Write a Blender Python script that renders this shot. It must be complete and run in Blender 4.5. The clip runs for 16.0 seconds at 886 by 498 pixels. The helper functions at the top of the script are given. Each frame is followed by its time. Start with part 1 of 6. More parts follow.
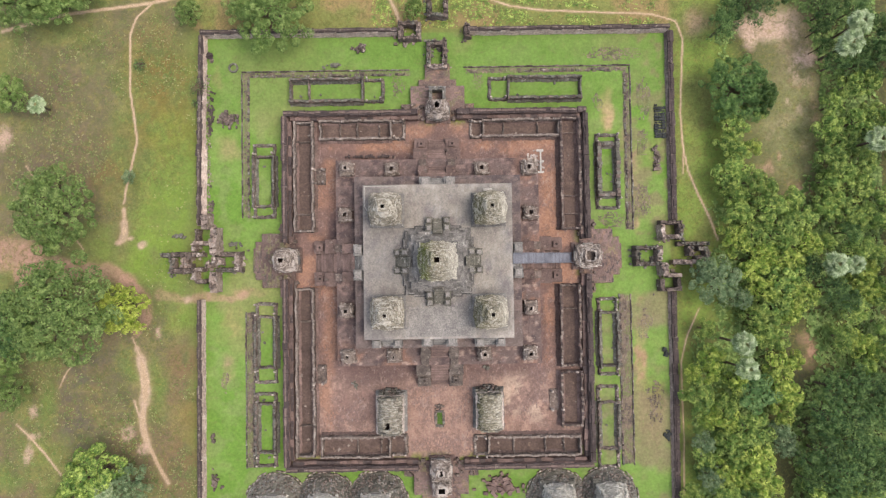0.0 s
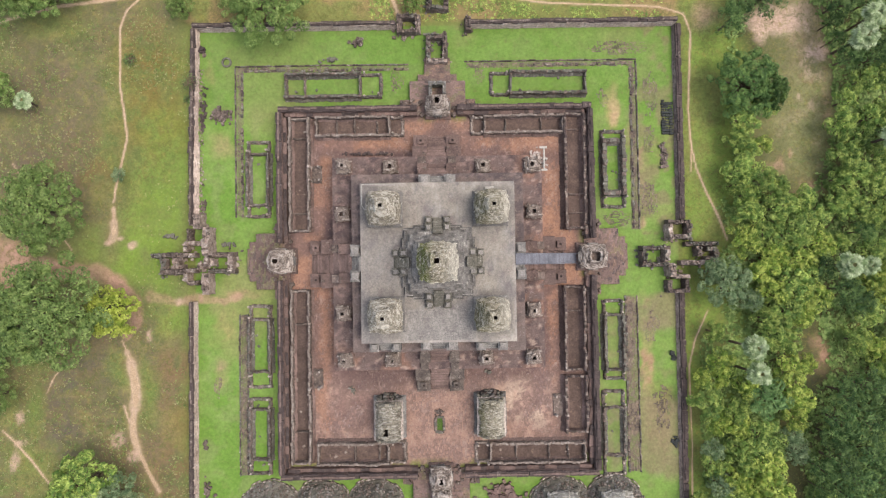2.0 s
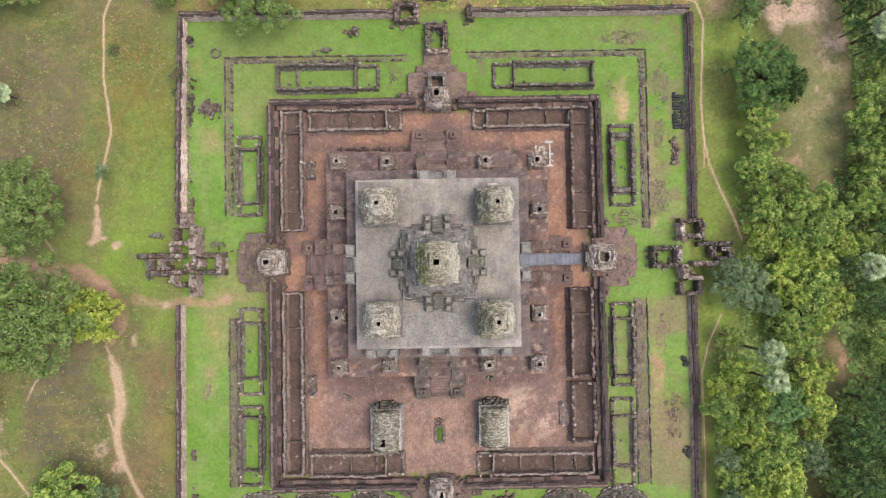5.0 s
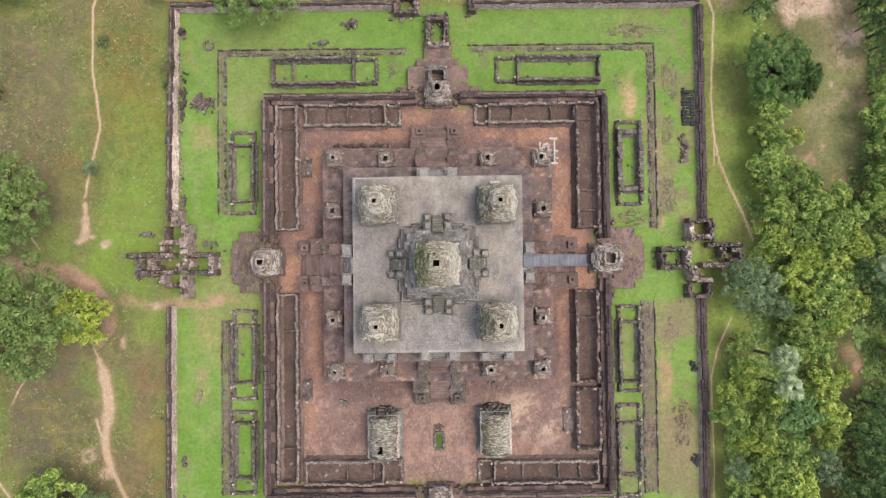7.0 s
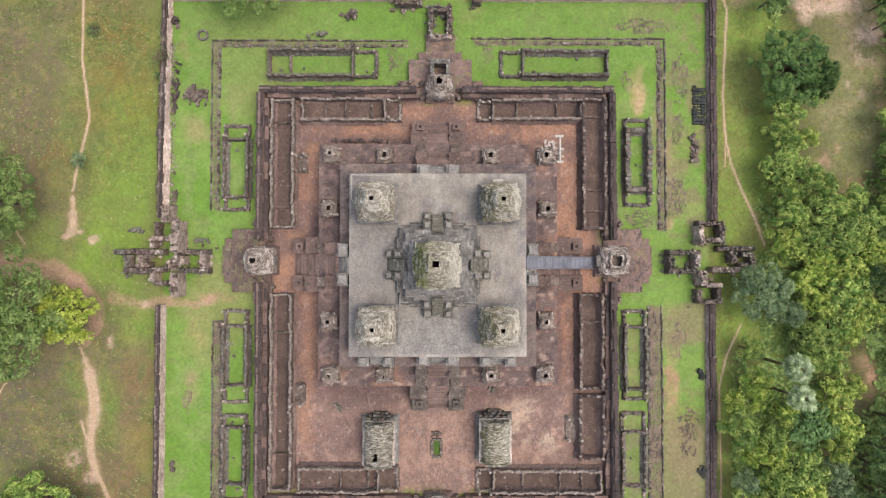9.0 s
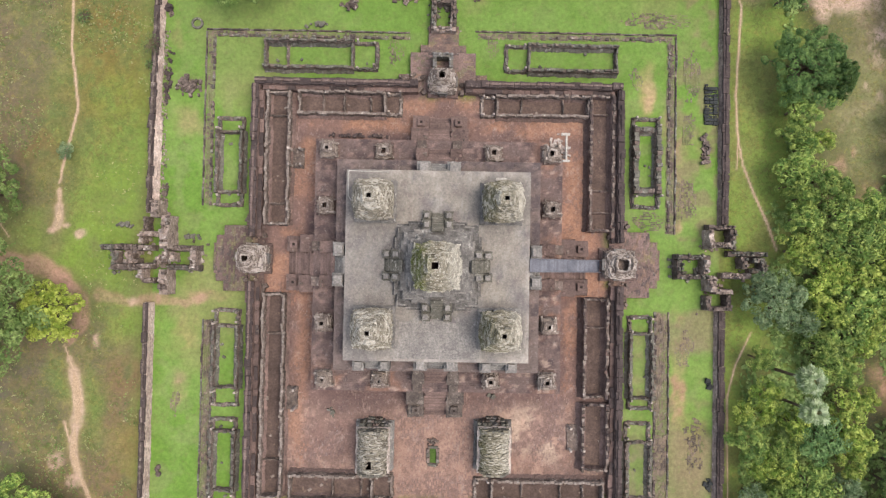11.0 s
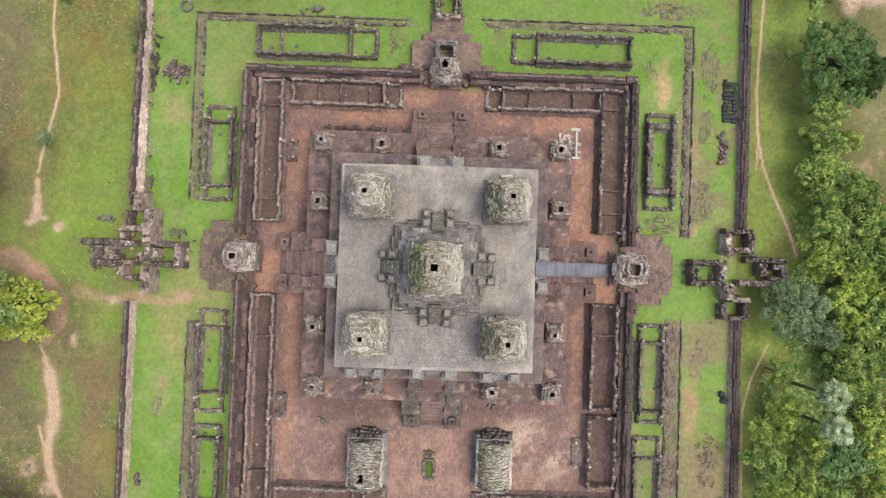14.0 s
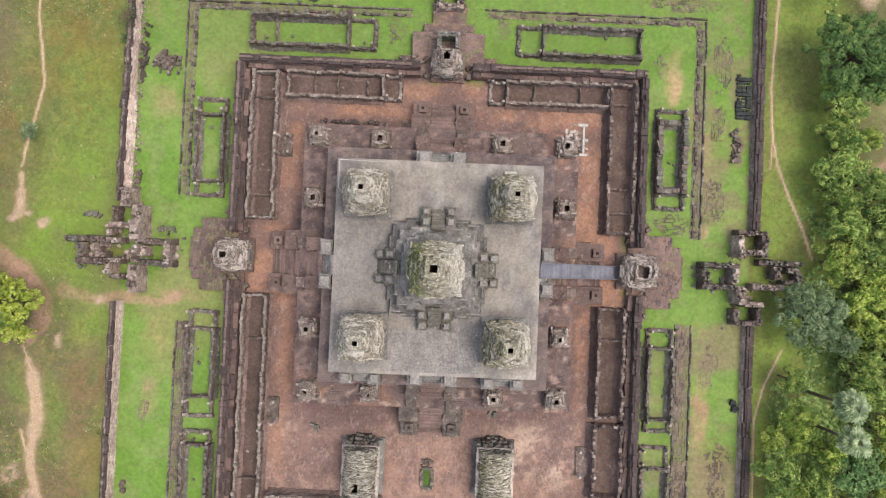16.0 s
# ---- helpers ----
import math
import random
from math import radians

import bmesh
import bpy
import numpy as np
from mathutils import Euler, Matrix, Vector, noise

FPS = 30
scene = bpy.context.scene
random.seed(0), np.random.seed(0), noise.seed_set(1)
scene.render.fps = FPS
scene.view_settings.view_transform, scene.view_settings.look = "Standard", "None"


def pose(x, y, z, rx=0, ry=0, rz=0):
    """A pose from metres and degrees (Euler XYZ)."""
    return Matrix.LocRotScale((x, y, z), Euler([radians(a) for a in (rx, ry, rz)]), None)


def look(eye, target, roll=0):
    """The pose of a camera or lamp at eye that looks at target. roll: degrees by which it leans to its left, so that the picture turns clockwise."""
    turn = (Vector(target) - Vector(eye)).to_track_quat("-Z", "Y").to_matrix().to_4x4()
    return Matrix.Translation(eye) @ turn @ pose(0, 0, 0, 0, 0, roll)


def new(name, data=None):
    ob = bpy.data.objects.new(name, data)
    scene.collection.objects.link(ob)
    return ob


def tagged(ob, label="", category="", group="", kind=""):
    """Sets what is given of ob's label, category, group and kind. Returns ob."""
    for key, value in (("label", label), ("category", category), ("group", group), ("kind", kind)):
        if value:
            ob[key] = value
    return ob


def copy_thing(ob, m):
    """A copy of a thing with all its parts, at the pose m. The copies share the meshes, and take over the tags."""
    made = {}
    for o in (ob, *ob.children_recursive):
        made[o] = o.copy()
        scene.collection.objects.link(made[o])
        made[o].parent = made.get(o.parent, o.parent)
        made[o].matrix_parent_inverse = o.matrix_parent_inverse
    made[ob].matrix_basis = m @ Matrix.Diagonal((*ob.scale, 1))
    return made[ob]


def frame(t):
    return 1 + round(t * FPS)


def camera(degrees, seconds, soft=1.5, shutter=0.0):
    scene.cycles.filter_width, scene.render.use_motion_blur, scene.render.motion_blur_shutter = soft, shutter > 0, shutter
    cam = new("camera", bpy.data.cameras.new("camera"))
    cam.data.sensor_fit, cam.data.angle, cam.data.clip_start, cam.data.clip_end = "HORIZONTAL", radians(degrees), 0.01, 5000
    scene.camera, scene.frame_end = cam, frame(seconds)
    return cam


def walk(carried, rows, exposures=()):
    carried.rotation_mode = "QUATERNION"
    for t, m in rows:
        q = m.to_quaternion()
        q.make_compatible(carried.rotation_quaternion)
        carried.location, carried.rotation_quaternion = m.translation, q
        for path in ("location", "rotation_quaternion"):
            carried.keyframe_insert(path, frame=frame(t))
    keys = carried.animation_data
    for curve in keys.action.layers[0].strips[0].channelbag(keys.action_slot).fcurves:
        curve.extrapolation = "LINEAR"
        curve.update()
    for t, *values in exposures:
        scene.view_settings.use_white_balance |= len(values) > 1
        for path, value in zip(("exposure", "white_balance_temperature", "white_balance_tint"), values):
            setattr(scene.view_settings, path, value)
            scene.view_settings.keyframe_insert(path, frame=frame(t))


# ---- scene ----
cam = camera(77.30, 16.0, soft=1.28)
PATH = [
    (0, 0.495, -0.575, 138.863, 1.518, -0.261, -0.886),
    (0.5, 0.504, -0.524, 137.756, 1.514, -0.251, -0.888),
    (1, 0.513, -0.470, 136.651, 1.522, -0.247, -0.890),
    (1.5, 0.521, -0.414, 135.549, 1.519, -0.242, -0.898),
    (2, 0.528, -0.356, 134.448, 1.507, -0.243, -0.905),
    (2.5, 0.534, -0.295, 133.349, 1.488, -0.235, -0.914),
    (3, 0.540, -0.233, 132.251, 1.473, -0.238, -0.923),
    (3.5, 0.546, -0.170, 131.155, 1.466, -0.241, -0.933),
    (4, 0.551, -0.105, 130.060, 1.457, -0.237, -0.932),
    (6.5, 0.572, 0.230, 124.602, 1.388, -0.209, -0.805),
    (7, 0.576, 0.299, 123.513, 1.375, -0.202, -0.724),
    (7.5, 0.580, 0.367, 122.424, 1.356, -0.206, -0.592),
    (8, 0.584, 0.435, 121.336, 1.341, -0.208, -0.407),
    (8.5, 0.588, 0.502, 120.247, 1.334, -0.214, -0.187),
    (9, 0.592, 0.569, 119.159, 1.325, -0.216, 0.059),
    (11.5, 0.618, 0.884, 113.718, 1.285, -0.251, 1.258),
    (12, 0.624, 0.942, 112.628, 1.273, -0.251, 1.476),
    (12.5, 0.632, 0.999, 111.538, 1.264, -0.246, 1.651),
    (13, 0.640, 1.052, 110.447, 1.268, -0.241, 1.777),
    (13.5, 0.648, 1.104, 109.355, 1.258, -0.232, 1.879),
    (14, 0.658, 1.152, 108.262, 1.250, -0.228, 1.985),
    (14.5, 0.668, 1.198, 107.168, 1.228, -0.223, 2.096),
    (15, 0.679, 1.240, 106.072, 1.215, -0.217, 2.204),
    (15.5, 0.691, 1.280, 104.975, 1.206, -0.207, 2.317),
    (16, 0.705, 1.316, 103.877, 1.204, -0.195, 2.432),
]
walk(cam, [(t, pose(*place)) for t, *place in PATH])

# ---- sky, sun, exposure ----
scene.view_settings.exposure = 1.21
world = bpy.data.worlds.new("overcast_sky")
scene.world = world
world.use_nodes = True
wn = world.node_tree
wn.nodes.clear()
sky = wn.nodes.new("ShaderNodeTexSky")
sky.sky_type = "NISHITA"
sky.sun_disc = False
sky.sun_elevation, sky.sun_rotation = radians(64), radians(90)
sky.air_density, sky.dust_density, sky.ozone_density = 1.0, 4.0, 0.6
bg = wn.nodes.new("ShaderNodeBackground")
bg.inputs["Strength"].default_value = 0.15
wout = wn.nodes.new("ShaderNodeOutputWorld")
cloud = wn.nodes.new("ShaderNodeMix")
cloud.data_type = "RGBA"
cloud.inputs[0].default_value = 0.35
cloud.inputs[7].default_value = (5.6, 5.9, 6.3, 1)  # even overcast
wn.links.new(sky.outputs[0], cloud.inputs[6])
wn.links.new(cloud.outputs[2], bg.inputs[0])
wn.links.new(bg.outputs[0], wout.inputs[0])
sun = new("sun", bpy.data.lights.new("sun", "SUN"))
sun.data.energy, sun.data.angle, sun.data.color = 1.32, radians(36), (1.0, 0.92, 0.82)
sun.matrix_world = look((48, 0, 100), (0, 0, 0))


# ---- materials ----
LIGHT = 1.9  # light falling on open ground, against which surface colours are weighed


def lin(r, g, b):
    """Surface colour of a thing whose open, level face looks like this 8-bit colour in the overcast light."""
    def f(c):
        c /= 255
        return c / 12.92 if c <= 0.04045 else ((c + 0.055) / 1.055) ** 2.4
    return tuple(f(c) / LIGHT for c in (r, g, b)) + (1.0,)


class Net:
    """Short hand for a node material."""

    def __init__(self, name, rough=0.95):
        self.mat = bpy.data.materials.new(name)
        self.mat.use_nodes = True
        self.tree = self.mat.node_tree
        self.tree.nodes.clear()
        out = self.add("ShaderNodeOutputMaterial")
        self.bsdf = self.add("ShaderNodeBsdfPrincipled")
        self.bsdf.inputs["Roughness"].default_value = rough
        self.bsdf.inputs["Specular IOR Level"].default_value = 0.2
        self.link(self.bsdf.outputs[0], out.inputs[0])
        self.geo = self.add("ShaderNodeNewGeometry")

    def add(self, kind):
        return self.tree.nodes.new(kind)

    def link(self, a, b):
        self.tree.links.new(a, b)

    def place(self, sx=1, sy=1, sz=1):
        m = self.add("ShaderNodeMapping")
        m.inputs["Scale"].default_value = (sx, sy, sz)
        self.link(self.geo.outputs["Position"], m.inputs["Vector"])
        return m.outputs[0]

    def noise(self, scale, detail=4, rough=0.6, vec=None, distort=0.0):
        n = self.add("ShaderNodeTexNoise")
        n.inputs["Scale"].default_value = scale
        n.inputs["Detail"].default_value = detail
        n.inputs["Roughness"].default_value = rough
        n.inputs["Distortion"].default_value = distort
        self.link(vec if vec else self.geo.outputs["Position"], n.inputs["Vector"])
        return n.outputs["Fac"]

    def ramp(self, fac, lo, hi, a=0.0, b=1.0):
        r = self.add("ShaderNodeMapRange")
        r.inputs["From Min"].default_value, r.inputs["From Max"].default_value = lo, hi
        r.inputs["To Min"].default_value, r.inputs["To Max"].default_value = a, b
        self.link(fac, r.inputs["Value"])
        return r.outputs[0]

    def mix(self, fac, a, b, mode="MIX"):
        m = self.add("ShaderNodeMix")
        m.data_type, m.blend_type = "RGBA", mode
        for val, sock in ((fac, m.inputs[0]), (a, m.inputs[6]), (b, m.inputs[7])):
            if isinstance(val, (int, float, tuple)):
                sock.default_value = val
            else:
                self.link(val, sock)
        return m.outputs[2]

    def tone(self, col, fac, lo, hi):
        """Multiply a colour by a grey that runs from lo to hi."""
        g = self.add("ShaderNodeCombineColor")
        v = self.ramp(fac, 0.3, 0.7, lo, hi)
        for i in range(3):
            self.link(v, g.inputs[i])
        return self.mix(1.0, col, g.outputs[0], "MULTIPLY")

    def per_object(self, col, lo, hi):
        info = self.add("ShaderNodeObjectInfo")
        g = self.add("ShaderNodeCombineColor")
        v = self.ramp(info.outputs["Random"], 0, 1, lo, hi)
        for i in range(3):
            self.link(v, g.inputs[i])
        return self.mix(1.0, col, g.outputs[0], "MULTIPLY")

    def per_island(self, col, lo, hi):
        g = self.add("ShaderNodeCombineColor")
        v = self.ramp(self.geo.outputs["Random Per Island"], 0, 1, lo, hi)
        for i in range(3):
            self.link(v, g.inputs[i])
        return self.mix(1.0, col, g.outputs[0], "MULTIPLY")

    def done(self, col, height=None, strength=0.5, dist=0.1):
        self.link(col, self.bsdf.inputs["Base Color"])
        if height is not None:
            bump = self.add("ShaderNodeBump")
            bump.inputs["Strength"].default_value, bump.inputs["Distance"].default_value = strength, dist
            self.link(height, bump.inputs["Height"])
            self.link(bump.outputs[0], self.bsdf.inputs["Normal"])
        return self.mat


def stone_material(name, dark, mid, pale, patch=0.25, grain=2.5, lichen=0.58, vary=0.25, courses=0.0):
    """Weathered stone: two mixed tones, fine grain, pale lichen, and optional courses."""
    n = Net(name)
    big = n.noise(patch, 5, 0.65)
    fine = n.noise(grain, 6, 0.7)
    col = n.mix(n.ramp(big, 0.35, 0.65), lin(*dark), lin(*mid))
    spots = n.noise(0.9, 5, 0.75, distort=0.6)
    col = n.mix(n.ramp(spots, lichen, lichen + 0.14), col, lin(*pale))
    col = n.tone(col, fine, 0.62, 1.3)
    if courses:
        lines = n.noise(1.0, 3, 0.6, n.place(0.7, 0.7, courses), 0.4)
        col = n.tone(col, lines, 0.55, 1.35)
    col = n.per_object(col, 1 - vary, 1 + vary)
    return n.done(col, fine, 0.6, 0.12)


def brick_material(name, dark, mid, pale, moss=None):
    """Eroded brick: thin courses one above another, streaks of white lichen, moss on the damp west faces with sunlight
    painted on the east side opposite.
    """
    n = Net(name)
    col = n.mix(n.ramp(n.noise(0.5, 5, 0.7), 0.35, 0.65), lin(*dark), lin(*mid))
    if moss:
        sep = n.add("ShaderNodeSeparateXYZ")
        own = n.add("ShaderNodeTexCoord")
        n.link(own.outputs["Object"], sep.inputs[0])
        west = n.ramp(sep.outputs[0], -0.3, -2.4)
        # sunlit east side, put into the colour as a paler tone
        col = n.mix(n.ramp(sep.outputs[0], 0.6, 2.6, 0, 0.6), col, lin(*pale))
        patch = n.ramp(n.noise(0.45, 4, 0.7), 0.36, 0.56)
        both = n.add("ShaderNodeMath")
        both.operation = "MULTIPLY"
        n.link(west, both.inputs[0])
        n.link(patch, both.inputs[1])
        col = n.mix(both.outputs[0], col, lin(*moss))
    col = n.per_island(col, 0.66, 1.14)
    info = n.ramp(n.geo.outputs["Random Per Island"], 0.6, 1.0, 0, 0.7)
    col = n.mix(info, col, lin(*pale))
    lines = n.noise(1.0, 4, 0.7, n.place(2.6, 2.6, 7.5), 0.4)
    col = n.mix(n.ramp(lines, 0.54, 0.66, 0, 0.5), col, lin(*pale))
    gaps = n.noise(1.0, 4, 0.75, n.place(3.6, 3.6, 13.0), 0.3)
    col = n.tone(col, gaps, 0.68, 1.2)
    fine = n.noise(4.0, 5, 0.7)
    col = n.tone(col, fine, 0.75, 1.2)
    col = n.per_object(col, 0.92, 1.08)
    return n.done(col, fine, 0.6, 0.1)


def sheet_material(name, rough_scale=1.6, lo=0.72, hi=1.25, speck=None, slabs=0.0):
    """Ground whose broad colours lie in the mesh, with grain on top."""
    n = Net(name, 1.0)
    att = n.add("ShaderNodeVertexColor")
    att.layer_name = "soil"
    col = att.outputs["Color"]
    fine = n.noise(rough_scale, 7, 0.72)
    col = n.tone(col, fine, lo, hi)
    mid = n.noise(0.35, 5, 0.6)
    col = n.tone(col, mid, 0.88, 1.12)
    if name.startswith("grass"):
        dry = n.ramp(n.noise(0.75, 7, 0.75, distort=0.8), 0.52, 0.68, 0, 0.40)
        col = n.mix(dry, col, lin(122, 108, 78))
        lush = n.ramp(n.noise(0.5, 6, 0.72, distort=0.5), 0.54, 0.70, 0, 0.35)
        col = n.mix(lush, col, lin(112, 146, 62))
        # rank meadow: olive and straw clumps, rusty seed heads, dark hollows
        wild = att.outputs["Alpha"]

        def where(fac, hi):
            m = n.add("ShaderNodeMath")
            m.operation = "MULTIPLY"
            n.link(fac, m.inputs[0])
            n.link(wild, m.inputs[1])
            k = n.add("ShaderNodeMath")
            k.operation = "MULTIPLY"
            n.link(m.outputs[0], k.inputs[0])
            k.inputs[1].default_value = hi
            return k.outputs[0]
        col = n.mix(where(n.ramp(n.noise(0.55, 9, 0.82, distort=1.2), 0.50, 0.58), 0.65), col, lin(98, 104, 54))
        col = n.mix(where(n.ramp(n.noise(0.8, 9, 0.85, distort=0.8), 0.53, 0.61), 0.6), col, lin(156, 146, 78))
        col = n.mix(where(n.ramp(n.noise(0.42, 9, 0.8, distort=1.5), 0.54, 0.62), 0.38), col, lin(124, 98, 62))
        col = n.mix(where(n.ramp(n.noise(2.4, 6, 0.8), 0.56, 0.64), 0.6), col, lin(80, 88, 44))
        col = n.mix(where(n.ramp(n.noise(3.1, 6, 0.8), 0.60, 0.67), 0.6), col, lin(178, 172, 110))
    if name.startswith("red"):
        dark = n.ramp(n.noise(0.9, 7, 0.78, distort=0.9), 0.50, 0.60, 0, 0.6)
        col = n.mix(dark, col, lin(114, 92, 87))
        pale = n.ramp(n.noise(1.2, 6, 0.75, distort=0.7), 0.55, 0.64, 0, 0.42)
        col = n.mix(pale, col, lin(200, 172, 152))
    if slabs:
        col = n.per_island(col, 1 - slabs, 1 + slabs)
        col = n.mix(n.ramp(n.noise(1.3, 4, 0.8, distort=1.2), 0.57, 0.67, 0, 0.40), col, lin(200, 188, 178))
    if speck:
        s = n.noise(1.1, 3, 0.8, distort=1.0)
        col = n.mix(n.ramp(s, 0.64, 0.74, 0, 0.6), col, lin(*speck))
    return n.done(col, fine, 0.5, 0.15)


def leaf_material(name, dark, mid, bright):
    n = Net(name, 0.6)
    dark, mid, bright = [[min(250, c * 1.09 + 4) for c in q] for q in (dark, mid, bright)]
    col = n.mix(n.ramp(n.noise(0.35, 3), 0.35, 0.65), lin(*dark), lin(*mid))
    col = n.mix(n.ramp(n.noise(0.8, 3), 0.44, 0.62, 0, 0.9), col, lin(*bright))
    col = n.per_island(col, 0.72, 1.26)
    col = n.per_object(col, 0.82, 1.15)
    n.done(col)
    n.bsdf.inputs["Transmission Weight"].default_value = 0.0
    back = n.add("ShaderNodeBsdfTranslucent")
    both = n.add("ShaderNodeMixShader")
    both.inputs[0].default_value = 0.25
    n.link(col, back.inputs["Color"])
    n.link(n.bsdf.outputs[0], both.inputs[1])
    n.link(back.outputs[0], both.inputs[2])
    out = [x for x in n.tree.nodes if x.type == "OUTPUT_MATERIAL"][0]
    n.link(both.outputs[0], out.inputs[0])
    return n.mat


GROUND = sheet_material("grass_and_soil", 1.4, 0.80, 1.2)
COURT = sheet_material("red_laterite_court", 1.7, 0.72, 1.22)
TERRACE = sheet_material("laterite_terrace", 2.0, 0.70, 1.25)
PAVING = sheet_material("grey_sandstone_paving", 2.2, 0.80, 1.18)
SLABS_RED = sheet_material("laterite_slabs", 2.6, 0.66, 1.28, slabs=0.06)
SLABS_GREY = sheet_material("grey_sandstone_slabs", 2.6, 0.68, 1.3, slabs=0.03)
WALL_TOP = stone_material("dark_laterite", (72, 62, 60), (98, 85, 82), (156, 141, 132), 0.35, 3.2, 0.58, 0.09)
WALL_FACE = stone_material("laterite_face", (190, 166, 154), (226, 204, 190), (246, 232, 222), 0.3, 2.5, 0.55, courses=3.0)
WALL_DULL = stone_material("dull_laterite_face", (138, 120, 112), (172, 154, 144), (212, 196, 184), 0.3, 2.5, 0.58, courses=3.0)
SLAB = stone_material("grey_sandstone_slab", (142, 136, 131), (162, 155, 148), (190, 183, 175), 0.35, 2.8, 0.60, 0.10)
WALL_PINK = stone_material("pinkish_worn_ridge", (112, 94, 88), (140, 120, 112), (190, 172, 160), 0.5, 3.0, 0.58, 0.08)
LATERITE = stone_material("tier_laterite", (106, 88, 82), (140, 117, 109), (180, 157, 145), 0.25, 2.8, 0.62)
MOSSY = stone_material("mossy_sandstone", (98, 95, 86), (128, 123, 112), (192, 187, 176), 0.4, 3.0, 0.56)
PALE = stone_material("pale_sandstone", (158, 144, 134), (196, 181, 170), (234, 223, 213), 0.5, 3.0, 0.55)
DARKSTONE = stone_material("dark_mossy_block", (52, 54, 54), (72, 74, 72), (112, 112, 106), 0.5, 3.0, 0.62, 0.12)
RUIN = stone_material("ruined_laterite_wall", (98, 86, 79), (134, 118, 109), (196, 183, 171), 0.35, 2.6, 0.56, 0.28, courses=2.6)
WALL_PALE = stone_material("pale_weathered_wall_top", (130, 116, 107), (164, 150, 140), (212, 202, 191), 0.4, 3.0, 0.57, 0.11)
EARTH = stone_material("gallery_earth_floor", (88, 73, 66), (114, 95, 86), (150, 128, 113), 0.4, 2.4, 0.6, 0.1)
PINKISH = stone_material("pink_brown_sandstone", (136, 118, 108), (178, 160, 148), (222, 208, 197), 0.4, 2.6, 0.56, courses=2.6)
BRICK = brick_material("lichened_brick", (146, 136, 120), (182, 173, 155), (226, 220, 207))
BRICK_MOSSY = brick_material("brick_with_western_moss", (150, 140, 120), (186, 176, 154), (230, 224, 210), (132, 138, 76))
BRICK_OLIVE = brick_material("olive_mossed_brick", (138, 130, 110), (172, 163, 142), (218, 211, 196), (128, 124, 92))
BRICK_PALE = brick_material("bleached_brick", (196, 188, 174), (224, 217, 204), (244, 240, 230))
BRICK_DARK = brick_material("weathered_brick", (124, 110, 102), (164, 148, 136), (220, 208, 197))
GREYSTONE = stone_material("grey_plinth_sandstone", (116, 112, 108), (144, 139, 134), (190, 185, 178), 0.35, 3.0, 0.56)
# brick darkened in its colour to stand for unlit shafts and hollows
HOLLOW = stone_material("interior_brick_in_shade", (46, 38, 34), (58, 48, 42), (80, 68, 60), 0.5, 3.0, 0.7)
PLANK = stone_material("grey_weathered_timber", (112, 112, 120), (138, 138, 146), (160, 160, 164), 0.3, 6.0, 0.66, 0.14)
WHITE = stone_material("whitewashed_timber", (190, 183, 172), (208, 202, 192), (222, 218, 210), 0.6, 4.0, 0.6, 0.05)
BARK = stone_material("bark", (92, 78, 62), (120, 104, 86), (150, 138, 120), 1.0, 6.0, 0.6)
LEAF = {
    "light": leaf_material("light_green_leaves", (74, 104, 44), (112, 142, 62), (180, 196, 102)),
    "bright": leaf_material("yellow_green_leaves", (86, 116, 42), (132, 158, 60), (198, 208, 104)),
    "dark": leaf_material("dark_green_leaves", (50, 78, 40), (72, 104, 52), (130, 156, 90)),
    "grey": leaf_material("grey_green_leaves", (82, 106, 70), (110, 132, 90), (146, 162, 118)),
    "jade": leaf_material("blue_green_leaves", (70, 102, 52), (92, 126, 68), (128, 156, 94)),
    "deep": leaf_material("deep_green_leaves", (56, 86, 40), (78, 108, 52), (112, 138, 72)),
    "golden": leaf_material("golden_green_leaves", (108, 128, 42), (144, 158, 58), (184, 192, 92)),
    "olive": leaf_material("olive_green_leaves", (82, 107, 50), (110, 136, 66), (150, 170, 98)),
    "palm": leaf_material("silver_green_palm_leaves", (104, 126, 80), (142, 160, 112), (190, 202, 160)),
    "weed": leaf_material("dry_weed_leaves", (116, 120, 74), (136, 134, 88), (158, 152, 112)),
}


# ---- building helpers ----
rng = random.Random(7)
HOME = {}  # world matrix of every thing and part


def thing(name, x, y, z, label, category, group="", kind="", turn=0):
    ob = new(name)
    ob.empty_display_size = 0.5
    m = pose(x, y, z, 0, 0, turn)
    ob.matrix_basis = m
    HOME[ob] = m
    return tagged(ob, label, category, group, kind)


def adopt(ob, parent):
    if parent is not None:
        ob.parent = parent
        HOME[ob] = HOME[parent].copy()
    else:
        HOME[ob] = Matrix()


def part(name, bm, material, parent=None, label="", smooth=False):
    """Links a bmesh in world coordinates as one mesh object under a thing or part."""
    me = bpy.data.meshes.new(name)
    if parent is not None:
        bm.transform(HOME[parent].inverted())
    bm.to_mesh(me)
    bm.free()
    me.materials.append(material)
    if smooth:
        me.polygons.foreach_set("use_smooth", [True] * len(me.polygons))
    ob = new(name, me)
    adopt(ob, parent)
    return tagged(ob, label)


def array_mesh(name, verts, quads, material, parent=None, label="", smooth=False):
    me = bpy.data.meshes.new(name)
    if parent is not None:
        inv = np.array(HOME[parent].inverted())
        verts = np.asarray(verts) @ inv[:3, :3].T + inv[:3, 3]
    me.from_pydata(np.asarray(verts).tolist(), [], np.asarray(quads).tolist())
    me.materials.append(material)
    if smooth:
        me.polygons.foreach_set("use_smooth", [True] * len(me.polygons))
    me.update()
    ob = new(name, me)
    adopt(ob, parent)
    return tagged(ob, label)


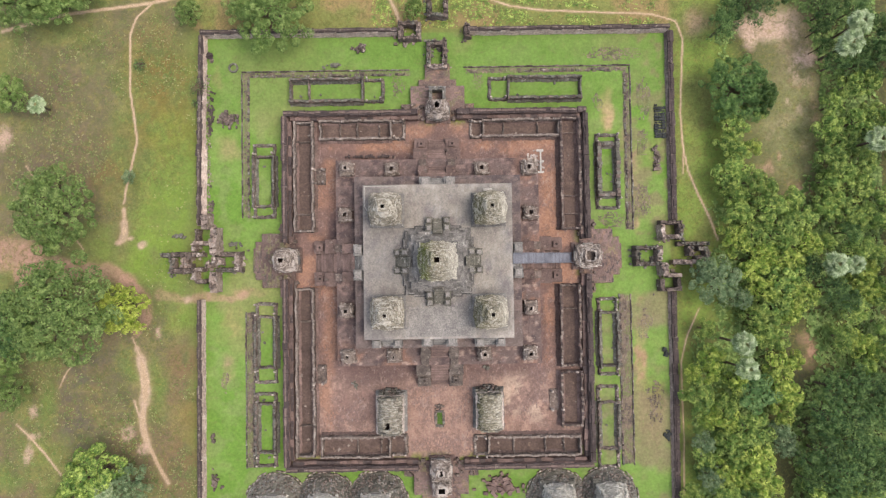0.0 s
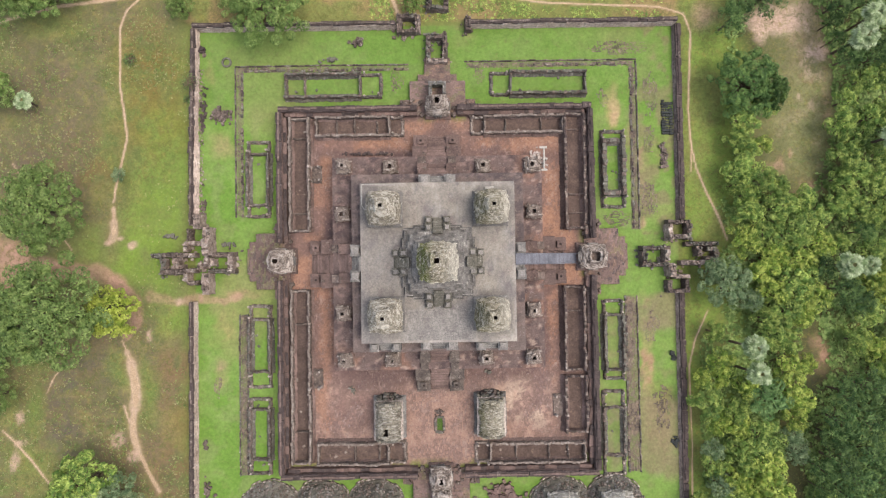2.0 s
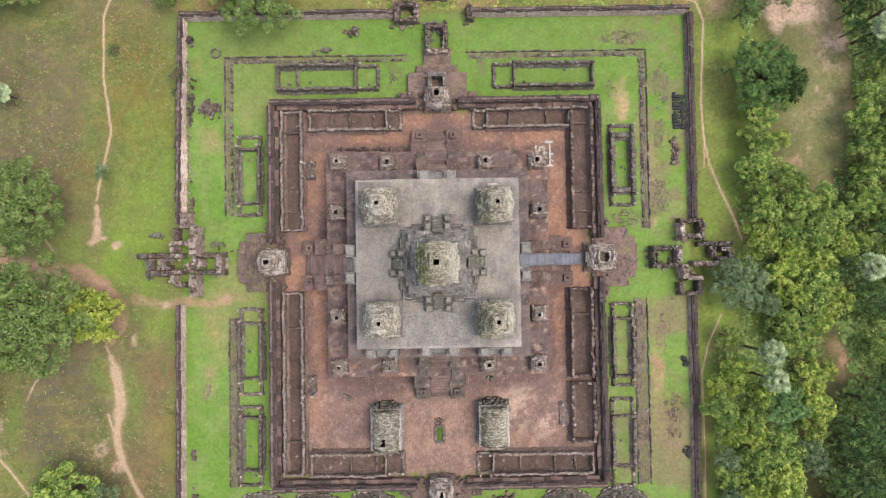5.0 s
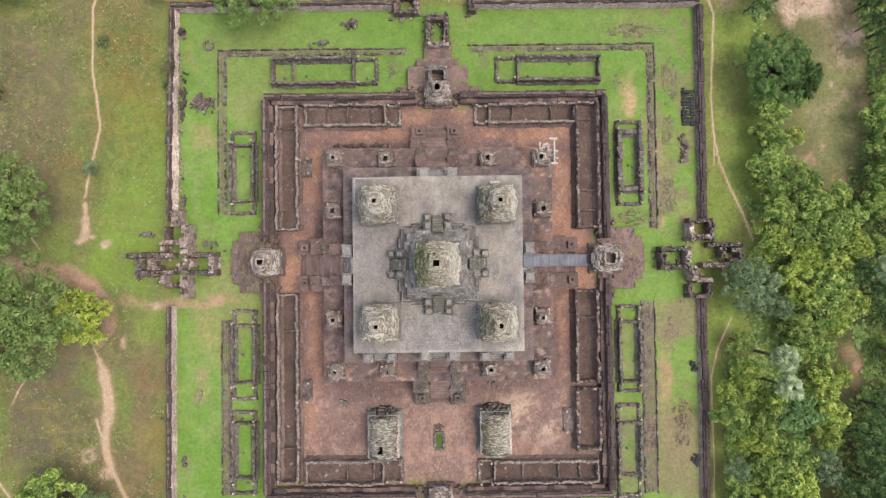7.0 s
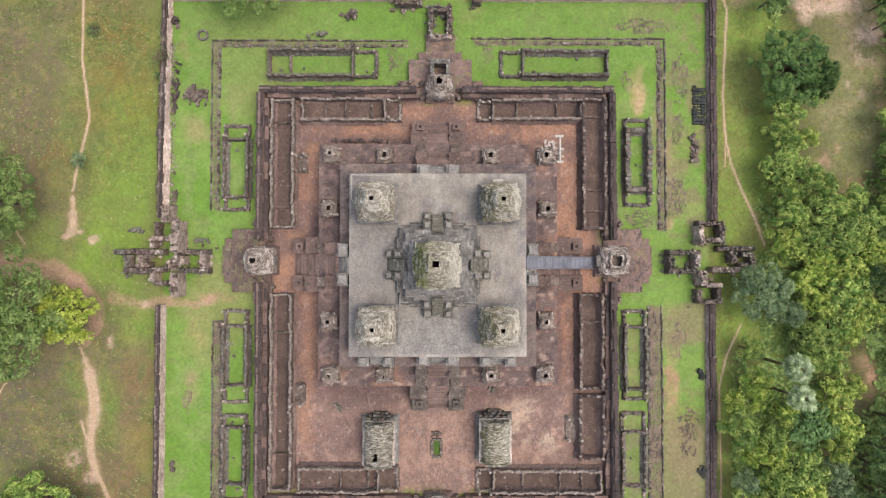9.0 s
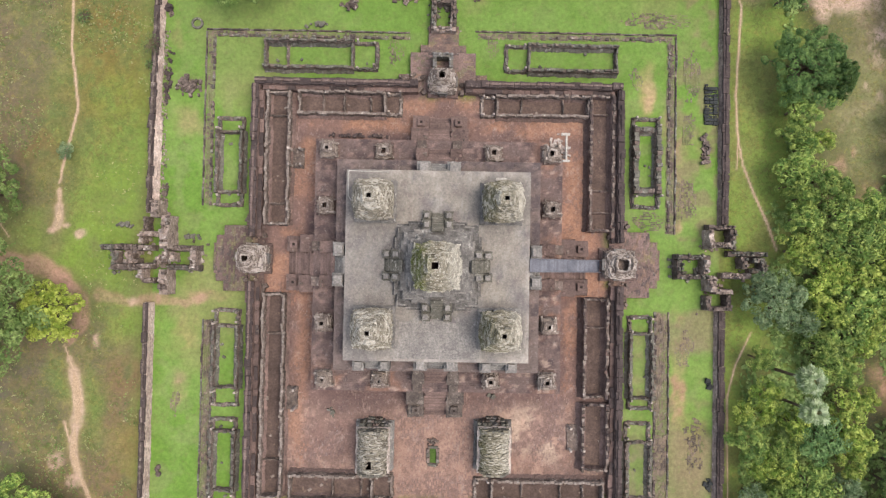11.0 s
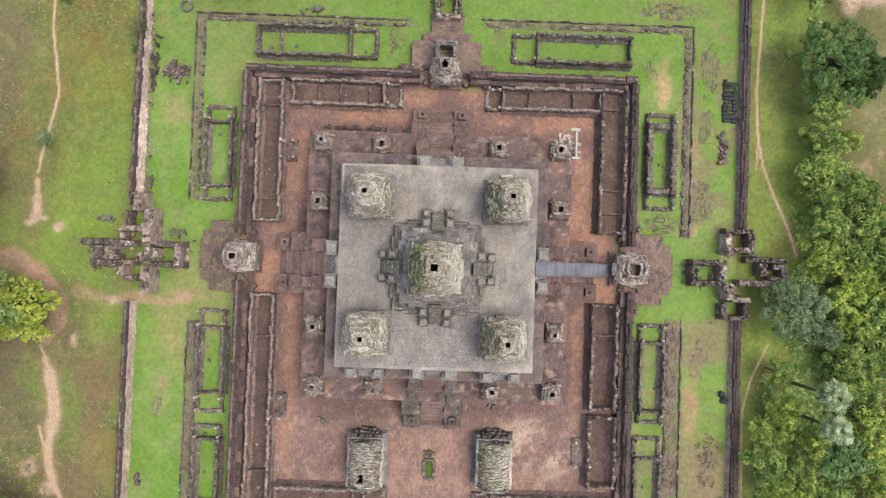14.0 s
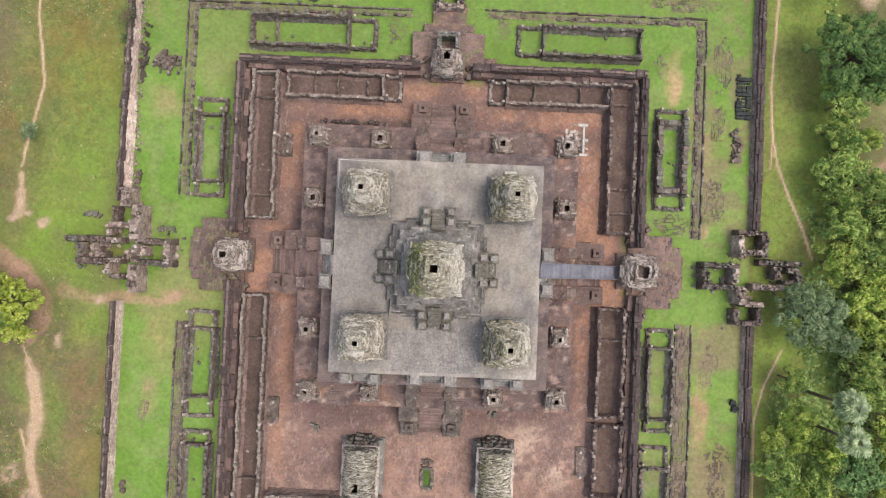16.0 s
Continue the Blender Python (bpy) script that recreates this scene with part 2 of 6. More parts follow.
BLOCKS = {}


def rough_block(material, n):
    """One of a few worn unit blocks, base at z = 0, shared by alike stones."""
    key = (material.name, n)
    if key not in BLOCKS:
        r = random.Random(n * 13 + 5)
        bm = bmesh.new()
        bmesh.ops.create_cube(bm, size=1.0)
        bmesh.ops.bevel(bm, geom=bm.edges[:], offset=0.07, segments=1, affect="EDGES")
        for v in bm.verts:
            v.co += Vector((r.uniform(-.05, .05), r.uniform(-.05, .05), r.uniform(-.05, .05)))
            v.co.z += 0.5
        me = bpy.data.meshes.new("stone")
        bm.to_mesh(me)
        bm.free()
        me.materials.append(material)
        BLOCKS[key] = me
    return BLOCKS[key]


def stone(name, parent, material, x, y, z, sx, sy, sz, turn=0.0, lean=0.0, label=""):
    """A worn block standing on z, as a part of a thing (or on its own)."""
    ob = new(name, rough_block(material, rng.randrange(6)))
    m = pose(x, y, z, lean * rng.uniform(-1, 1), lean * rng.uniform(-1, 1), turn) @ Matrix.Diagonal((sx, sy, sz, 1))
    if parent is not None:
        ob.parent = parent
        m = HOME[parent].inverted() @ m
    ob.matrix_basis = m
    return tagged(ob, label)


def add_box(bm, x0, x1, y0, y1, z0, z1, wear=0.0, bevel=0.0):
    made = bmesh.ops.create_cube(bm, size=1.0)["verts"]
    for v in made:
        v.co = Vector((x0 if v.co.x < 0 else x1, y0 if v.co.y < 0 else y1, z0 if v.co.z < 0 else z1))
    if bevel:
        edges = list({e for v in made for e in v.link_edges})
        made = bmesh.ops.bevel(bm, geom=edges, offset=bevel, segments=1, affect="EDGES")["verts"]
    if wear:
        for v in made:
            v.co += Vector([rng.uniform(-wear, wear) for _ in range(3)])


def box(*a, **k):
    bm = bmesh.new()
    add_box(bm, *a, **k)
    return bm


def debris(name, parent, materials, spots, seed=1, label=""):
    """Loose stones past counting, joined: spots are (x, y, z, length, width, height)."""
    g = np.random.RandomState(seed)
    q = np.array(spots, float)
    for i, material in enumerate(materials):
        p = q[i::len(materials)]
        n = len(p)
        a = g.uniform(0, 6.283, n)
        c, s_ = np.cos(a)[:, None], np.sin(a)[:, None]
        sg = np.array([(-.5, -.5), (.5, -.5), (.5, .5), (-.5, .5)])
        rows = []
        for f, dz in ((.82, 1.0), (1.0, 0.0)):
            u = sg[None, :, 0] * p[:, 3:4] * f + g.uniform(-.12, .12, (n, 4)) * p[:, 3:4]
            v = sg[None, :, 1] * p[:, 4:5] * f + g.uniform(-.12, .12, (n, 4)) * p[:, 4:5]
            z = p[:, 2:3] + p[:, 5:6] * (dz * g.uniform(.75, 1.1, (n, 4)))
            rows.append(np.stack([p[:, 0:1] + u * c - v * s_, p[:, 1:2] + u * s_ + v * c, z], -1))
        verts = np.concatenate(rows, 1).reshape(-1, 3)
        base = np.arange(n)[:, None] * 8
        faces = np.concatenate([base + np.array(f) for f in ((0, 1, 2, 3), (4, 5, 1, 0), (5, 6, 2, 1), (6, 7, 3, 2), (7, 4, 0, 3))], 0)
        tagged(array_mesh(name, verts, faces, material, parent), label, kind="stuff")


def wall_run(parent, x0, y0, x1, y1, z0, h, th, face, cap, block=1.5, ragged=0.12, lost=0.0, caph=0.45, name="wall", ridge=None, worn=0.0, talus=(0, 0)):
    """A straight wall along x or y between two ends of its centre line: a worn body, and capping stones one by one.
    worn: how far its line, width and crest have strayed; talus: how far its foot spreads on the low and the high side."""
    length = math.hypot(x1 - x0, y1 - y0)
    along_x = abs(x1 - x0) > abs(y1 - y0)
    caps = cap if isinstance(cap, tuple) else (cap,)
    here = Vector((x0 * 1.7 + y0, y1 * .9 - x1, z0))

    def sway(d):
        return worn * (noise.noise(here + Vector((d * .4, 0, 0))) * .17 + noise.noise(here + Vector((d * 1.7, 7, 0))) * .09)

    def crest(d):
        return 1 - worn * .42 * max(0.0, noise.noise(here + Vector((d * .33, 0, 9))) + .12)

    k = max(2, int(length / (0.42 if worn else 0.8)))
    bm = bmesh.new()
    rows = []
    hh, w = h - caph, th / 2
    rough = .05 + .06 * worn
    for i in range(k + 1):
        f = i / k
        cx, cy = x0 + (x1 - x0) * f, y0 + (y1 - y0) * f
        mid, top = sway(f * length), crest(f * length)
        ring = []
        for s, zz, ext in ((-1.03, 0, -talus[0] - .14 * worn), (-1, .5, -talus[0] * .45 - .06 * worn), (-1 + .08 * worn, top, 0), (1 - .08 * worn, top, 0), (1, .5, talus[1] * .45 + .06 * worn), (1.03, 0, talus[1] + .14 * worn)):
            j = s * w + mid + ext + rng.uniform(-rough, rough)
            zq = z0 + hh * zz + (rng.uniform(-.08, .08) * worn if zz > 0 else 0)
            ring.append(bm.verts.new((cx, cy + j, zq) if along_x else (cx + j, cy, zq)))
        rows.append(ring)
    for a, b in zip(rows, rows[1:]):
        for i in range(5):
            bm.faces.new((a[i], a[i + 1], b[i + 1], b[i]))
    bm.faces.new(rows[0][::-1])
    bm.faces.new(rows[-1])
    bmesh.ops.recalc_face_normals(bm, faces=bm.faces[:])
    part(name, bm, face, parent)
    d = 0.0
    while d < length - 0.2:
        step = min(max(.32, block * (rng.uniform(0.5, 1.5) if worn else rng.uniform(0.7, 1.3))), length - d)
        if rng.random() >= lost:
            f = (d + step / 2) / length
            cx, cy = x0 + (x1 - x0) * f, y0 + (y1 - y0) * f
            t = th * (rng.uniform(1.08 - .5 * worn, 1.12 - .1 * worn) if worn else rng.uniform(0.95, 1.12))
            a, b = (step * 0.985, t) if along_x else (t, step * 0.985)
            j = sway(d + step / 2) + rng.uniform(-.06, .06) * (1 + worn)
            zc = z0 + (h - caph) * crest(d + step / 2) - .03
            mt = caps[rng.randrange(len(caps))]
            if block < .55 and th > .7:
                for s in (-.25, .25):
                    off = s * th
                    stone("capping_stone", parent, mt, cx + (rng.uniform(-.1, .1) if along_x else off), cy + (off if along_x else rng.uniform(-.1, .1)), zc - rng.uniform(0, .4),
                          a * (1 if along_x else .5), b * (.5 if along_x else 1), caph + rng.uniform(-ragged, ragged) * 1.3, rng.gauss(0, 11), 8)
                d += step
                continue
            stone("capping_stone", parent, mt, cx + (0 if along_x else j), cy + (j if along_x else 0), zc,
                  a, b, caph + rng.uniform(-ragged, ragged), rng.gauss(0, 3.5) if worn > .5 else rng.uniform(-1.5, 1.5), 5 * worn)
        d += step
    if ridge:
        d = 0.0
        while d < length - 0.5:
            step = min(rng.uniform(.8, 2.3), length - d)
            f = (d + step / 2) / length
            cx, cy = x0 + (x1 - x0) * f + rng.uniform(-.05, .05), y0 + (y1 - y0) * f + rng.uniform(-.05, .05)
            j = sway(d + step / 2)
            a, b = (step * .97, th * rng.uniform(.24, .40)) if along_x else (th * rng.uniform(.24, .40), step * .97)
            if rng.random() > .14:
                stone("ridge_stone", parent, ridge, cx + (0 if along_x else j), cy + (j if along_x else 0), z0 + h - .1, a, b, .24 + rng.uniform(-.07, .07), rng.gauss(0, 1.2), 2)
            d += step


# smooth value noise on a lattice, for soils
def lattice(x, y, size, seed):
    g = np.random.RandomState(seed).rand(97, 97)
    u, v = x / size + 31.7, y / size + 17.3
    i, j = np.floor(u).astype(int), np.floor(v).astype(int)
    a, b = u - i, v - j
    a, b = a * a * (3 - 2 * a), b * b * (3 - 2 * b)
    i, j, i1, j1 = i % 97, j % 97, (i + 1) % 97, (j + 1) % 97
    return (g[i, j] * (1 - a) + g[i1, j] * a) * (1 - b) + (g[i, j1] * (1 - a) + g[i1, j1] * a) * b


def fbm(x, y, size, seed, octaves=4):
    out, amp, total = 0, 1, 0
    for k in range(octaves):
        out = out + lattice(x, y, size / 2 ** k, seed + k) * amp
        total += amp
        amp *= 0.55
    return out / total


def step_up(v, lo, hi):
    t = np.clip((v - lo) / (hi - lo), 0, 1)
    return t * t * (3 - 2 * t)


def blend(col, other, w):
    w = np.clip(w, 0, 1)[:, None]
    return col * (1 - w) + np.array(lin(*other)[:3])[None, :] * w


def near_line(x, y, pts):
    best = np.full(x.shape, 1e9)
    for (ax, ay), (bx, by) in zip(pts, pts[1:]):
        dx, dy = bx - ax, by - ay
        t = np.clip(((x - ax) * dx + (y - ay) * dy) / (dx * dx + dy * dy), 0, 1)
        best = np.minimum(best, np.hypot(x - ax - t * dx, y - ay - t * dy))
    return best


def blob(x, y, cx, cy, rx, ry, soft=0.5, seed=3):
    """1 inside an uneven oval, 0 outside."""
    d = np.hypot((x - cx) / rx, (y - cy) / ry) + (fbm(x, y, min(rx, ry) * 1.6, seed, 5) - 0.5) * 1.5
    return 1 - step_up(d, 1 - soft, 1 + soft * 0.5)


def sheet(name, xs, ys, z, colour, material, parent=None, label="", category="", kind="structure", relief=None):
    """A level sheet of ground over the grid lines xs, ys, with its soil colours."""
    gx, gy = np.meshgrid(xs, ys, indexing="ij")
    x, y = gx.ravel(), gy.ravel()
    zz = np.full(x.shape, float(z)) + (relief(x, y) if relief else 0)
    nx, ny = len(xs), len(ys)
    idx = np.arange(nx * ny).reshape(nx, ny)
    quads = np.stack([idx[:-1, :-1], idx[1:, :-1], idx[1:, 1:], idx[:-1, 1:]], -1).reshape(-1, 4)
    ob = array_mesh(name, np.stack([x, y, zz], 1), quads, material, parent)
    att = ob.data.color_attributes.new("soil", "FLOAT_COLOR", "POINT")
    col = np.ones((len(x), 4))
    soil = colour(x, y)
    col[:, :soil.shape[1]] = soil  # a fourth column says how wild the growth is
    att.data.foreach_set("color", col.ravel())
    return tagged(ob, label, category, "", kind)


def slab_field(name, parent, x0, x1, y0, y1, z, row, length, colour, material, keep=None, lost=0.04, lift=0.03, gap=0.05, across=False, label=""):
    """Paving slabs laid in rows, each a thin block of its own height and tilt, joined into one part."""
    r = random.Random(int(abs(x0) * 7 + abs(y0) * 13 + 3))
    boxes = []
    v = (x0 if across else y0)
    vend, u0, u1 = (x1, y0, y1) if across else (y1, x0, x1)
    while v < vend - 0.2:
        h = min(row * r.uniform(.8, 1.2), vend - v)
        u = u0 - r.uniform(0, length * .5)
        while u < u1 - 0.15:
            d = length * r.uniform(.6, 1.35)
            a, b = max(u, u0), min(u + d, u1)
            u += d
            if b - a > 0.2 and r.random() > lost:
                boxes.append((v, v + h, a, b) if across else (a, b, v, v + h))
        v += h
    q = np.array(boxes)
    cx, cy = (q[:, 0] + q[:, 1]) / 2, (q[:, 2] + q[:, 3]) / 2
    if keep is not None:
        k = keep(cx, cy)
        q, cx, cy = q[k], cx[k], cy[k]
    n = len(q)
    g = np.random.RandomState(n)
    g2 = gap / 2
    hx, hy = (q[:, 1] - q[:, 0]) / 2 - g2, (q[:, 3] - q[:, 2]) / 2 - g2
    sg = np.array([(-1, -1), (1, -1), (1, 1), (-1, 1)])
    px = cx[:, None] + sg[None, :, 0] * hx[:, None] + g.uniform(-.02, .02, (n, 4))
    py = cy[:, None] + sg[None, :, 1] * hy[:, None] + g.uniform(-.02, .02, (n, 4))
    top = z + g.uniform(-lift, lift, (n, 1)) + g.uniform(-lift, lift, (n, 4)) * .5
    up = np.stack([px, py, top], -1)
    dn = np.stack([px, py, np.full_like(px, z - .14)], -1)
    verts = np.concatenate([up, dn], 1).reshape(-1, 3)
    base = np.arange(n)[:, None] * 8
    faces = np.concatenate([base + np.array(f) for f in ((0, 1, 2, 3), (4, 5, 1, 0), (5, 6, 2, 1), (6, 7, 3, 2), (7, 4, 0, 3))], 0)
    ob = array_mesh(name, verts, faces, material, parent)
    att = ob.data.color_attributes.new("soil", "FLOAT_COLOR", "POINT")
    col = np.ones((n * 8, 4))
    both = colour(px.ravel(), py.ravel()).reshape(n, 4, 3)
    col[:, :3] = np.concatenate([both, both], 1).reshape(-1, 3)
    att.data.foreach_set("color", col.ravel())
    return tagged(ob, label, "", "", "stuff")


# ---- ground ----
SAND_PATHS = [
    (0.3, [(-109.3, 59.7), (-100.9, 62.0), (-92.4, 64.0), (-81.1, 65.3), (-71.2, 66.6), (-60, 69)]),
    (0.2, [(-71.2, 66.6), (-75.4, 62.9), (-77.0, 58.6), (-77.0, 52.8), (-77.1, 44.2), (-76.0, 37.1), (-75.3, 31.4), (-76.6, 25.7), (-78.0, 20.0), (-78.6, 15.8)]),
    (0.42, [(-78.7, 14.2), (-78.5, 11.5)]),
    (0.75, [(-78.6, 10.8), (-78.5, 8.1), (-79.0, 6.8)]),
    (0.12, [(-103.2, 25.7), (-100.8, 21.9)]),
    (0.12, [(-91.1, 7.6), (-88.6, 4.2)]),
    (0.16, [(-76.5, -17.9), (-75.4, -20.4)]),
    (0.55, [(-75.4, -20.6), (-74.5, -22.6)]),
    (1.05, [(-74.4, -23.4), (-73.6, -27.2), (-73.2, -31.2), (-73.6, -34.0)]),
    (0.7, [(-73.7, -34.4), (-74.2, -38.5), (-73.5, -42.0), (-72.6, -44.4)]),
    (0.20, [(-76.1, -33.3), (-75.4, -35.6), (-74.7, -37.8)]),
    (0.35, [(-72.7, -44.0), (-70.3, -49.2), (-67.7, -53.9)]),
    (0.20, [(-105.2, -38.9), (-102.5, -41.3), (-98.2, -46.1), (-94.2, -51.3)]),
    (0.12, [(-91.4, -24.3), (-93.2, -26.7), (-94.6, -29.9)]),
    (0.17, [(14.5, 66.2), (18.8, 64.7), (26.0, 63.5), (40.3, 62.7), (54.7, 62.1), (61.2, 60.2), (62.8, 55.5), (62.3, 46.8), (61.7, 36.7), (62.2, 28.1), (63.2, 22.3)]),
    (0.20, [(63.2, 22.3), (65.7, 15.8), (68.4, 10.1), (70.4, 4.3)]),
    (0.14, [(62.2, 28), (62.1, 21)]),
    (0.13, [(65.2, -12.6), (61.9, -19.6), (60.3, -26.0), (60.4, -37.2), (60.5, -45.6), (59.9, -66)]),
    (0.3, [(-12, 68), (-10, 64), (-9, 61)]),
]
RED_PATHS = [
    (4.0, [(-116.2, 3.9), (-109.5, 3.4), (-104.3, 2.9), (-102.1, 1.8)]),
    (2.0, [(-100.6, 1.0), (-92.1, -0.6), (-86.5, -0.7), (-81.3, -1.9), (-76.9, -4.6)]),
    (1.4, [(-76.9, -4.6), (-73.6, -8.3), (-73.2, -12.4), (-75.3, -16.1)]),
    (1.3, [(-105.0, -0.8), (-104.3, -3.0)]),
    (1.1, [(-69.5, -7.1), (-63.5, -8.9), (-58.6, -8.0)]),
    (0.9, [(-57.0, -7.9), (-52.0, -8.6), (-48.5, -7.6)]),
]


def ground_level(x, y):
    return (fbm(x, y, 7, 51, 3) - 0.5) * 0.16 - 0.06


def ground_colour(x, y):
    n1, n2, n3 = fbm(x, y, 26, 11), fbm(x, y, 9, 21), fbm(x, y, 3.2, 31, 3)
    col = np.tile(np.array(lin(122, 130, 68)[:3]), (len(x), 1))
    west = step_up(-x, 60, 66)
    col = blend(col, (116, 108, 78), west * step_up(n1, 0.36, 0.56))
    col = blend(col, (126, 110, 86), west * step_up(n2, 0.50, 0.66) * 0.8)
    col = blend(col, (110, 122, 66), west * step_up(n2 * 0.5 + (1 - n1) * 0.5, 0.50, 0.62))
    # dry brown meadow towards the south-west, burnt patch beside the big tree, green and rusty drifts
    dry = step_up(-y, 16, 30) * west
    col = blend(col, (124, 106, 80), dry * step_up(n2, 0.34, 0.58) * 0.9)
    col = blend(col, (104, 95, 80), (blob(x, y, -85.0, -23.3, 9.2, 5.5, 0.9) + blob(x, y, -89.4, -37.1, 5.9, 10.5, 0.9)) * step_up(n3, 0.26, 0.52) * 0.9)
    col = blend(col, (146, 132, 76), blob(x, y, -84.6, -32.1, 3.7, 5.3, 0.9) * step_up(n3, 0.30, 0.6) * 0.6)
    col = blend(col, (112, 134, 62), (blob(x, y, -76.9, -28.6, 4.0, 8.6, 0.9) + blob(x, y, -70.3, -28.7, 3.2, 13.2, 0.9) + blob(x, y, -97.5, -35.5, 3.2, 9.9, 0.9) + blob(x, y, -105.5, -50.7, 6.6, 4.0, 0.9)) * step_up(n2, 0.26, 0.50) * 0.9)
    col = blend(col, (132, 106, 76), (blob(x, y, -64.0, -24.4, 4.5, 6.6, 0.9) + blob(x, y, -64.4, -50.7, 5.3, 5.9, 0.9)) * step_up(n3, 0.26, 0.55) * 0.85)
    col = blend(col, (138, 122, 66), blob(x, y, -62.9, -37.6, 4.5, 7.9, 0.9) * step_up(n3, 0.3, 0.6) * 0.7)
    col = blend(col, (120, 142, 62), (blob(x, y, -65.1, -12.5, 5.3, 5.9, 0.9) + blob(x, y, -67.9, 18.1, 7.2, 14.5, 0.9) + blob(x, y, -63.1, 31.6, 2.9, 15.8, 0.9)) * step_up(n2, 0.24, 0.5))
    col = blend(col, (128, 104, 66), (blob(x, y, -69.9, 39.9, 6.6, 14.5, 0.9) + blob(x, y, -83.4, 26.4, 7.9, 9.2, 0.9) + blob(x, y, -71.9, 55.0, 7.9, 9.2, 0.9) * 0.7) * step_up(n3, 0.30, 0.56) * 0.8)
    col = blend(col, (130, 114, 56), blob(x, y, -69, 42, 8, 16, 0.9) * (0.35 + 0.65 * step_up(n3, 0.34, 0.56)) * 0.75)
    col = blend(col, (112, 118, 48), blob(x, y, -66, 30, 6, 12, 0.9) * step_up(n3, 0.44, 0.58) * 0.6)
    col = blend(col, (106, 92, 76), step_up(-x, 84, 98) * (np.abs(y - 36) < 14) * step_up(n2, 0.44, 0.62) * 0.6)
    col = blend(col, (150, 140, 84), west * step_up(n3, 0.60, 0.74) * 0.35)
    col = blend(col, (88, 94, 54), west * step_up(1 - n3, 0.60, 0.74) * 0.35)
    col = blend(col, (126, 152, 60), west * (blob(x, y, -67, 8, 9, 26, 0.8) + blob(x, y, -84, 2, 14, 7, 0.8) * 0.6) * (0.35 + 0.5 * step_up(n2, 0.32, 0.56)))
    # lawn inside the outer wall
    lawn = ((np.abs(x) < 58.6) & (y < 58) & (y > -69)).astype(float)
    col = blend(col, (122, 152, 70), lawn)
    col = blend(col, (111, 146, 58), lawn * step_up(n2, 0.45, 0.65))
    col = blend(col, (132, 151, 84), lawn * step_up(n3, 0.52, 0.70) * 0.7)
    col = blend(col, (148, 144, 92), lawn * step_up(n1, 0.55, 0.72) * 0.6)
    for cx, cy, rx, ry, c in [
        (-55, 46.5, 1.4, 3.2, (184, 146, 118)), (43, 38, 1.8, 6, (176, 154, 106)), (50.2, -26, 1.5, 17, (180, 142, 112)), (53.5, -39, 3, 8, (142, 130, 86)), (50.8, -14, 3.5, 3.5, (144, 122, 106)),
        (50, 19, 1.4, 5, (164, 140, 110)), (52, 26, 5, 7, (140, 146, 84)), (47, 30, 1.5, 3, (168, 140, 112)),
        (-52, 30, 3, 4, (156, 150, 96)), (5, 59, 4.5, 3.0, (168, 140, 110)), (6, 54, 3, 2.4, (178, 148, 118)), (50, 9, 1.2, 2.5, (176, 146, 112)),
        (-52, -14, 3.5, 5, (156, 150, 92)), (-53, -26, 1.8, 5, (172, 152, 112)), (52, -38, 4, 9, (146, 136, 84)), (43, 5, 2, 2, (156, 146, 98)),
        (-47, -7, 4, 1.5, (170, 138, 108)), (45, 53.5, 11, 3.4, (146, 142, 92)), (53, 50, 3, 6, (140, 140, 88)), (41, -2, 2, 6, (150, 158, 84)), (42, -20, 2, 9, (142, 142, 92)), (42, -42, 2.4, 9, (138, 130, 96)), (43.6, 37, 1.2, 5, (196, 166, 124)), (51, 45, 2, 3, (158, 130, 108)), (50.5, 25, 1.5, 3, (160, 128, 106)),
    ]:
        col = blend(col, c, lawn * blob(x, y, cx, cy, rx, ry, 0.7) * (0.35 + 0.55 * step_up(n3, 0.34, 0.58)))
    col = blend(col, (110, 140, 62), lawn * step_up(y, 34, 42) * 0.55)
    for x0, x1, y0, y1, k in [(44.9, 47.9, -51.2, -8.8, .9), (47.2, 48.9, 7.3, 48.6, .65), (7.6, 48.6, 47.5, 48.8, .6), (-48.7, -47.0, 11.6, 48.2, .55), (-48.6, -6.6, 47.0, 48.3, .5), (-48.0, -46.0, -50.4, -12, .7)]:
        band = np.minimum(np.minimum(x - x0, x1 - x), np.minimum(y - y0, y1 - y)) + (n3 - .5) * 1.2
        col = blend(col, (130, 112, 101), lawn * step_up(band, -.15, .35) * k)
    col = blend(col, (134, 126, 88), lawn * step_up(x, 48.6, 50) * step_up(n3, 0.48, 0.64) * (y > 6) * 0.75)
    col = blend(col, (142, 128, 96), lawn * step_up(x, 43, 50) * (y < -8) * step_up(n2, 0.38, 0.56) * 0.75)
    # east: green verge, forest floor, dry clearing
    east = step_up(x, 58.6, 60.5)
    col = blend(col, (121, 144, 63), east)
    col = blend(col, (116, 112, 68), east * step_up(n2, 0.5, 0.7) * 0.6)
    col = blend(col, (130, 140, 72), blob(x, y, 64, 32, 4, 26, 0.8) * step_up(n2, 0.36, 0.6) * 0.7)
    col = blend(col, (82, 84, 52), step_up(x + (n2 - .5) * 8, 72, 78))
    col = blend(col, (130, 131, 86), blob(x, y, 89.8, 36.2, 11.9, 22.6, 0.8) + blob(x, y, 89.2, 61.0, 12.6, 8.2, 0.8))
    col = blend(col, (150, 136, 102), (blob(x, y, 91.0, 52.7, 8.2, 12.6, 0.8) + blob(x, y, 89.8, 58.3, 10.0, 8.2, 0.8)) * step_up(n2, 0.36, 0.56))
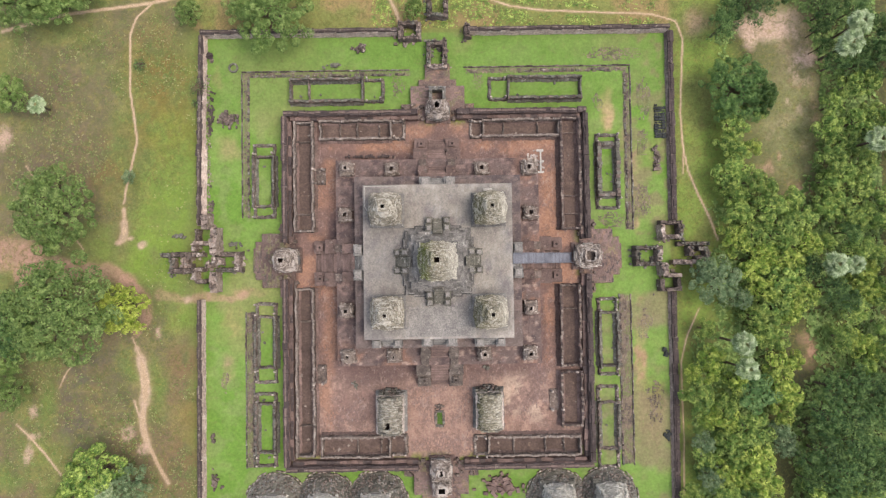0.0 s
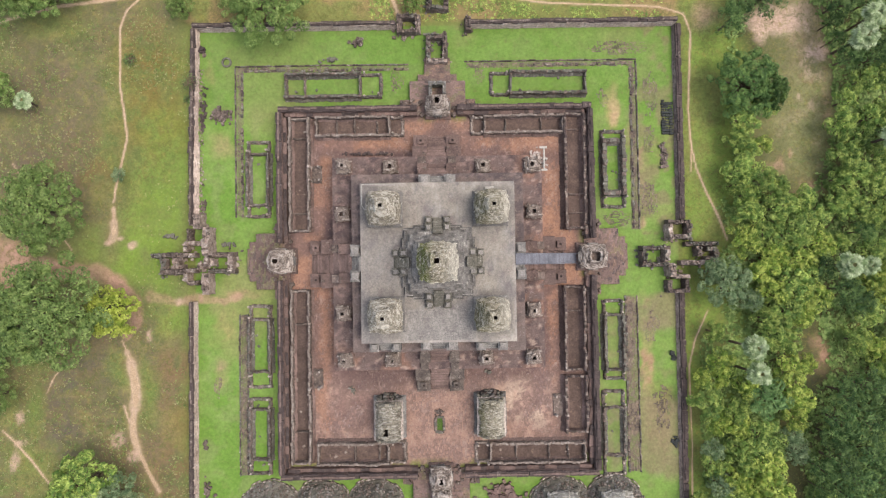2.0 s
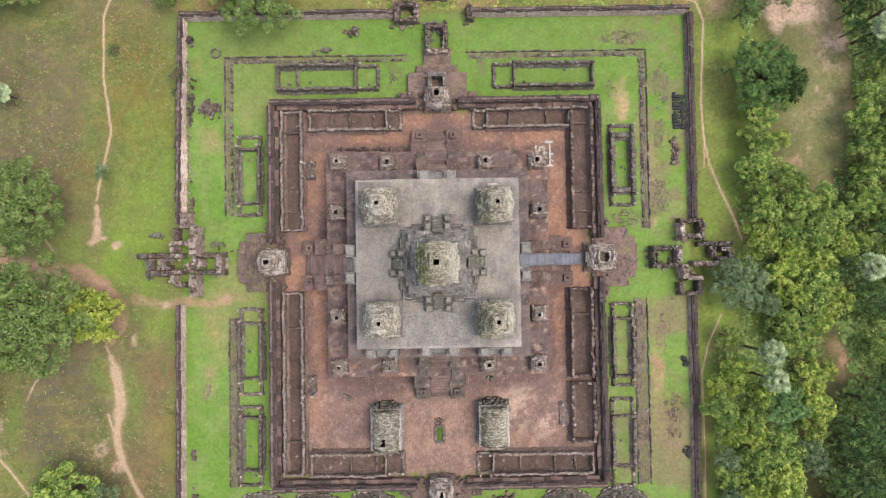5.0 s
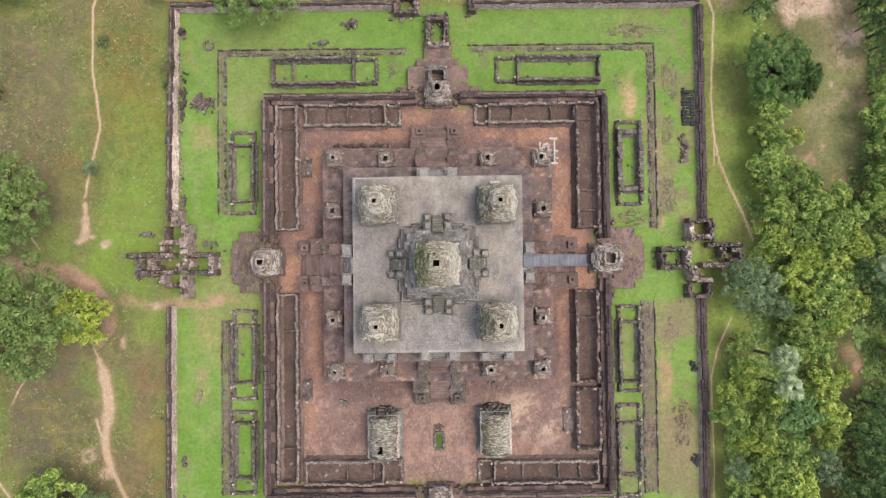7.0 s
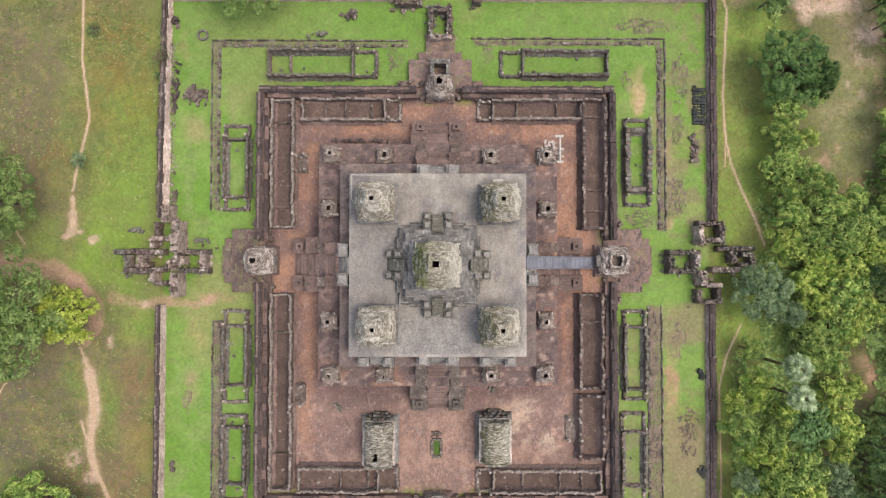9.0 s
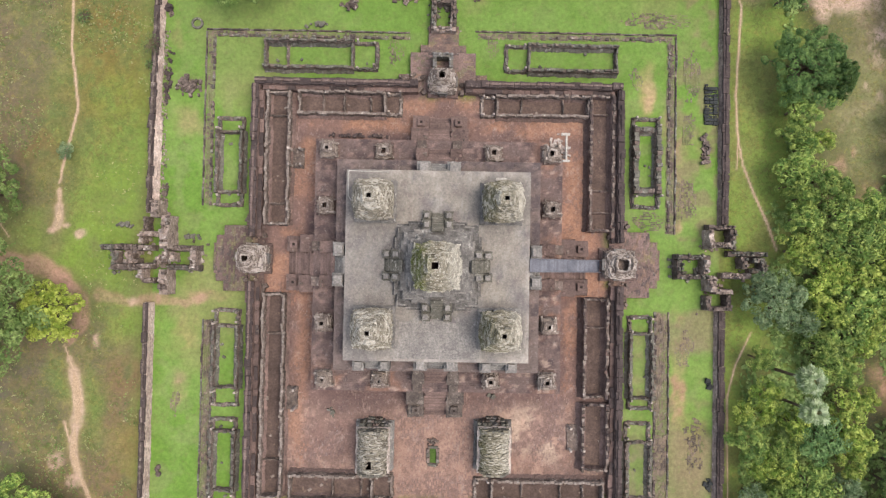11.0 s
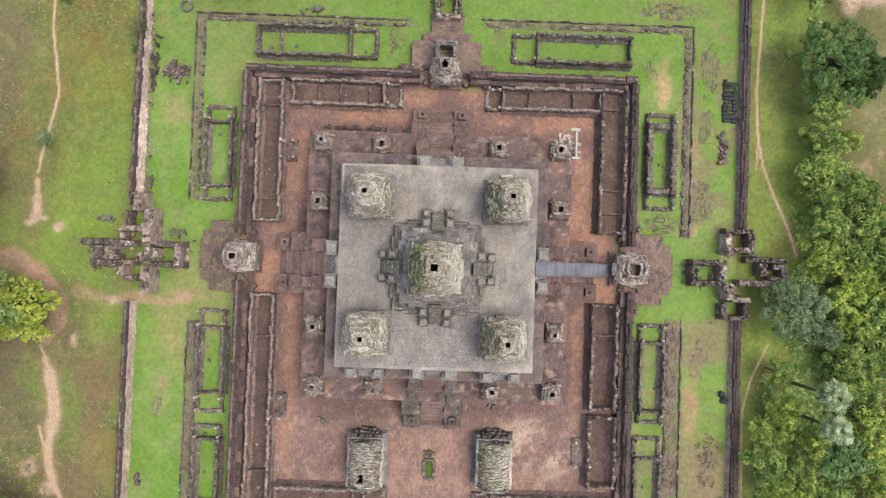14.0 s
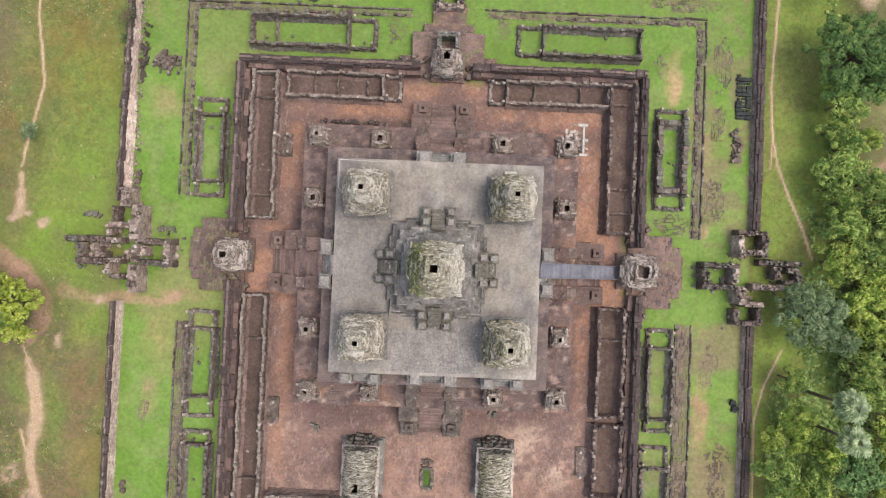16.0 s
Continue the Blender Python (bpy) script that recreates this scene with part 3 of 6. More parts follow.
    col = blend(col, (184, 162, 132), (blob(x, y, 92.2, 47.2, 6.3, 12.6, 0.8) + blob(x, y, 88.1, 26.7, 5.6, 7.5, 0.8)) * step_up(n3, 0.50, 0.66) * 0.7)
    col = blend(col, (206, 178, 152), (blob(x, y, 84.7, 58.7, 7.0, 4.2, 0.6) + blob(x, y, 80.1, 54.9, 1.6, 2.8, 0.8)) + (blob(x, y, 91.4, 53.4, 0.9, 6.9, 0.8) + blob(x, y, 94.3, 49.2, 2.6, 2.8, 0.8) + blob(x, y, 89.4, 40.4, 1.4, 2.5, 0.8)) * step_up(n3, 0.34, 0.54) * 0.85)
    col = blend(col, (172, 142, 114), (blob(x, y, 96.3, 41.6, 1.6, 7.5, 0.8) + blob(x, y, 83.2, 22.6, 3.1, 2.5, 0.8) + blob(x, y, 91.2, 16.7, 4.4, 1.9, 0.8) + blob(x, y, 86.3, 24.6, 0.6, 4.4, 0.8)) * step_up(n3, 0.3, 0.52) * 0.8)
    col = blend(col, (176, 140, 112), blob(x, y, 92.6, -23.9, 2.4, 4.4, 0.8) * step_up(n3, 0.2, 0.5))
    col = blend(col, (104, 132, 56), blob(x, y, 96.8, -18.6, 3.8, 5.0, 0.8) * 0.8)
    col = blend(col, (92, 92, 66), blob(x, y, 89.7, -41.2, 2.5, 16.3, 0.8) * 0.8)
    col = blend(col, (176, 146, 118), blob(x, y, 66, 60, 4, 4, 0.9) * 0.7)
    north = step_up(y, 58.5, 60)
    col = blend(col, (132, 136, 74), north * (1 - east) * (1 - west) * 0.8)
    col = blend(col, (160, 134, 92), north * (1 - east) * (1 - west) * step_up(n2, 0.52, 0.66) * 0.8)
    wig = (n3 - 0.5) * 1.3
    worn_bare = np.zeros(len(x))
    for half, pts in RED_PATHS:
        d = near_line(x, y, pts) + wig * 1.6
        col = blend(col, (188, 148, 124), (1 - step_up(d, half * 0.7, half * 1.4)) * (0.9 if half > 1.2 else 0.55) * (0.75 + 0.25 * step_up(n2, 0.4, 0.6)))
    for half, pts in SAND_PATHS:
        d = near_line(x, y, pts) + wig * half * 0.6
        col = blend(col, (158, 140, 96), (1 - step_up(d, half, half * 3.0)) * 0.5)
        worn_bare = np.maximum(worn_bare, 1 - step_up(d, half, half * 2))
        col = blend(col, (204, 176, 146), (1 - step_up(d, half * 0.6, half * 1.6)) * (0.7 + 0.22 * step_up(n3, 0.35, 0.6)))
    for cx, cy, rx, ry in [(-80.0, 5.8, 0.9, 0.8), (-77.0, 6.9, 1.0, 0.5), (-74.0, 5.2, 1.1, 1.0), (-101.0, -35.9, 1.6, 1.3), (-102.2, -46.1, 1.2, 2.6), (-101.2, -41.9, 1.8, 0.8), (-109.1, 32.9, 2.2, 3.5), (-62.8, -8.5, 1.2, 1.4), (-70.1, -16.5, 0.7, 1.8), (-73.8, -45.5, 1.6, 1.2), (-77.7, -41.7, 1.6, 2.0)]:
        col = blend(col, (206, 174, 148), blob(x, y, cx, cy, rx, ry, 0.6) * 0.8)
    col = col * np.array([1.02, 1.0, 1.10])
    return np.concatenate([col, (np.maximum(np.maximum(west, east), north) * (1 - worn_bare) * (1 - .7 * np.clip(blob(x, y, -66, 4, 9, 22, .8) + blob(x, y, -84, 2, 14, 7, .8), 0, 1)))[:, None]], 1)


far = np.array([-2500, -900, -400, -220, -150])
xs = np.concatenate([far, np.arange(-122, 122.1, 0.42), -far[::-1]])
ys = np.concatenate([far, [-100], np.arange(-72, 72.1, 0.42), [100], -far[::-1]])
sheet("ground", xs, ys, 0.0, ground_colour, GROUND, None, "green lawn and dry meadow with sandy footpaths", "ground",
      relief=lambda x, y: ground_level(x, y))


def footpath(pts, half, seed):
    """A trodden strip of bare sand that follows the ground, with a frayed edge."""
    g = random.Random(seed)
    line = []
    for (ax, ay), (bx, by) in zip(pts, pts[1:]):
        k = max(2, int(math.hypot(bx - ax, by - ay) / .35))
        line += [(ax + (bx - ax) * i / k, ay + (by - ay) * i / k) for i in range(k)]
    line.append(pts[-1])
    q = np.array(line)
    for _ in range(14):
        q[1:-1] = (q[:-2] + q[1:-1] * 2 + q[2:]) / 4
    d = np.gradient(q, axis=0)
    d /= np.linalg.norm(d, axis=1)[:, None] + 1e-9
    nrm = np.stack([-d[:, 1], d[:, 0]], 1)
    n = len(q)
    taper = np.clip(np.minimum(np.arange(n), np.arange(n)[::-1]) / 6, .25, 1)
    w = half * taper * np.array([.85 + .8 * noise.noise(Vector((i * .16, seed, 0))) + g.uniform(-.15, .15) for i in range(n)])
    w2 = half * taper * np.array([.85 + .8 * noise.noise(Vector((i * .16, seed, 9))) + g.uniform(-.15, .15) for i in range(n)])
    p = np.stack([q - nrm * w[:, None], q, q + nrm * w2[:, None]], 1).reshape(-1, 2)
    z = ground_level(p[:, 0], p[:, 1]) + np.tile([.03, .05, .03], n)
    idx = np.arange(n * 3).reshape(n, 3)
    quads = np.concatenate([np.stack([idx[:-1, k], idx[1:, k], idx[1:, k + 1], idx[:-1, k + 1]], -1) for k in (1, 0)])[:, ::-1]
    ob = array_mesh("footpath", np.column_stack([p, z]), quads, SAND)
    tagged(ob, "narrow trodden footpath of pale sand in the grass", "path", "", "structure")


SAND = stone_material("trodden_sand", (188, 160, 128), (206, 178, 148), (224, 200, 172), 0.5, 3.0, 0.58, 0.04)
for i, (half, pts) in enumerate(SAND_PATHS):
    footpath(pts, half * (1.15 if half < .5 else .95), i + 1)


def court_colour(x, y):
    n1, n2, n3 = fbm(x, y, 12, 61), fbm(x, y, 4.5, 71), fbm(x, y, 1.6, 81, 3)
    col = np.tile(np.array(lin(132, 107, 100)[:3]), (len(x), 1))
    col = blend(col, (122, 98, 92), step_up(n2, 0.48, 0.66))
    col = blend(col, (170, 130, 110), step_up(1 - n1, 0.54, 0.70))
    south = step_up(-y, 26, 31)
    col = blend(col, (153, 126, 114), south * 0.7)
    col = blend(col, (198, 172, 152), south * step_up(n2, 0.5, 0.64) * blob(x, y, 19, -35, 13, 10, 0.7))
    col = blend(col, (190, 156, 138), south * step_up(n3, 0.5, 0.7) * 0.6)
    col = blend(col, (134, 106, 98), blob(x, y, -21, -36, 6, 5, 0.8) * step_up(n3, 0.35, 0.6) * 0.9)
    lane = np.maximum(1 - step_up(np.abs(np.abs(x) - 6.2), 1.2, 2.4), (np.abs(x) < 4.2) * 0.8) * step_up(-y, 30, 33)
    col = blend(col, (174, 140, 123), lane * 0.8)
    for cx, cy, rx, ry, w in [(-27, 18, 2.4, 14, .95), (-14, 28.5, 15, 2.2, .95), (14, 29, 16, 2.2, .9), (27.7, 14, 1.9, 17, .95), (-27, -16, 2, 10, .7), (27.5, -16, 1.8, 12, .8),
                              (-32, 3, 4, 6, .8), (33, -4, 4, 4, .8), (-28, -30, 2.2, 14, .7), (0, 33, 12, 2, .8), (31.5, 5, 3, 3, .8), (-33.8, -28, 1.0, 18, .6)]:
        col = blend(col, (174, 132, 108), blob(x, y, cx, cy, rx, ry, 0.7) * w * (0.25 + 0.75 * step_up(n2, 0.34, 0.54)))
    col = blend(col, (104, 86, 84), (blob(x, y, -25.8, 7, 2.2, 5, 0.8) + blob(x, y, -17, 26.5, 12, 1.6, 0.8) * 0.6 + blob(x, y, 27, 25, 3, 3, 0.8) * .7))
    col = blend(col, (112, 92, 88), (blob(x, y, -14, -28, 11, 3.0, 0.7) + blob(x, y, 0, 29, 5.5, 5, 0.4)) * 0.75)
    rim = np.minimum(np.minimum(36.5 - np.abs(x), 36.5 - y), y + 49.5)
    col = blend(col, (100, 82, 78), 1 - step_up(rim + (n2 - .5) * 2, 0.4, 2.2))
    col = blend(col, (130, 140, 66), (1 - step_up(rim, 1.0, 3.2)) * step_up(n2, 0.46, 0.6) * ((y > 33) | (y < -46) | ((x > 33) & (y < 12) & (y > -12))) * 0.9)
    return col


def court_slab_colour(x, y):
    n2, n3 = fbm(x, y, 3.4, 75), fbm(x, y, 1.1, 85, 3)
    col = blend(court_colour(x, y), (122, 101, 97), 0.1 + 0.5 * step_up(n2, 0.44, 0.62))
    return blend(col, (186, 160, 146), step_up(n3, 0.60, 0.74) * 0.5)


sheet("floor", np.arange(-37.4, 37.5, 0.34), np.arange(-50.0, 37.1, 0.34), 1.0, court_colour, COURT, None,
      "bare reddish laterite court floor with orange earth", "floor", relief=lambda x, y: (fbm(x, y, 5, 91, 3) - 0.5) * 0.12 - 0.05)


# ---- stacked solids: plinths and tiers ----
def square_plan(hx, hy, n=28):
    pts = []
    for i in range(n):
        pts.append((hx, -hy + 2 * hy * i / n))
    for i in range(n):
        pts.append((hx - 2 * hx * i / n, hy))
    for i in range(n):
        pts.append((-hx, hy - 2 * hy * i / n))
    for i in range(n):
        pts.append((-hx + 2 * hx * i / n, -hy))
    return pts


def redent_plan(h, steps):
    """A square whose corners step in; steps: (reach along the side, depth of the set-back) from the middle outwards."""
    quarter = []
    reach = [s for s, _ in steps]
    depth = [d for _, d in steps]
    for r, d in zip(reach, depth):
        quarter.append((h - d, r))
        nxt = depth[depth.index(d) + 1] if depth.index(d) + 1 < len(depth) else None
        if nxt is not None:
            quarter.append((h - nxt, r))
    half = quarter + [(b, a) for a, b in quarter[::-1]]
    pts = []
    for k in range(4):
        c, s = (1, 0, -1, 0)[k], (0, 1, 0, -1)[k]
        pts += [(a * c - b * s, a * s + b * c) for a, b in half]
    return pts


def stacked(plan, profile, cx=0, cy=0, wear=0.04, cap=True):
    """Rings of a plan, each (z, outward offset), joined into a solid."""
    r = max(max(abs(a), abs(b)) for a, b in plan)
    bm = bmesh.new()
    rings = []
    for z, off in profile:
        k = 1 + off / r
        rings.append([bm.verts.new((cx + a * k + rng.uniform(-wear, wear), cy + b * k + rng.uniform(-wear, wear), z + rng.uniform(-wear, wear) * .5)) for a, b in plan])
    n = len(plan)
    for lo, hi in zip(rings, rings[1:]):
        for i in range(n):
            bm.faces.new((lo[i], lo[(i + 1) % n], hi[(i + 1) % n], hi[i]))
    if cap:
        bm.faces.new(rings[-1])
    return bm


def moulded(z0, z1, batter=0.25):
    h = z1 - z0
    shape = [(0, .45), (.10, .45), (.11, .30), (.18, .22), (.20, .05), (.40, .02), (.45, .12), (.55, .12), (.60, .0), (.80, -.02), (.82, .12), (.90, .14), (.91, .24), (1, .22)]
    return [(z0 + h * f, o * 1.2 + batter * (1 - f) * .6 - .28) for f, o in shape]


pyramid = thing("temple_pyramid", 0, 0, 1.0, "three stepped laterite and sandstone temple tiers above the red court", "pyramid", kind="structure")
TIER = [(24.4, 24.7, 1.0, 5.6), (19.4, 20.0, 5.6, 9.3), (16.95, 17.55, 9.3, 12.8)]
for i, (hx, hy, z0, z1) in enumerate(TIER):
    part("tier", stacked(square_plan(hx, hy, 44), moulded(z0 - 0.1, z1, .4), wear=0.07), (LATERITE, LATERITE, GREYSTONE)[i], pyramid)


def terrace_colour(x, y):
    n1, n2, n3 = fbm(x, y, 8, 101), fbm(x, y, 2.6, 111), fbm(x, y, 1.0, 121, 3)
    col = np.tile(np.array(lin(122, 104, 99)[:3]), (len(x), 1))
    col = blend(col, (100, 85, 83), step_up(n2, 0.44, 0.62))
    col = blend(col, (150, 124, 116), step_up(n3, 0.52, 0.7) * 0.7)
    bare = np.maximum(step_up(x, 17, 21), step_up(-y, 18, 22))
    col = blend(col, (172, 132, 112), bare * step_up(n1, 0.46, 0.60) * step_up(n2, 0.42, 0.60) * 0.6)
    col = blend(col, (200, 178, 160), (.25 + .75 * bare) * step_up(n3, 0.62, 0.74) * 0.5)
    return col


def upper_colour(x, y):
    n2, n3 = fbm(x, y, 2.6, 131), fbm(x, y, 1.0, 141, 3)
    col = np.tile(np.array(lin(126, 111, 105)[:3]), (len(x), 1))
    col = blend(col, (104, 92, 91), step_up(n2, 0.45, 0.65))
    col = blend(col, (148, 128, 120), step_up(n3, 0.55, 0.72) * 0.7)
    return col


def paving_colour(x, y):
    n1, n2, n3 = fbm(x, y, 9, 151), fbm(x, y, 3.2, 161), fbm(x, y, 0.9, 171, 3)
    col = np.tile(np.array(lin(152, 145, 139)[:3]), (len(x), 1))
    col = blend(col, (136, 130, 127), step_up(n1, 0.46, 0.64) * 0.9)
    col = blend(col, (172, 164, 154), step_up(n2, 0.50, 0.68) * 0.8)
    col = blend(col, (140, 134, 130), step_up(n3, 0.52, 0.7) * 0.6)
    n4, n5 = fbm(x, y, 5.0, 177, 4), fbm(x * 2.2, y, 2.4, 187, 4)
    col = blend(col, (126, 119, 117), step_up(n4, 0.52, 0.66) * 0.7)
    col = blend(col, (168, 158, 144), step_up(1 - n4, 0.52, 0.66) * 0.6)
    col = blend(col, (176, 170, 162), step_up(n5, 0.58, 0.70) * 0.5)
    col = blend(col, (132, 118, 112), step_up(1 - n5, 0.60, 0.72) * 0.4)
    # soft shade round the foot of each corner tower, painted into the paving
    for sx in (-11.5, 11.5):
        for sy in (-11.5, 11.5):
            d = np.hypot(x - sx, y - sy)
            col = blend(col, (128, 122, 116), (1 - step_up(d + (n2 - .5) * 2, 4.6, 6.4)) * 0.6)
    edge = np.minimum(17.2 - np.abs(x), 17.5 - np.abs(y))
    col = blend(col, (190, 180, 170), (1 - step_up(edge, 0.5, 1.1)) * step_up(n2, 0.35, 0.6) * 0.5)
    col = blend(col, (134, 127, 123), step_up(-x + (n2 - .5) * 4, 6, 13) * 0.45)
    # joints between the paving rows
    row = np.abs(((x + 0.15 * n2) % 1.1) / 1.1 - 0.5)
    col = blend(col, (134, 127, 122), step_up(row, 0.40, 0.5) * 0.35)
    return col


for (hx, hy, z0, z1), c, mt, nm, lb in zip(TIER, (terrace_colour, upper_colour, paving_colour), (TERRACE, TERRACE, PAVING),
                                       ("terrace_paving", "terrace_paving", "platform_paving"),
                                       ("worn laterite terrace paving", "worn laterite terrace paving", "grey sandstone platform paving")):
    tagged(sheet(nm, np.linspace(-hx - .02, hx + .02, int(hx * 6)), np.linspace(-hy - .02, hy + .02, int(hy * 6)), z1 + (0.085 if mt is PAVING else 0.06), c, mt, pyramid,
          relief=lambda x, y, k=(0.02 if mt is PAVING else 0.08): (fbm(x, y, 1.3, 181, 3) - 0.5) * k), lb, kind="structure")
    pyramid.children[-1].pop("kind", None)


slab_field("terrace_paving", pyramid, -24.2, 24.2, -24.5, 24.5, 5.72, .40, .62, terrace_colour, SLABS_RED, lambda x, y: (np.abs(x) > 19.6) | (np.abs(y) > 20.2), .14, .03, .04)
slab_field("terrace_paving", pyramid, -19.2, 19.2, -19.8, 19.8, 9.40, .40, .62, upper_colour, SLABS_RED, lambda x, y: (np.abs(x) > 17.4) | (np.abs(y) > 17.7), .12, .03, .04)
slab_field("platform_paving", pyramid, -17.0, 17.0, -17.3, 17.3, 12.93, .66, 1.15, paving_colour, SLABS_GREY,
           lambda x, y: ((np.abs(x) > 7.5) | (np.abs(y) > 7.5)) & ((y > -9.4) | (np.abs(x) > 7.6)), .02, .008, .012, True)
slab_field("court_paving", None, -36.0, 35.8, -48.6, 36.0, 1.01, .34, .6, court_slab_colour, SLABS_RED,
           lambda x, y: ((np.abs(x) > 24.6) | (np.abs(y) > 24.9)) & (fbm(x, y, 6, 301) + 0.25 * fbm(x, y, 1.5, 311) > np.where(y > -25, 0.66, 0.54)) & ((np.abs(x) > 2.2) | (y < -42) | (y > -34.5)), .36, .016, .03, True, "worn laterite paving slabs in the red court")
# single slabs of the broad walk from the stair head to the sanctuary
x = -7.5
while x < 7.4:
    y = -17.1
    w = rng.uniform(.55, .72)
    while y < -9.9:
        d = rng.uniform(.8, 1.5)
        if y + d < -9.4:
            stone("paving_slab", pyramid, SLAB, x + w / 2, y + d / 2, 12.78, w * .995, d * .995, .155 + rng.uniform(-.01, .01), rng.uniform(-.6, .6))
        y += d
    x += w


# ---- stairs on the four sides ----
def stair_flight(parent, w0, w1, r0, z0, r1, z1, n, material, turn=0):
    """Steps that rise towards the middle, one stone each, on the south side (y = -r) turned about the centre."""
    for i in range(n):
        ra, za = r0 + (r1 - r0) * i / n, z0 + (z1 - z0) * (i + 1) / n
        back = r1 - 0.2 if ra - r1 < 1.2 else ra - 1.2
        q = pose(0, 0, 0, 0, 0, turn) @ Vector(((w0 + w1) / 2, -(ra + back) / 2, 0))
        stone("step", parent, material, q.x, q.y, za - 2.2 * (z1 - z0) / n, w1 - w0, ra - back, 2.2 * (z1 - z0) / n + rng.uniform(-.02, .02), turn)


CHEEK = stone_material("grey_brown_cheek_wall", (96, 86, 80), (124, 112, 104), (178, 166, 154), 0.5, 3.0, 0.56, 0.12, courses=2.5)


def axial_stair(turn, stone_low, label):
    cheek_mat = CHEEK if turn == 0 else LATERITE
    st = thing("stone_stairway", 0, 0, 1.0, label, "stairway", "axial stairways of the pyramid")
    stair_flight(st, -2.3, 2.3, 30.4, 1.0, 24.5, 5.62, 18, stone_low)
    stair_flight(st, -2.2, 2.2, 23.0, 5.64, 19.7, 9.34, 14, stone_low)
    stair_flight(st, -1.6, 1.6, 19.5, 9.36, 17.2, 12.84, 13, GREYSTONE)
    for s in (-1, 1):
        def pair(a, b):
            return (a, b) if s > 0 else (-b, -a)
        for nm, (xa, xb), (ya, yb), zz, mt in [
            ("low_cheek", pair(2.35, 5.4), (-30.3, -27.2), (1.0, 3.0), cheek_mat), ("cheek", pair(2.35, 5.6), (-27.25, -24.5), (1.0, 4.9), cheek_mat),
            ("cheek", pair(2.25, 4.4), (-22.6, -20.1), (5.62, 8.2), cheek_mat), ("cheek", pair(1.65, 4.0), (-19.35, -17.4), (9.34, 12.0), GREYSTONE)]:
            part(nm, stacked([(a * (xb - xa) / 2, b * (yb - ya) / 2) for a, b in square_plan(1, 1, 5)], [(zz[0], .12), (zz[0] + .3, .1), (zz[0] + .45, 0), (zz[1] - .5, -.02), (zz[1] - .4, .1), (zz[1], .08)],
                                      (xa + xb) / 2, (ya + yb) / 2, 0.09), mt, st)
        for _ in range(9):
            xa, xb, ya, yb, zt = rng.choice([(2.5, 5.2, -30.1, -27.5, 2.95), (2.5, 5.4, -27.0, -24.8, 4.85), (2.4, 4.2, -22.4, -20.4, 8.15)])
            stone("loose_block", st, cheek_mat if rng.random() < .6 else RUIN, s * rng.uniform(xa, xb), rng.uniform(ya, yb), zt, rng.uniform(.4, .9), rng.uniform(.3, .5), rng.uniform(.1, .3), rng.choice((0, 90)) + rng.gauss(0, 4))
        for r, z, q, mt in [(28.9, 3.0, 1.4, cheek_mat), (23.7, 5.62, 1.7, RUIN if turn else CHEEK), (18.3, 12.0, 1.4, SLAB)]:
            cx = s * (3.8 if r > 25 else 3.5 if r > 20 else 2.8)
            part("pedestal", stacked([(a * q / 2, b * q / 2) for a, b in square_plan(1, 1, 4)], [(z, .08), (z + .18, .06), (z + .25, -.06), (z + .55, -.06), (z + .62, .04), (z + .75, .03)], cx, -r, 0.03), mt, st)
            if r > 25:
                # no hollow is cut: a thin dark slab stands for the shade inside
                part("socket", box(cx - .26, cx + .26, -r - .26, -r + .26, z + .72, z + .775), HOLLOW, st, "empty statue socket, its shade painted as a dark patch")
    st.matrix_basis = pose(0, 0, 1.0, 0, 0, turn)
    return st


for turn, lb in [(0, "broad reddish laterite stairway with stepped side walls"), (90, "grey and red laterite stairway under timber steps"),
                 (180, "dark laterite stairway with stepped side walls"), (270, "dark laterite stairway with pale stone pedestals")]:
    axial_stair(turn, LATERITE, lb)

# two lesser flights on the south side of the upper tier
for cx in (-11.9, 11.6):
    st = thing("side_stairway", cx, -18.5, 9.3, "small grey sandstone side stairway between two blocks", "stairway", "side stairways of the upper tier")
    stair_flight(st, cx - 1.4, cx + 1.4, 19.6, 9.36, 17.3, 12.82, 12, GREYSTONE)
    for s in (-1, 1):
        x0 = cx + s * 2.4
        part("cheek", stacked(square_plan(.95, 1.0, 4), [(9.34, .1), (9.7, .06), (9.9, 0), (11.6, 0), (11.75, .1), (12.0, .08)], x0, -18.5, 0.04), GREYSTONE, st)
        part("pedestal", stacked(square_plan(.6, .6, 4), [(12.0, .05), (12.2, .05), (12.3, -.08), (12.6, -.08), (12.7, .02)], x0, -18.5, 0.03), SLAB, st)


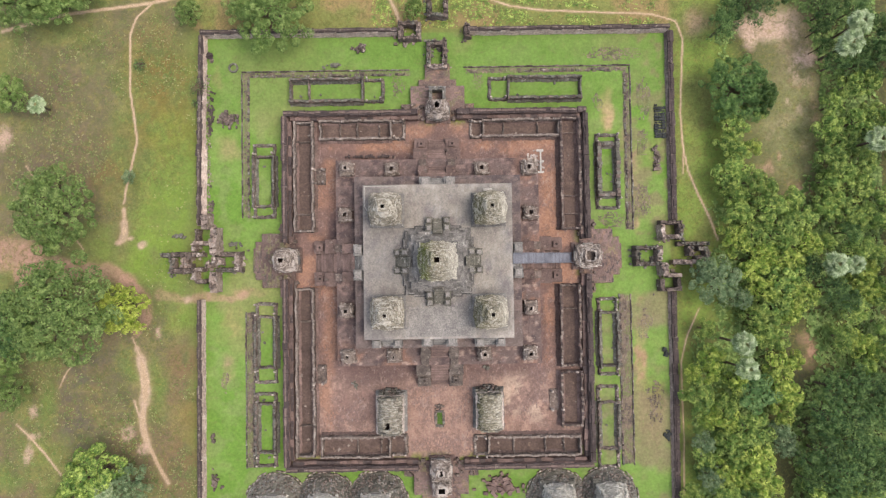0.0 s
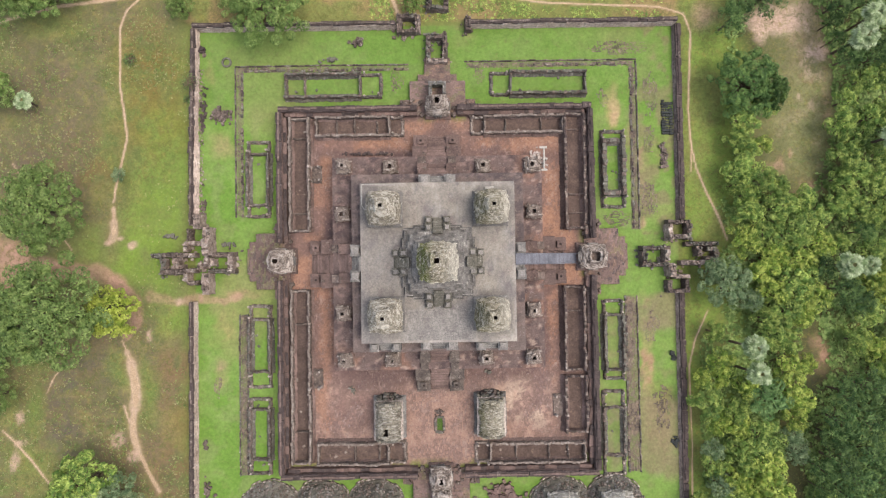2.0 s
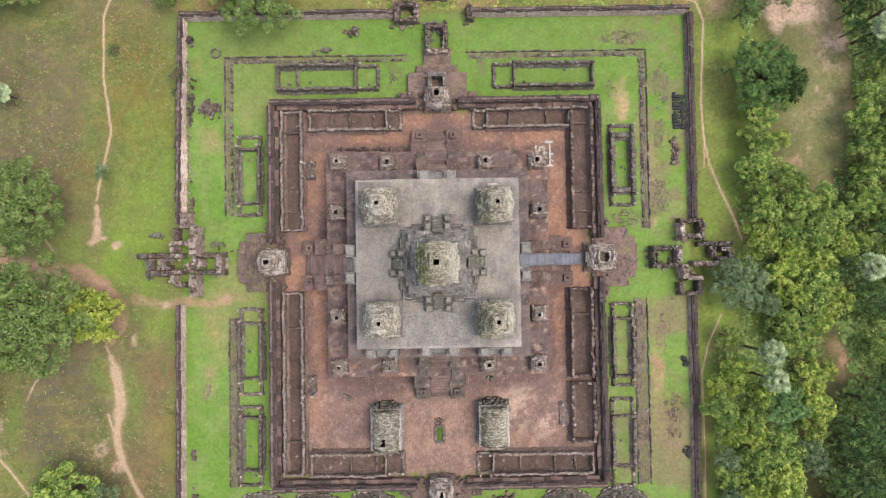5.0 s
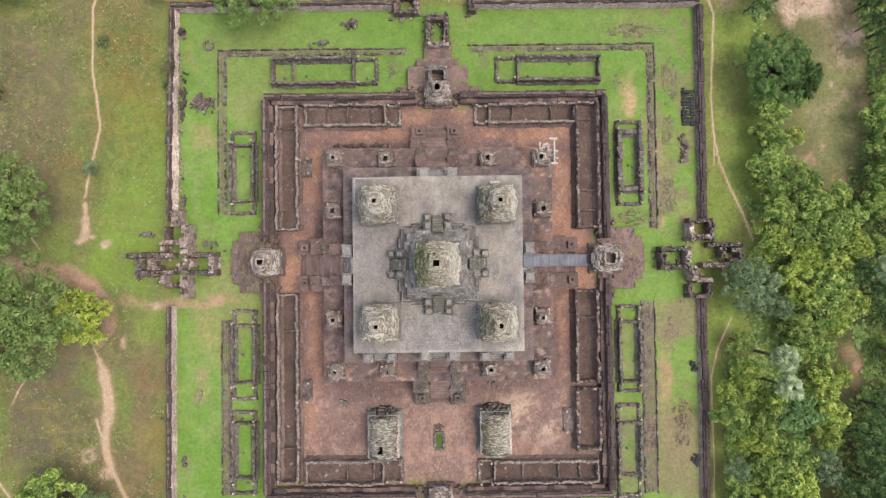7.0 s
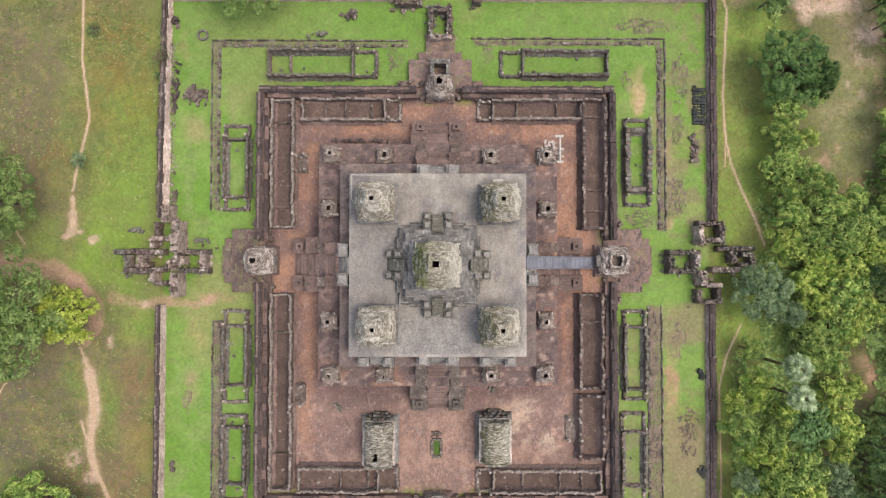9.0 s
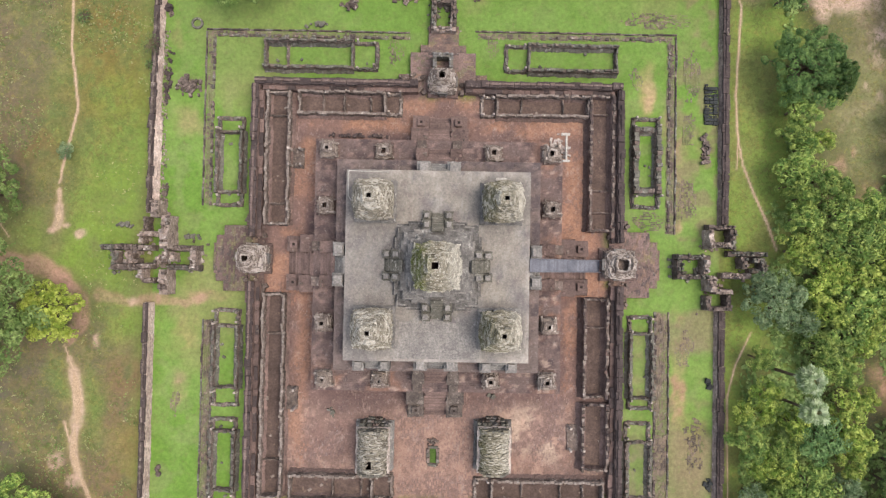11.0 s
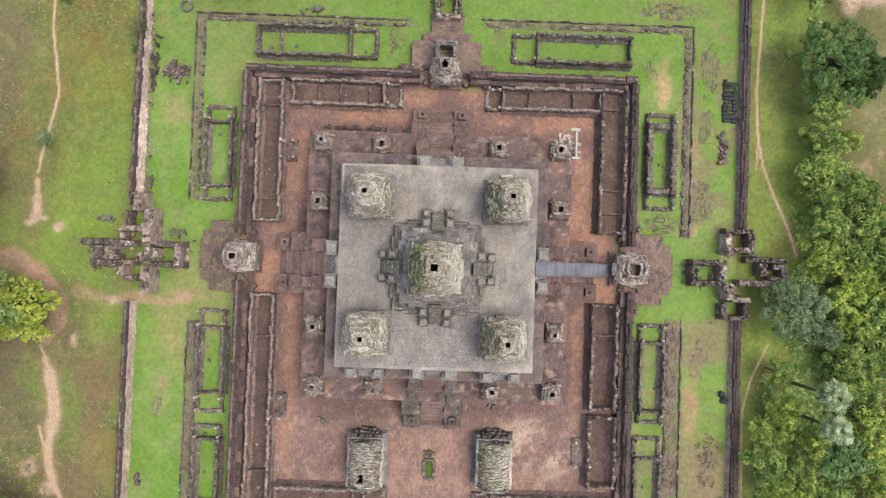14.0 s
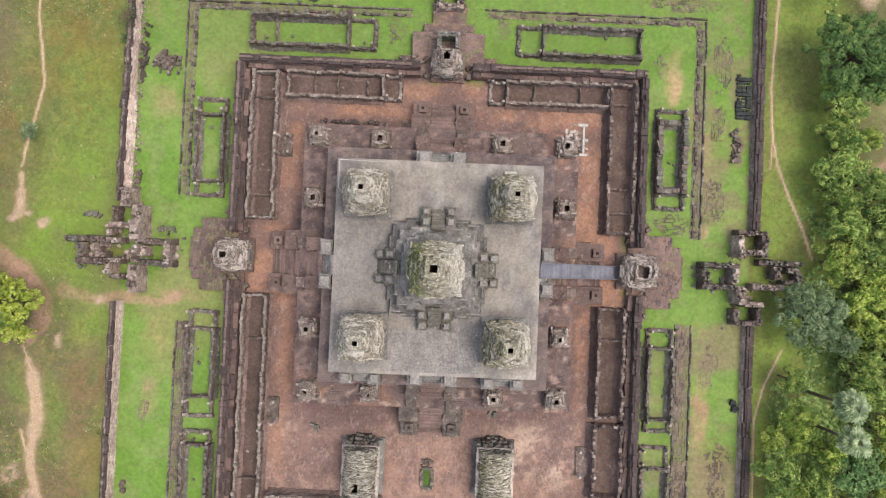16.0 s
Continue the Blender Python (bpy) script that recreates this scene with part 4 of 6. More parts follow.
# ---- central plinth ----
plinth = thing("sanctuary_plinth", 0, 0, 12.84, "grey stepped sandstone plinth with indented corners and stairs", "plinth")
PLINTH = stone_material("weathered_plinth_sandstone", (112, 108, 104), (140, 135, 130), (190, 185, 177), 0.35, 3.0, 0.57, courses=2.5)
for nm, half, steps_, za, zc in [("lower_course", 8.2, [(3.0, 0.0), (5.2, 0.45), (7.2, 0.95)], 12.82, 14.3), ("middle_course", 6.9, [(2.6, 0.0), (4.4, 0.4), (6.0, 0.9)], 14.25, 15.8), ("upper_course", 5.5, [(2.2, 0.0), (3.6, 0.35), (4.7, 0.75)], 15.75, 17.2)]:
    part(nm, stacked(redent_plan(half, steps_), moulded(za, zc, .2), wear=0.07), PLINTH, plinth)
    # worn coping stones along the rim of each course
    for k in range(4):
        d = -half * .82
        while d < half * .82:
            ln = rng.uniform(.5, 1.3)
            inset = [q for w_, q in steps_ if abs(d + ln / 2) <= w_]
            if rng.random() > .15 and inset and abs(d + ln / 2) > 1.7:
                c_, s_ = (1, 0, -1, 0)[k], (0, 1, 0, -1)[k]
                px, py = half - inset[0] - .12, d + ln / 2
                stone("coping_stone", plinth, (SLAB, GREYSTONE, SLAB)[rng.randrange(3)], px * c_ - py * s_, px * s_ + py * c_, zc - .06, rng.uniform(.14, .3), ln * .97, .16, 90 * k + rng.uniform(-2, 2), 2)
            d += ln
for k in range(4):
    m = Matrix.Rotation(radians(90 * k), 4, "Z")
    stair_flight(plinth, -1.1, 1.1, 9.8, 12.84, 6.3, 17.2, 17, MOSSY, 90 * k)
    for s in (-1, 1):
        for r, zt, q in [(9.2, 13.9, .72), (7.4, 15.8, .7), (9.2, 14.8, .36), (7.4, 16.6, .36)]:
            zb = 12.84 if q > .6 else zt - 1.02
            bm = stacked(square_plan(q, q * 1.05, 4), [(zb, .05), (zb + .2, .03), (zt - .2, .0), (zt - .15, .07), (zt, .06)], s * 2.0, -r, 0.10)
            bm.transform(m)
            part("side_block", bm, MOSSY if q > .6 else SLAB, plinth)


# ---- brick towers ----
def ring_plan(n):
    """Unit outline of a tower: a square with a projecting middle on each side and stepped corners."""
    pts = []
    side = np.linspace(-1, 1, n, endpoint=False)
    for k in range(4):
        c, s = (1, 0, -1, 0)[k], (0, 1, 0, -1)[k]
        for u in side:
            d = 1.0 if abs(u) < 0.40 else 0.94 if abs(u) < 0.74 else 0.87
            a, b = d, u * 0.87
            pts.append((a * c - b * s, a * s + b * c))
    return pts


def tower(name, label, category, x, y, z0, hx, hy, h, material, hole=(0.38, 0.38), at=(0, 0), topx=0.24, topy=0.24, body=0.40, seed=1, group="",
          base=0.7, decay=0.30, sides=14, doors=True, course=0.24, base_material=None, shaft_depth=2.6, shaft_material=None, block=0.125):
    """A weathered brick tower of many thin courses, receding in storeys to a broken top with an open shaft."""
    sx0, sy0 = hole
    t = thing(name, x, y, z0, label, category, group)
    r = random.Random(seed)
    bmat = base_material or GREYSTONE
    if base:
        part("base", stacked(square_plan(hx + .12, hy + .12, 9), [(z0 - .1, .3), (z0 + base * .4, .26), (z0 + base * .45, .1), (z0 + base * .8, .05), (z0 + base * .85, .12), (z0 + base, -.05)], x, y, 0.14), bmat, t)
    n = int((h - base) / course)
    unit = ring_plan(sides)
    m = len(unit)
    verts, quads = [], []
    off = Vector((seed * 7.1, seed * 3.3, 0))

    def width(f):
        if f < body:
            w, st = 1.0, 1.0
        else:
            g = (f - body) / (1 - body)
            w = 1 - g ** 1.35
            k = min(3, int(g * 4))
            st = 1 - (k + 0.55) / 4.0
            st = st * 0.92 + (0.14 if (g * 4) % 1 > 0.72 else 0.0)
        if body - 0.06 < f < body + 0.02:
            w += 0.05
            st += 0.05
        return w * 0.80 + st * 0.20

    for i in range(n):
        f = i / (n - 1)
        w = width(f)
        kx, ky = topx + (1 - topx) * w, topy + (1 - topy) * w
        if f < body:
            kx = ky = w
        jut = r.uniform(-.13, .13)
        for zz in (z0 + base + i * course, z0 + base + (i + 1) * course - 0.02):
            for a, b in unit:
                px, py = a * (hx * kx + jut), b * (hy * ky + jut)
                px += at[0] * max(0, f - .3)
                py += at[1] * max(0, f - .3)
                p = Vector((px, py, zz)) * 0.55 + off
                e = noise.noise(p) * decay * (0.5 + f) + noise.noise(p * 3.7) * decay * 0.55 + r.uniform(-.075, .075)
                d = math.hypot(px, py) or 1
                verts.append((x + px + px / d * e, y + py + py / d * e, zz + (noise.noise(p * 2.1) * decay * f)))
    rings = n * 2
    for i in range(rings - 1):
        for j in range(m):
            quads.append((i * m + j, i * m + (j + 1) % m, (i + 1) * m + (j + 1) % m, (i + 1) * m + j))
    top = verts[-m:]
    zt = sum(v[2] for v in top) / m
    ox, oy = x + at[0] * .7, y + at[1] * .7
    sx, sy = hole
    inner = []
    for a, b in unit:
        k = max(abs(a), abs(b))
        inner.append((a / k * sx, b / k * sy))
    for dz in (0.02, -shaft_depth):
        verts += [(ox + a, oy + b, zt + dz) for a, b in inner]
    last = (rings - 1) * m
    for j in range(m):
        quads.append((last + j, last + (j + 1) % m, last + m + (j + 1) % m, last + m + j))
    core = np.array(verts[:last + 2 * m])
    core[:last, 0] = x + (core[:last, 0] - x) * .95
    core[:last, 1] = y + (core[:last, 1] - y) * .95
    array_mesh("core", core, quads, material, t, "eroded brick core")
    # the outer courses, brick by brick in clumps as erosion left them, with stubborn courses standing proud as ledges
    def ledge(c, zz):
        band = (zz / .46 + noise.noise(Vector((c.x * .7, c.y * .7, seed * 3.1))) * .9) % 1
        return .10 if band < .32 else -.08 if band > .6 else 0.0

    bh = block
    bx = []
    rows = int((h - base) / bh)
    for i in range(rows):
        f = min(1.0, (i + .6) / rows)
        w = width(f)
        kx, ky = topx + (1 - topx) * w, topy + (1 - topy) * w
        if f < body:
            kx = ky = w
        kx = max(kx, (sx0 + bh * 2.2) / hx)
        ky = max(ky, (sy0 + bh * 2.2) / hy)
        outline = [Vector((a * hx * kx + at[0] * max(0, f - .3), b * hy * ky + at[1] * max(0, f - .3))) for a, b in unit]
        lengths = [(outline[(j + 1) % m] - outline[j]).length for j in range(m)]
        d, total = r.uniform(0, bh), sum(lengths)
        while d < total:
            ln = bh * r.uniform(2.0, 8.0)
            s, j = d + ln / 2, 0
            while j < m - 1 and s > lengths[j]:
                s -= lengths[j]
                j += 1
            a, b = outline[j], outline[(j + 1) % m]
            c = a.lerp(b, min(1, s / max(lengths[j], 1e-4)))
            tan = (b - a).normalized() if lengths[j] > .02 else Vector((1, 0))
            if r.random() > .05 + .10 * f:
                e = noise.noise(Vector((c.x, c.y, i * bh)) * .55 + off) * decay * (.5 + f)
                bx.append((c.x, c.y, z0 + base + i * bh, tan, ln * .97, r.uniform(-.10, .08) * (bh / .3) + e + ledge(c, i * bh), bh * r.uniform(.9, 1.25)))
            d += ln
    if hx > 2:  # loose bricks lying on the broken top round the shaft
        for _ in range(130 if hx > 3 else 46):
            a, q = r.uniform(0, 6.283), r.uniform(0, 1)
            u, v = math.cos(a), math.sin(a)
            k = max(abs(u), abs(v))
            u, v = u / k * (sx0 + .12 + q * (hx * topx - sx0)), v / k * (sy0 + .12 + q * (hy * topy - sy0))
            tan = Vector((0, 1)) if abs(u) > abs(v) else Vector((1, 0))
            if max(abs(u) - sx0, abs(v) - sy0) > .1:
                bx.append((u + at[0] * .7, v + at[1] * .7, z0 + h - .12 + r.uniform(-.06, .05), tan, r.uniform(.25, .6), bh * .75, .14))
    bv, bq = [], []
    for cx, cy, zz, tan, ln, out, hh in bx:
        nv = Vector((tan.y, -tan.x))
        ang = r.uniform(-.06, .06)
        tn, nn = tan * math.cos(ang) + nv * math.sin(ang), nv * math.cos(ang) - tan * math.sin(ang)
        k = len(bv)
        for dz in (0, hh):
            for u, v in ((-.5, out), (.5, out), (.5, out - bh * 1.5), (-.5, out - bh * 1.5)):
                q = tn * (ln * u) + nn * (v - (.06 * bh if dz else 0))
                bv.append((x + cx + q.x + r.uniform(-.02, .02), y + cy + q.y + r.uniform(-.02, .02), zz + dz + r.uniform(-.04, .04)))
        bq += [(k + 4, k + 5, k + 6, k + 7), (k, k + 1, k + 5, k + 4), (k + 1, k + 2, k + 6, k + 5), (k + 2, k + 3, k + 7, k + 6), (k + 3, k, k + 4, k + 7)]
    tagged(array_mesh("brickwork", bv, bq, material, t), kind="stuff")
    sv = verts[last + m:]
    sq = [(j, (j + 1) % m, m + (j + 1) % m, m + j) for j in range(m)] + [tuple(range(m, 2 * m))]
    me = bpy.data.meshes.new("shaft")
    inv = HOME[t].inverted()
    me.from_pydata([tuple(inv @ Vector((a, b, c + 0.01))) for a, b, c in sv], [], sq)
    # unless another stone is given, the shaft's shade is in its dark colour
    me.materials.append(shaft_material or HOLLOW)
    sh = new("shaft", me)
    adopt(sh, t)
    tagged(sh, "dark open shaft in the roof")
    if doors:
        for k in range(4):
            hh, ww = h * body * 0.62, min(hx, hy) * 0.22
            d = (hy, hx, hy, hx)[k]
            zb = z0 + base
            put = Matrix.Translation((x, y, 0)) @ Matrix.Rotation(radians(90 * k), 4, "Z")

            def piece(nm, owner, *size):
                bm = box(*size, wear=0.02)
                bm.transform(put)
                return part(nm, bm, GREYSTONE, owner)
            door = piece("false_door", t, -ww, ww, -d - .08, -d + .2, zb, zb + hh)
            piece("jamb", door, -ww - .28, -ww, -d - .22, -d + .3, zb, zb + hh)
            piece("jamb", door, ww, ww + .28, -d - .22, -d + .3, zb, zb + hh)
            piece("lintel", door, -ww - .5, ww + .5, -d - .30, -d + .3, zb + hh, zb + hh + .5)
    return t


G5 = "five sanctuary towers"
tower("sanctuary_tower", "tallest weathered brick tower, pale lichened with a green mossy side", "tower", 0, 0, 17.2, 3.95, 3.95, 13.0, BRICK_MOSSY, (.5, .5), (-.35, .25), .26, .26, .40, 3, G5, .8, .38, 18)
for i, (sx, sy) in enumerate([(-11.55, 11.65), (11.55, 11.6), (-11.4, -11.3), (11.4, -11.4)]):
    tower("sanctuary_tower", ("pale lichened brick corner tower, cracked top", "olive mossed brick corner tower, eroded top", "bleached pale brick corner tower, chipped top",
                              "grey-green mossed brick corner tower, jagged cornice")[i], "tower", sx, sy, 12.84, 3.5, 3.5, 10.1, (BRICK, BRICK_OLIVE, BRICK, BRICK_OLIVE)[i],
          (.36, .36), (0, 0), .26, .26, .40, 11 + i, G5, .7, .34, 14)

SHRINES = [(-21.6, 22.4), (-10.9, 22.2), (10.6, 22.2), (21.9, 22.2), (-22.1, 11.4), (22.2, 11.3), (-21.9, -11.4), (21.7, -11.4), (-21.6, -22.2), (-10.8, -22.1), (10.6, -22.0), (21.4, -22.0)]
for i, (sx, sy) in enumerate(SHRINES):
    low = i in (1, 2, 3, 4, 5)
    tower("brick_shrine", "broken low brick shrine with open roof on the laterite terrace" if low else "small pale brick shrine with open roof on the laterite terrace", "shrine",
          sx, sy, 5.64, 1.55, 1.55, 2.3 if low else 3.5, BRICK_DARK, (.42, .5) if low else (.34, .34), (0, 0), .5 if low else .34, .5 if low else .34, .5, 31 + i,
          "twelve small terrace shrines", .35, .26, 8, False, 0.2, LATERITE, block=.2)


def library(x, y, hx, hy, label, material, hole, at, seed):
    """A long brick building: stone plinth, upright walls, a cornice ledge, and a vault of brick courses laid along its length."""
    r = random.Random(seed)
    t = thing("library", x, y, 1.0, label, "library", "two libraries")
    part("plinth", stacked(square_plan(hx + .55, hy + .55, 11), [(.9, .25), (1.3, .2), (1.4, 0), (1.9, 0), (2.0, .12), (2.2, -.1)], x, y, 0.12), GREYSTONE, t)
    part("wall", stacked(square_plan(hx, hy, 15), [(2.1, .1), (2.8, 0), (3.6, .05), (4.4, 0)], x, y, 0.12), material, t)
    part("cornice", stacked(square_plan(hx, hy, 15), [(4.3, .05), (4.5, .28), (4.75, .34), (4.95, .1), (5.1, -.6)], x, y, 0.10), PALE, t, "pale stone ledge")
    verts, quads = [], []
    a, rise, zb = hx - .2, 2.6, 4.9
    d = -hy + .1
    while d < hy - .2:
        th = r.uniform(0, .12)
        while th < math.pi:
            ln = r.uniform(.3, 1.0)
            c, s_ = math.cos(th + ln * .17), math.sin(th + ln * .17)
            nv = Vector((c / a, 0, s_ / rise)).normalized()
            tv = Vector((-nv.z, 0, nv.x))
            px, pz = x + a * c, zb + rise * s_
            py = y + d + .11 + noise.noise(Vector((px * .8, d * .35, seed))) * .45 + r.uniform(-.06, .06)
            inside = abs(px - x - at[0]) < hole[0] + .1 + ln * .3 and abs(py - y - at[1]) < hole[1] + .1
            if not inside and r.random() > .06:
                band = (d / .55 + noise.noise(Vector((px * .6, py * .5, seed))) * 1.1) % 1
                o = noise.noise(Vector((px, py, pz)) * .6 + Vector((seed, 0, 0))) * .3 + r.uniform(-.10, .08) + (.12 if band < .35 else -.10 if band > .65 else 0)
                k, tilt = len(verts), r.gauss(0, .12)
                for u, v, q in ((-.5, -.5, 0), (-.5, .5, 0), (.5, .5, 0), (.5, -.5, 0), (-.5, -.5, -.7), (-.5, .5, -.7), (.5, .5, -.7), (.5, -.5, -.7)):
                    p = Vector((px, py, pz)) + Vector((0, v * .21 + u * tilt + r.uniform(-.03, .03), 0)) + tv * (u * ln * .97) + nv * (o + q)
                    verts.append((p.x, p.y, p.z + r.uniform(-.03, .03)))
                quads += [(k, k + 3, k + 2, k + 1), (k, k + 1, k + 5, k + 4), (k + 1, k + 2, k + 6, k + 5), (k + 2, k + 3, k + 7, k + 6), (k + 3, k, k + 4, k + 7)]
            th += ln * .34
        d += .21
    tagged(array_mesh("vault_bricks", verts, quads, material, t), kind="stuff")
    core, faces, ring = [], [], 18
    for yy in (y - hy + .2, y + at[1] - hole[1], y + at[1] + hole[1], y + hy - .2):
        core += [(x + (a - .35) * math.cos(math.pi * k / ring), yy, zb + (rise - .35) * math.sin(math.pi * k / ring)) for k in range(ring + 1)]
    for band in range(3):
        for k in range(ring):
            mid = math.cos(math.pi * (k + .5) / ring) * (a - .35)
            if band == 1 and abs(mid - at[0]) < hole[0] + .15:
                continue
            q = band * (ring + 1) + k
            faces.append((q, q + 1, q + ring + 2, q + ring + 1))
    array_mesh("vault_core", core, faces, material, t, "eroded brick core")
    # added dark sheet at wall-top height, in place of the shade within
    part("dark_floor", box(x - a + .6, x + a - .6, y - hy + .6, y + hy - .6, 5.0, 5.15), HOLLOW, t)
    for side in (-1, 1):
        for i in range(7):
            ww = a * math.sqrt(max(.05, 1 - (i / 7.3) ** 2))
            d = -ww
            while d < ww - .2:
                ln = min(r.uniform(.5, 1.1), ww - d)
                stone("gable_stone", t, (material, MOSSY)[r.randrange(2)], x + d + ln / 2, y + side * (hy - .1) + r.uniform(-.14, .14), 4.95 + i * .36, ln * .97, .5, .42, r.gauss(0, 9), 6)
                d += ln
    for i in range(3):
        ww, zt = hx * (.98 - .25 * i), 3.0 - i * .8
        d = -ww
        while d < ww - .2:
            ln = min(r.uniform(.5, 1.2), ww - d)
            stone("porch_stone", t, (RUIN, MOSSY, MOSSY, GREYSTONE)[r.randrange(4)], x + d + ln / 2 + r.uniform(-.1, .1), y + hy + .45 + .36 * i, 1.0, ln * .9, .55, zt + r.uniform(-.5, .3), r.gauss(0, 14), 4)
            d += ln
    return t


library(-12.1, -36.6, 3.1, 4.2, "long brick library with pale vaulted roof and a square opening", BRICK, (.45, .8), (-.55, -2.2), 51)
library(11.8, -36.1, 3.1, 4.2, "long brick library with closed dark brick vault", BRICK_OLIVE, (.0, .0), (0, 0), 52)

for i, sx in enumerate((-41, -28.7, -16, 28.3, 41)):
    tower("entrance_tower", "large brick tower on a mossy rubble plinth with pale broken top", "tower", sx, -59.6 if sx < 0 else -58.2, 1.6, 3.9, 3.9, 9.5, BRICK_PALE, (.6, .6), (0, 0), .42, .42, .12, 61 + i, "row of entrance towers", 1.0, .4, 16, True, 0.26, MOSSY)
    pl = thing("tower_plinth", sx, -59, 0, "overgrown grey stone plinth under a brick tower", "plinth", "plinths of the entrance towers")
    part("plinth_body", stacked([(7.0 * math.cos(k * math.pi / 28), 7.0 * math.sin(k * math.pi / 28)) for k in range(56)], [(-.1, .4), (.4, .2), (.6, -.3), (1.2, -.9), (1.9, -1.5), (2.8, -2.3), (3.6, -3.2)], sx, -59, 0.25), MOSSY, pl)
    for k in range(40):
        u = k * math.pi / 39
        v = 7.35 + (.35 if k % 8 < 4 else -.1)
        stone("rim_stone", pl, (PALE, RUIN)[k % 2], sx + v * math.cos(u), -59 + v * math.sin(u), -.1, .6, .3, .5, math.degrees(u) + 90)
    heap = []
    for k in range(420):
        q = rng.uniform(.22, .55)
        u, v = rng.uniform(-.3, math.pi + .3), rng.uniform(3.9, 7.4)
        heap.append((sx + v * math.cos(u), -59 + v * math.sin(u), max(-.05, 3.5 - (v - 3.8) * 1.02), q * 1.3, q * .8, rng.uniform(.2, .4)))
    debris("fallen_stone", pl, (RUIN, GREYSTONE, RUIN, MOSSY, WALL_PALE), heap, 400 + i)


# ---- enclosure walls ----
def enclosure(name, label, runs, z0, h, th, cap, face, block, ragged, lost=0.0, ridge=None, worn=.45):
    w = thing(name, (runs[0][0] + runs[0][2]) / 2, (runs[0][1] + runs[0][3]) / 2, z0, label, "wall", kind="structure")
    for x0, y0, x1, y1, *spread in runs:
        wall_run(w, x0, y0, x1, y1, z0, h, th, face, cap, block, ragged, lost, 0.5, ridge=ridge, worn=worn, talus=spread[0] if spread else (0, 0))
    return w


DARK_CAPS = (WALL_TOP,)
enclosure("wall_north", "long dark laterite enclosure wall with weathered coping", [(-58.6, 57.9, -9.5, 57.9, (.2, 0)), (8.6, 57.9, 58.6, 57.9, (.2, 0))], -0.1, 2.7, 1.05, DARK_CAPS, WALL_FACE, 2.6, .09, ridge=RUIN)
enclosure("wall_west", "long laterite enclosure wall with pale inner face", [(-58.9, -8.6, -58.9, -69, (.1, .1))], -0.1, 2.7, 1.05, DARK_CAPS, WALL_FACE, 2.6, .09, ridge=RUIN)
enclosure("wall_north_west", "crumbling laterite enclosure wall with pale inner face", [(-58.4, 57.3, -58.9, 30.0, (0, .1)), (-58.9, 30.0, -59.1, 9.8, (0, .5))], -0.1, 2.3, 1.3, DARK_CAPS, WALL_FACE, 2.2, .14, ridge=RUIN, worn=.8)
enclosure("wall_east", "long dark laterite enclosure wall beside a footpath", [(59.1, 57.3, 59.0, 9.4, (.25, 0)), (58.4, -8.4, 58.1, -69, (.25, 0))], -0.1, 1.6, 1.4, DARK_CAPS, WALL_DULL, 2.6, .09, ridge=WALL_TOP)
enclosure("wall_south", "laterite enclosure wall behind the entrance towers", [(-58.9, -69.5, 58.1, -69.5)], -0.1, 2.7, 1.0, WALL_TOP, WALL_FACE, 2.1, .10, worn=.2)
enclosure("inner_wall_north", "dark inner enclosure wall of laterite blocks", [(-37.6, 36.9, -4.6, 36.9, (.1, .2)), (5.0, 36.9, 37.0, 36.9, (.1, .2))], 0, 3.8, 1.35, DARK_CAPS, LATERITE, 1.5, .12, 0, WALL_PINK)
enclosure("inner_wall_west", "dark inner enclosure wall of laterite blocks", [(-37.5, 36.2, -37.5, 5.2, (.2, .1)), (-37.5, -3.8, -37.5, -49.3, (.2, .1))], 0, 3.8, 1.35, DARK_CAPS, LATERITE, 1.5, .12, 0, WALL_PINK)
enclosure("inner_wall_east", "dark inner enclosure wall of laterite blocks", [(36.8, 36.2, 36.8, 5.2, (.1, .2)), (36.8, -3.6, 36.8, -49.3, (.1, .2))], 0, 3.8, 1.35, DARK_CAPS, LATERITE, 1.5, .12, 0, WALL_TOP)
enclosure("inner_wall_south", "dark inner enclosure wall of laterite blocks", [(-37.6, -49.9, -5.6, -49.9, (.2, .1)), (5.6, -49.9, 37.0, -49.9, (.2, .1))], 0, 3.8, 1.35, DARK_CAPS, LATERITE, 1.5, .12, 0, WALL_PINK)

# stepped footing along the inside of the inner wall
foot = thing("wall_footing", 0, 36, 1.0, "stepped laterite footing along the inner wall", "footing", kind="structure")
for x0, y0, x1, y1 in [(-36.3, 35.75, -4.6, 35.75), (5, 35.75, 35.6, 35.75), (-36.35, 35.2, -36.35, 5.2), (-36.35, -3.8, -36.35, -48.2), (35.65, 35.2, 35.65, 5.2), (35.65, -3.6, 35.65, -48.2),
                       (-36.3, -48.75, -5.6, -48.75), (5.6, -48.75, 35.6, -48.75)]:
    wall_run(foot, x0, y0, x1, y1, 0.9, 1.7, 0.9, LATERITE, (LATERITE, WALL_TOP), 2.0, .08, .12, .3, "footing", worn=.6)


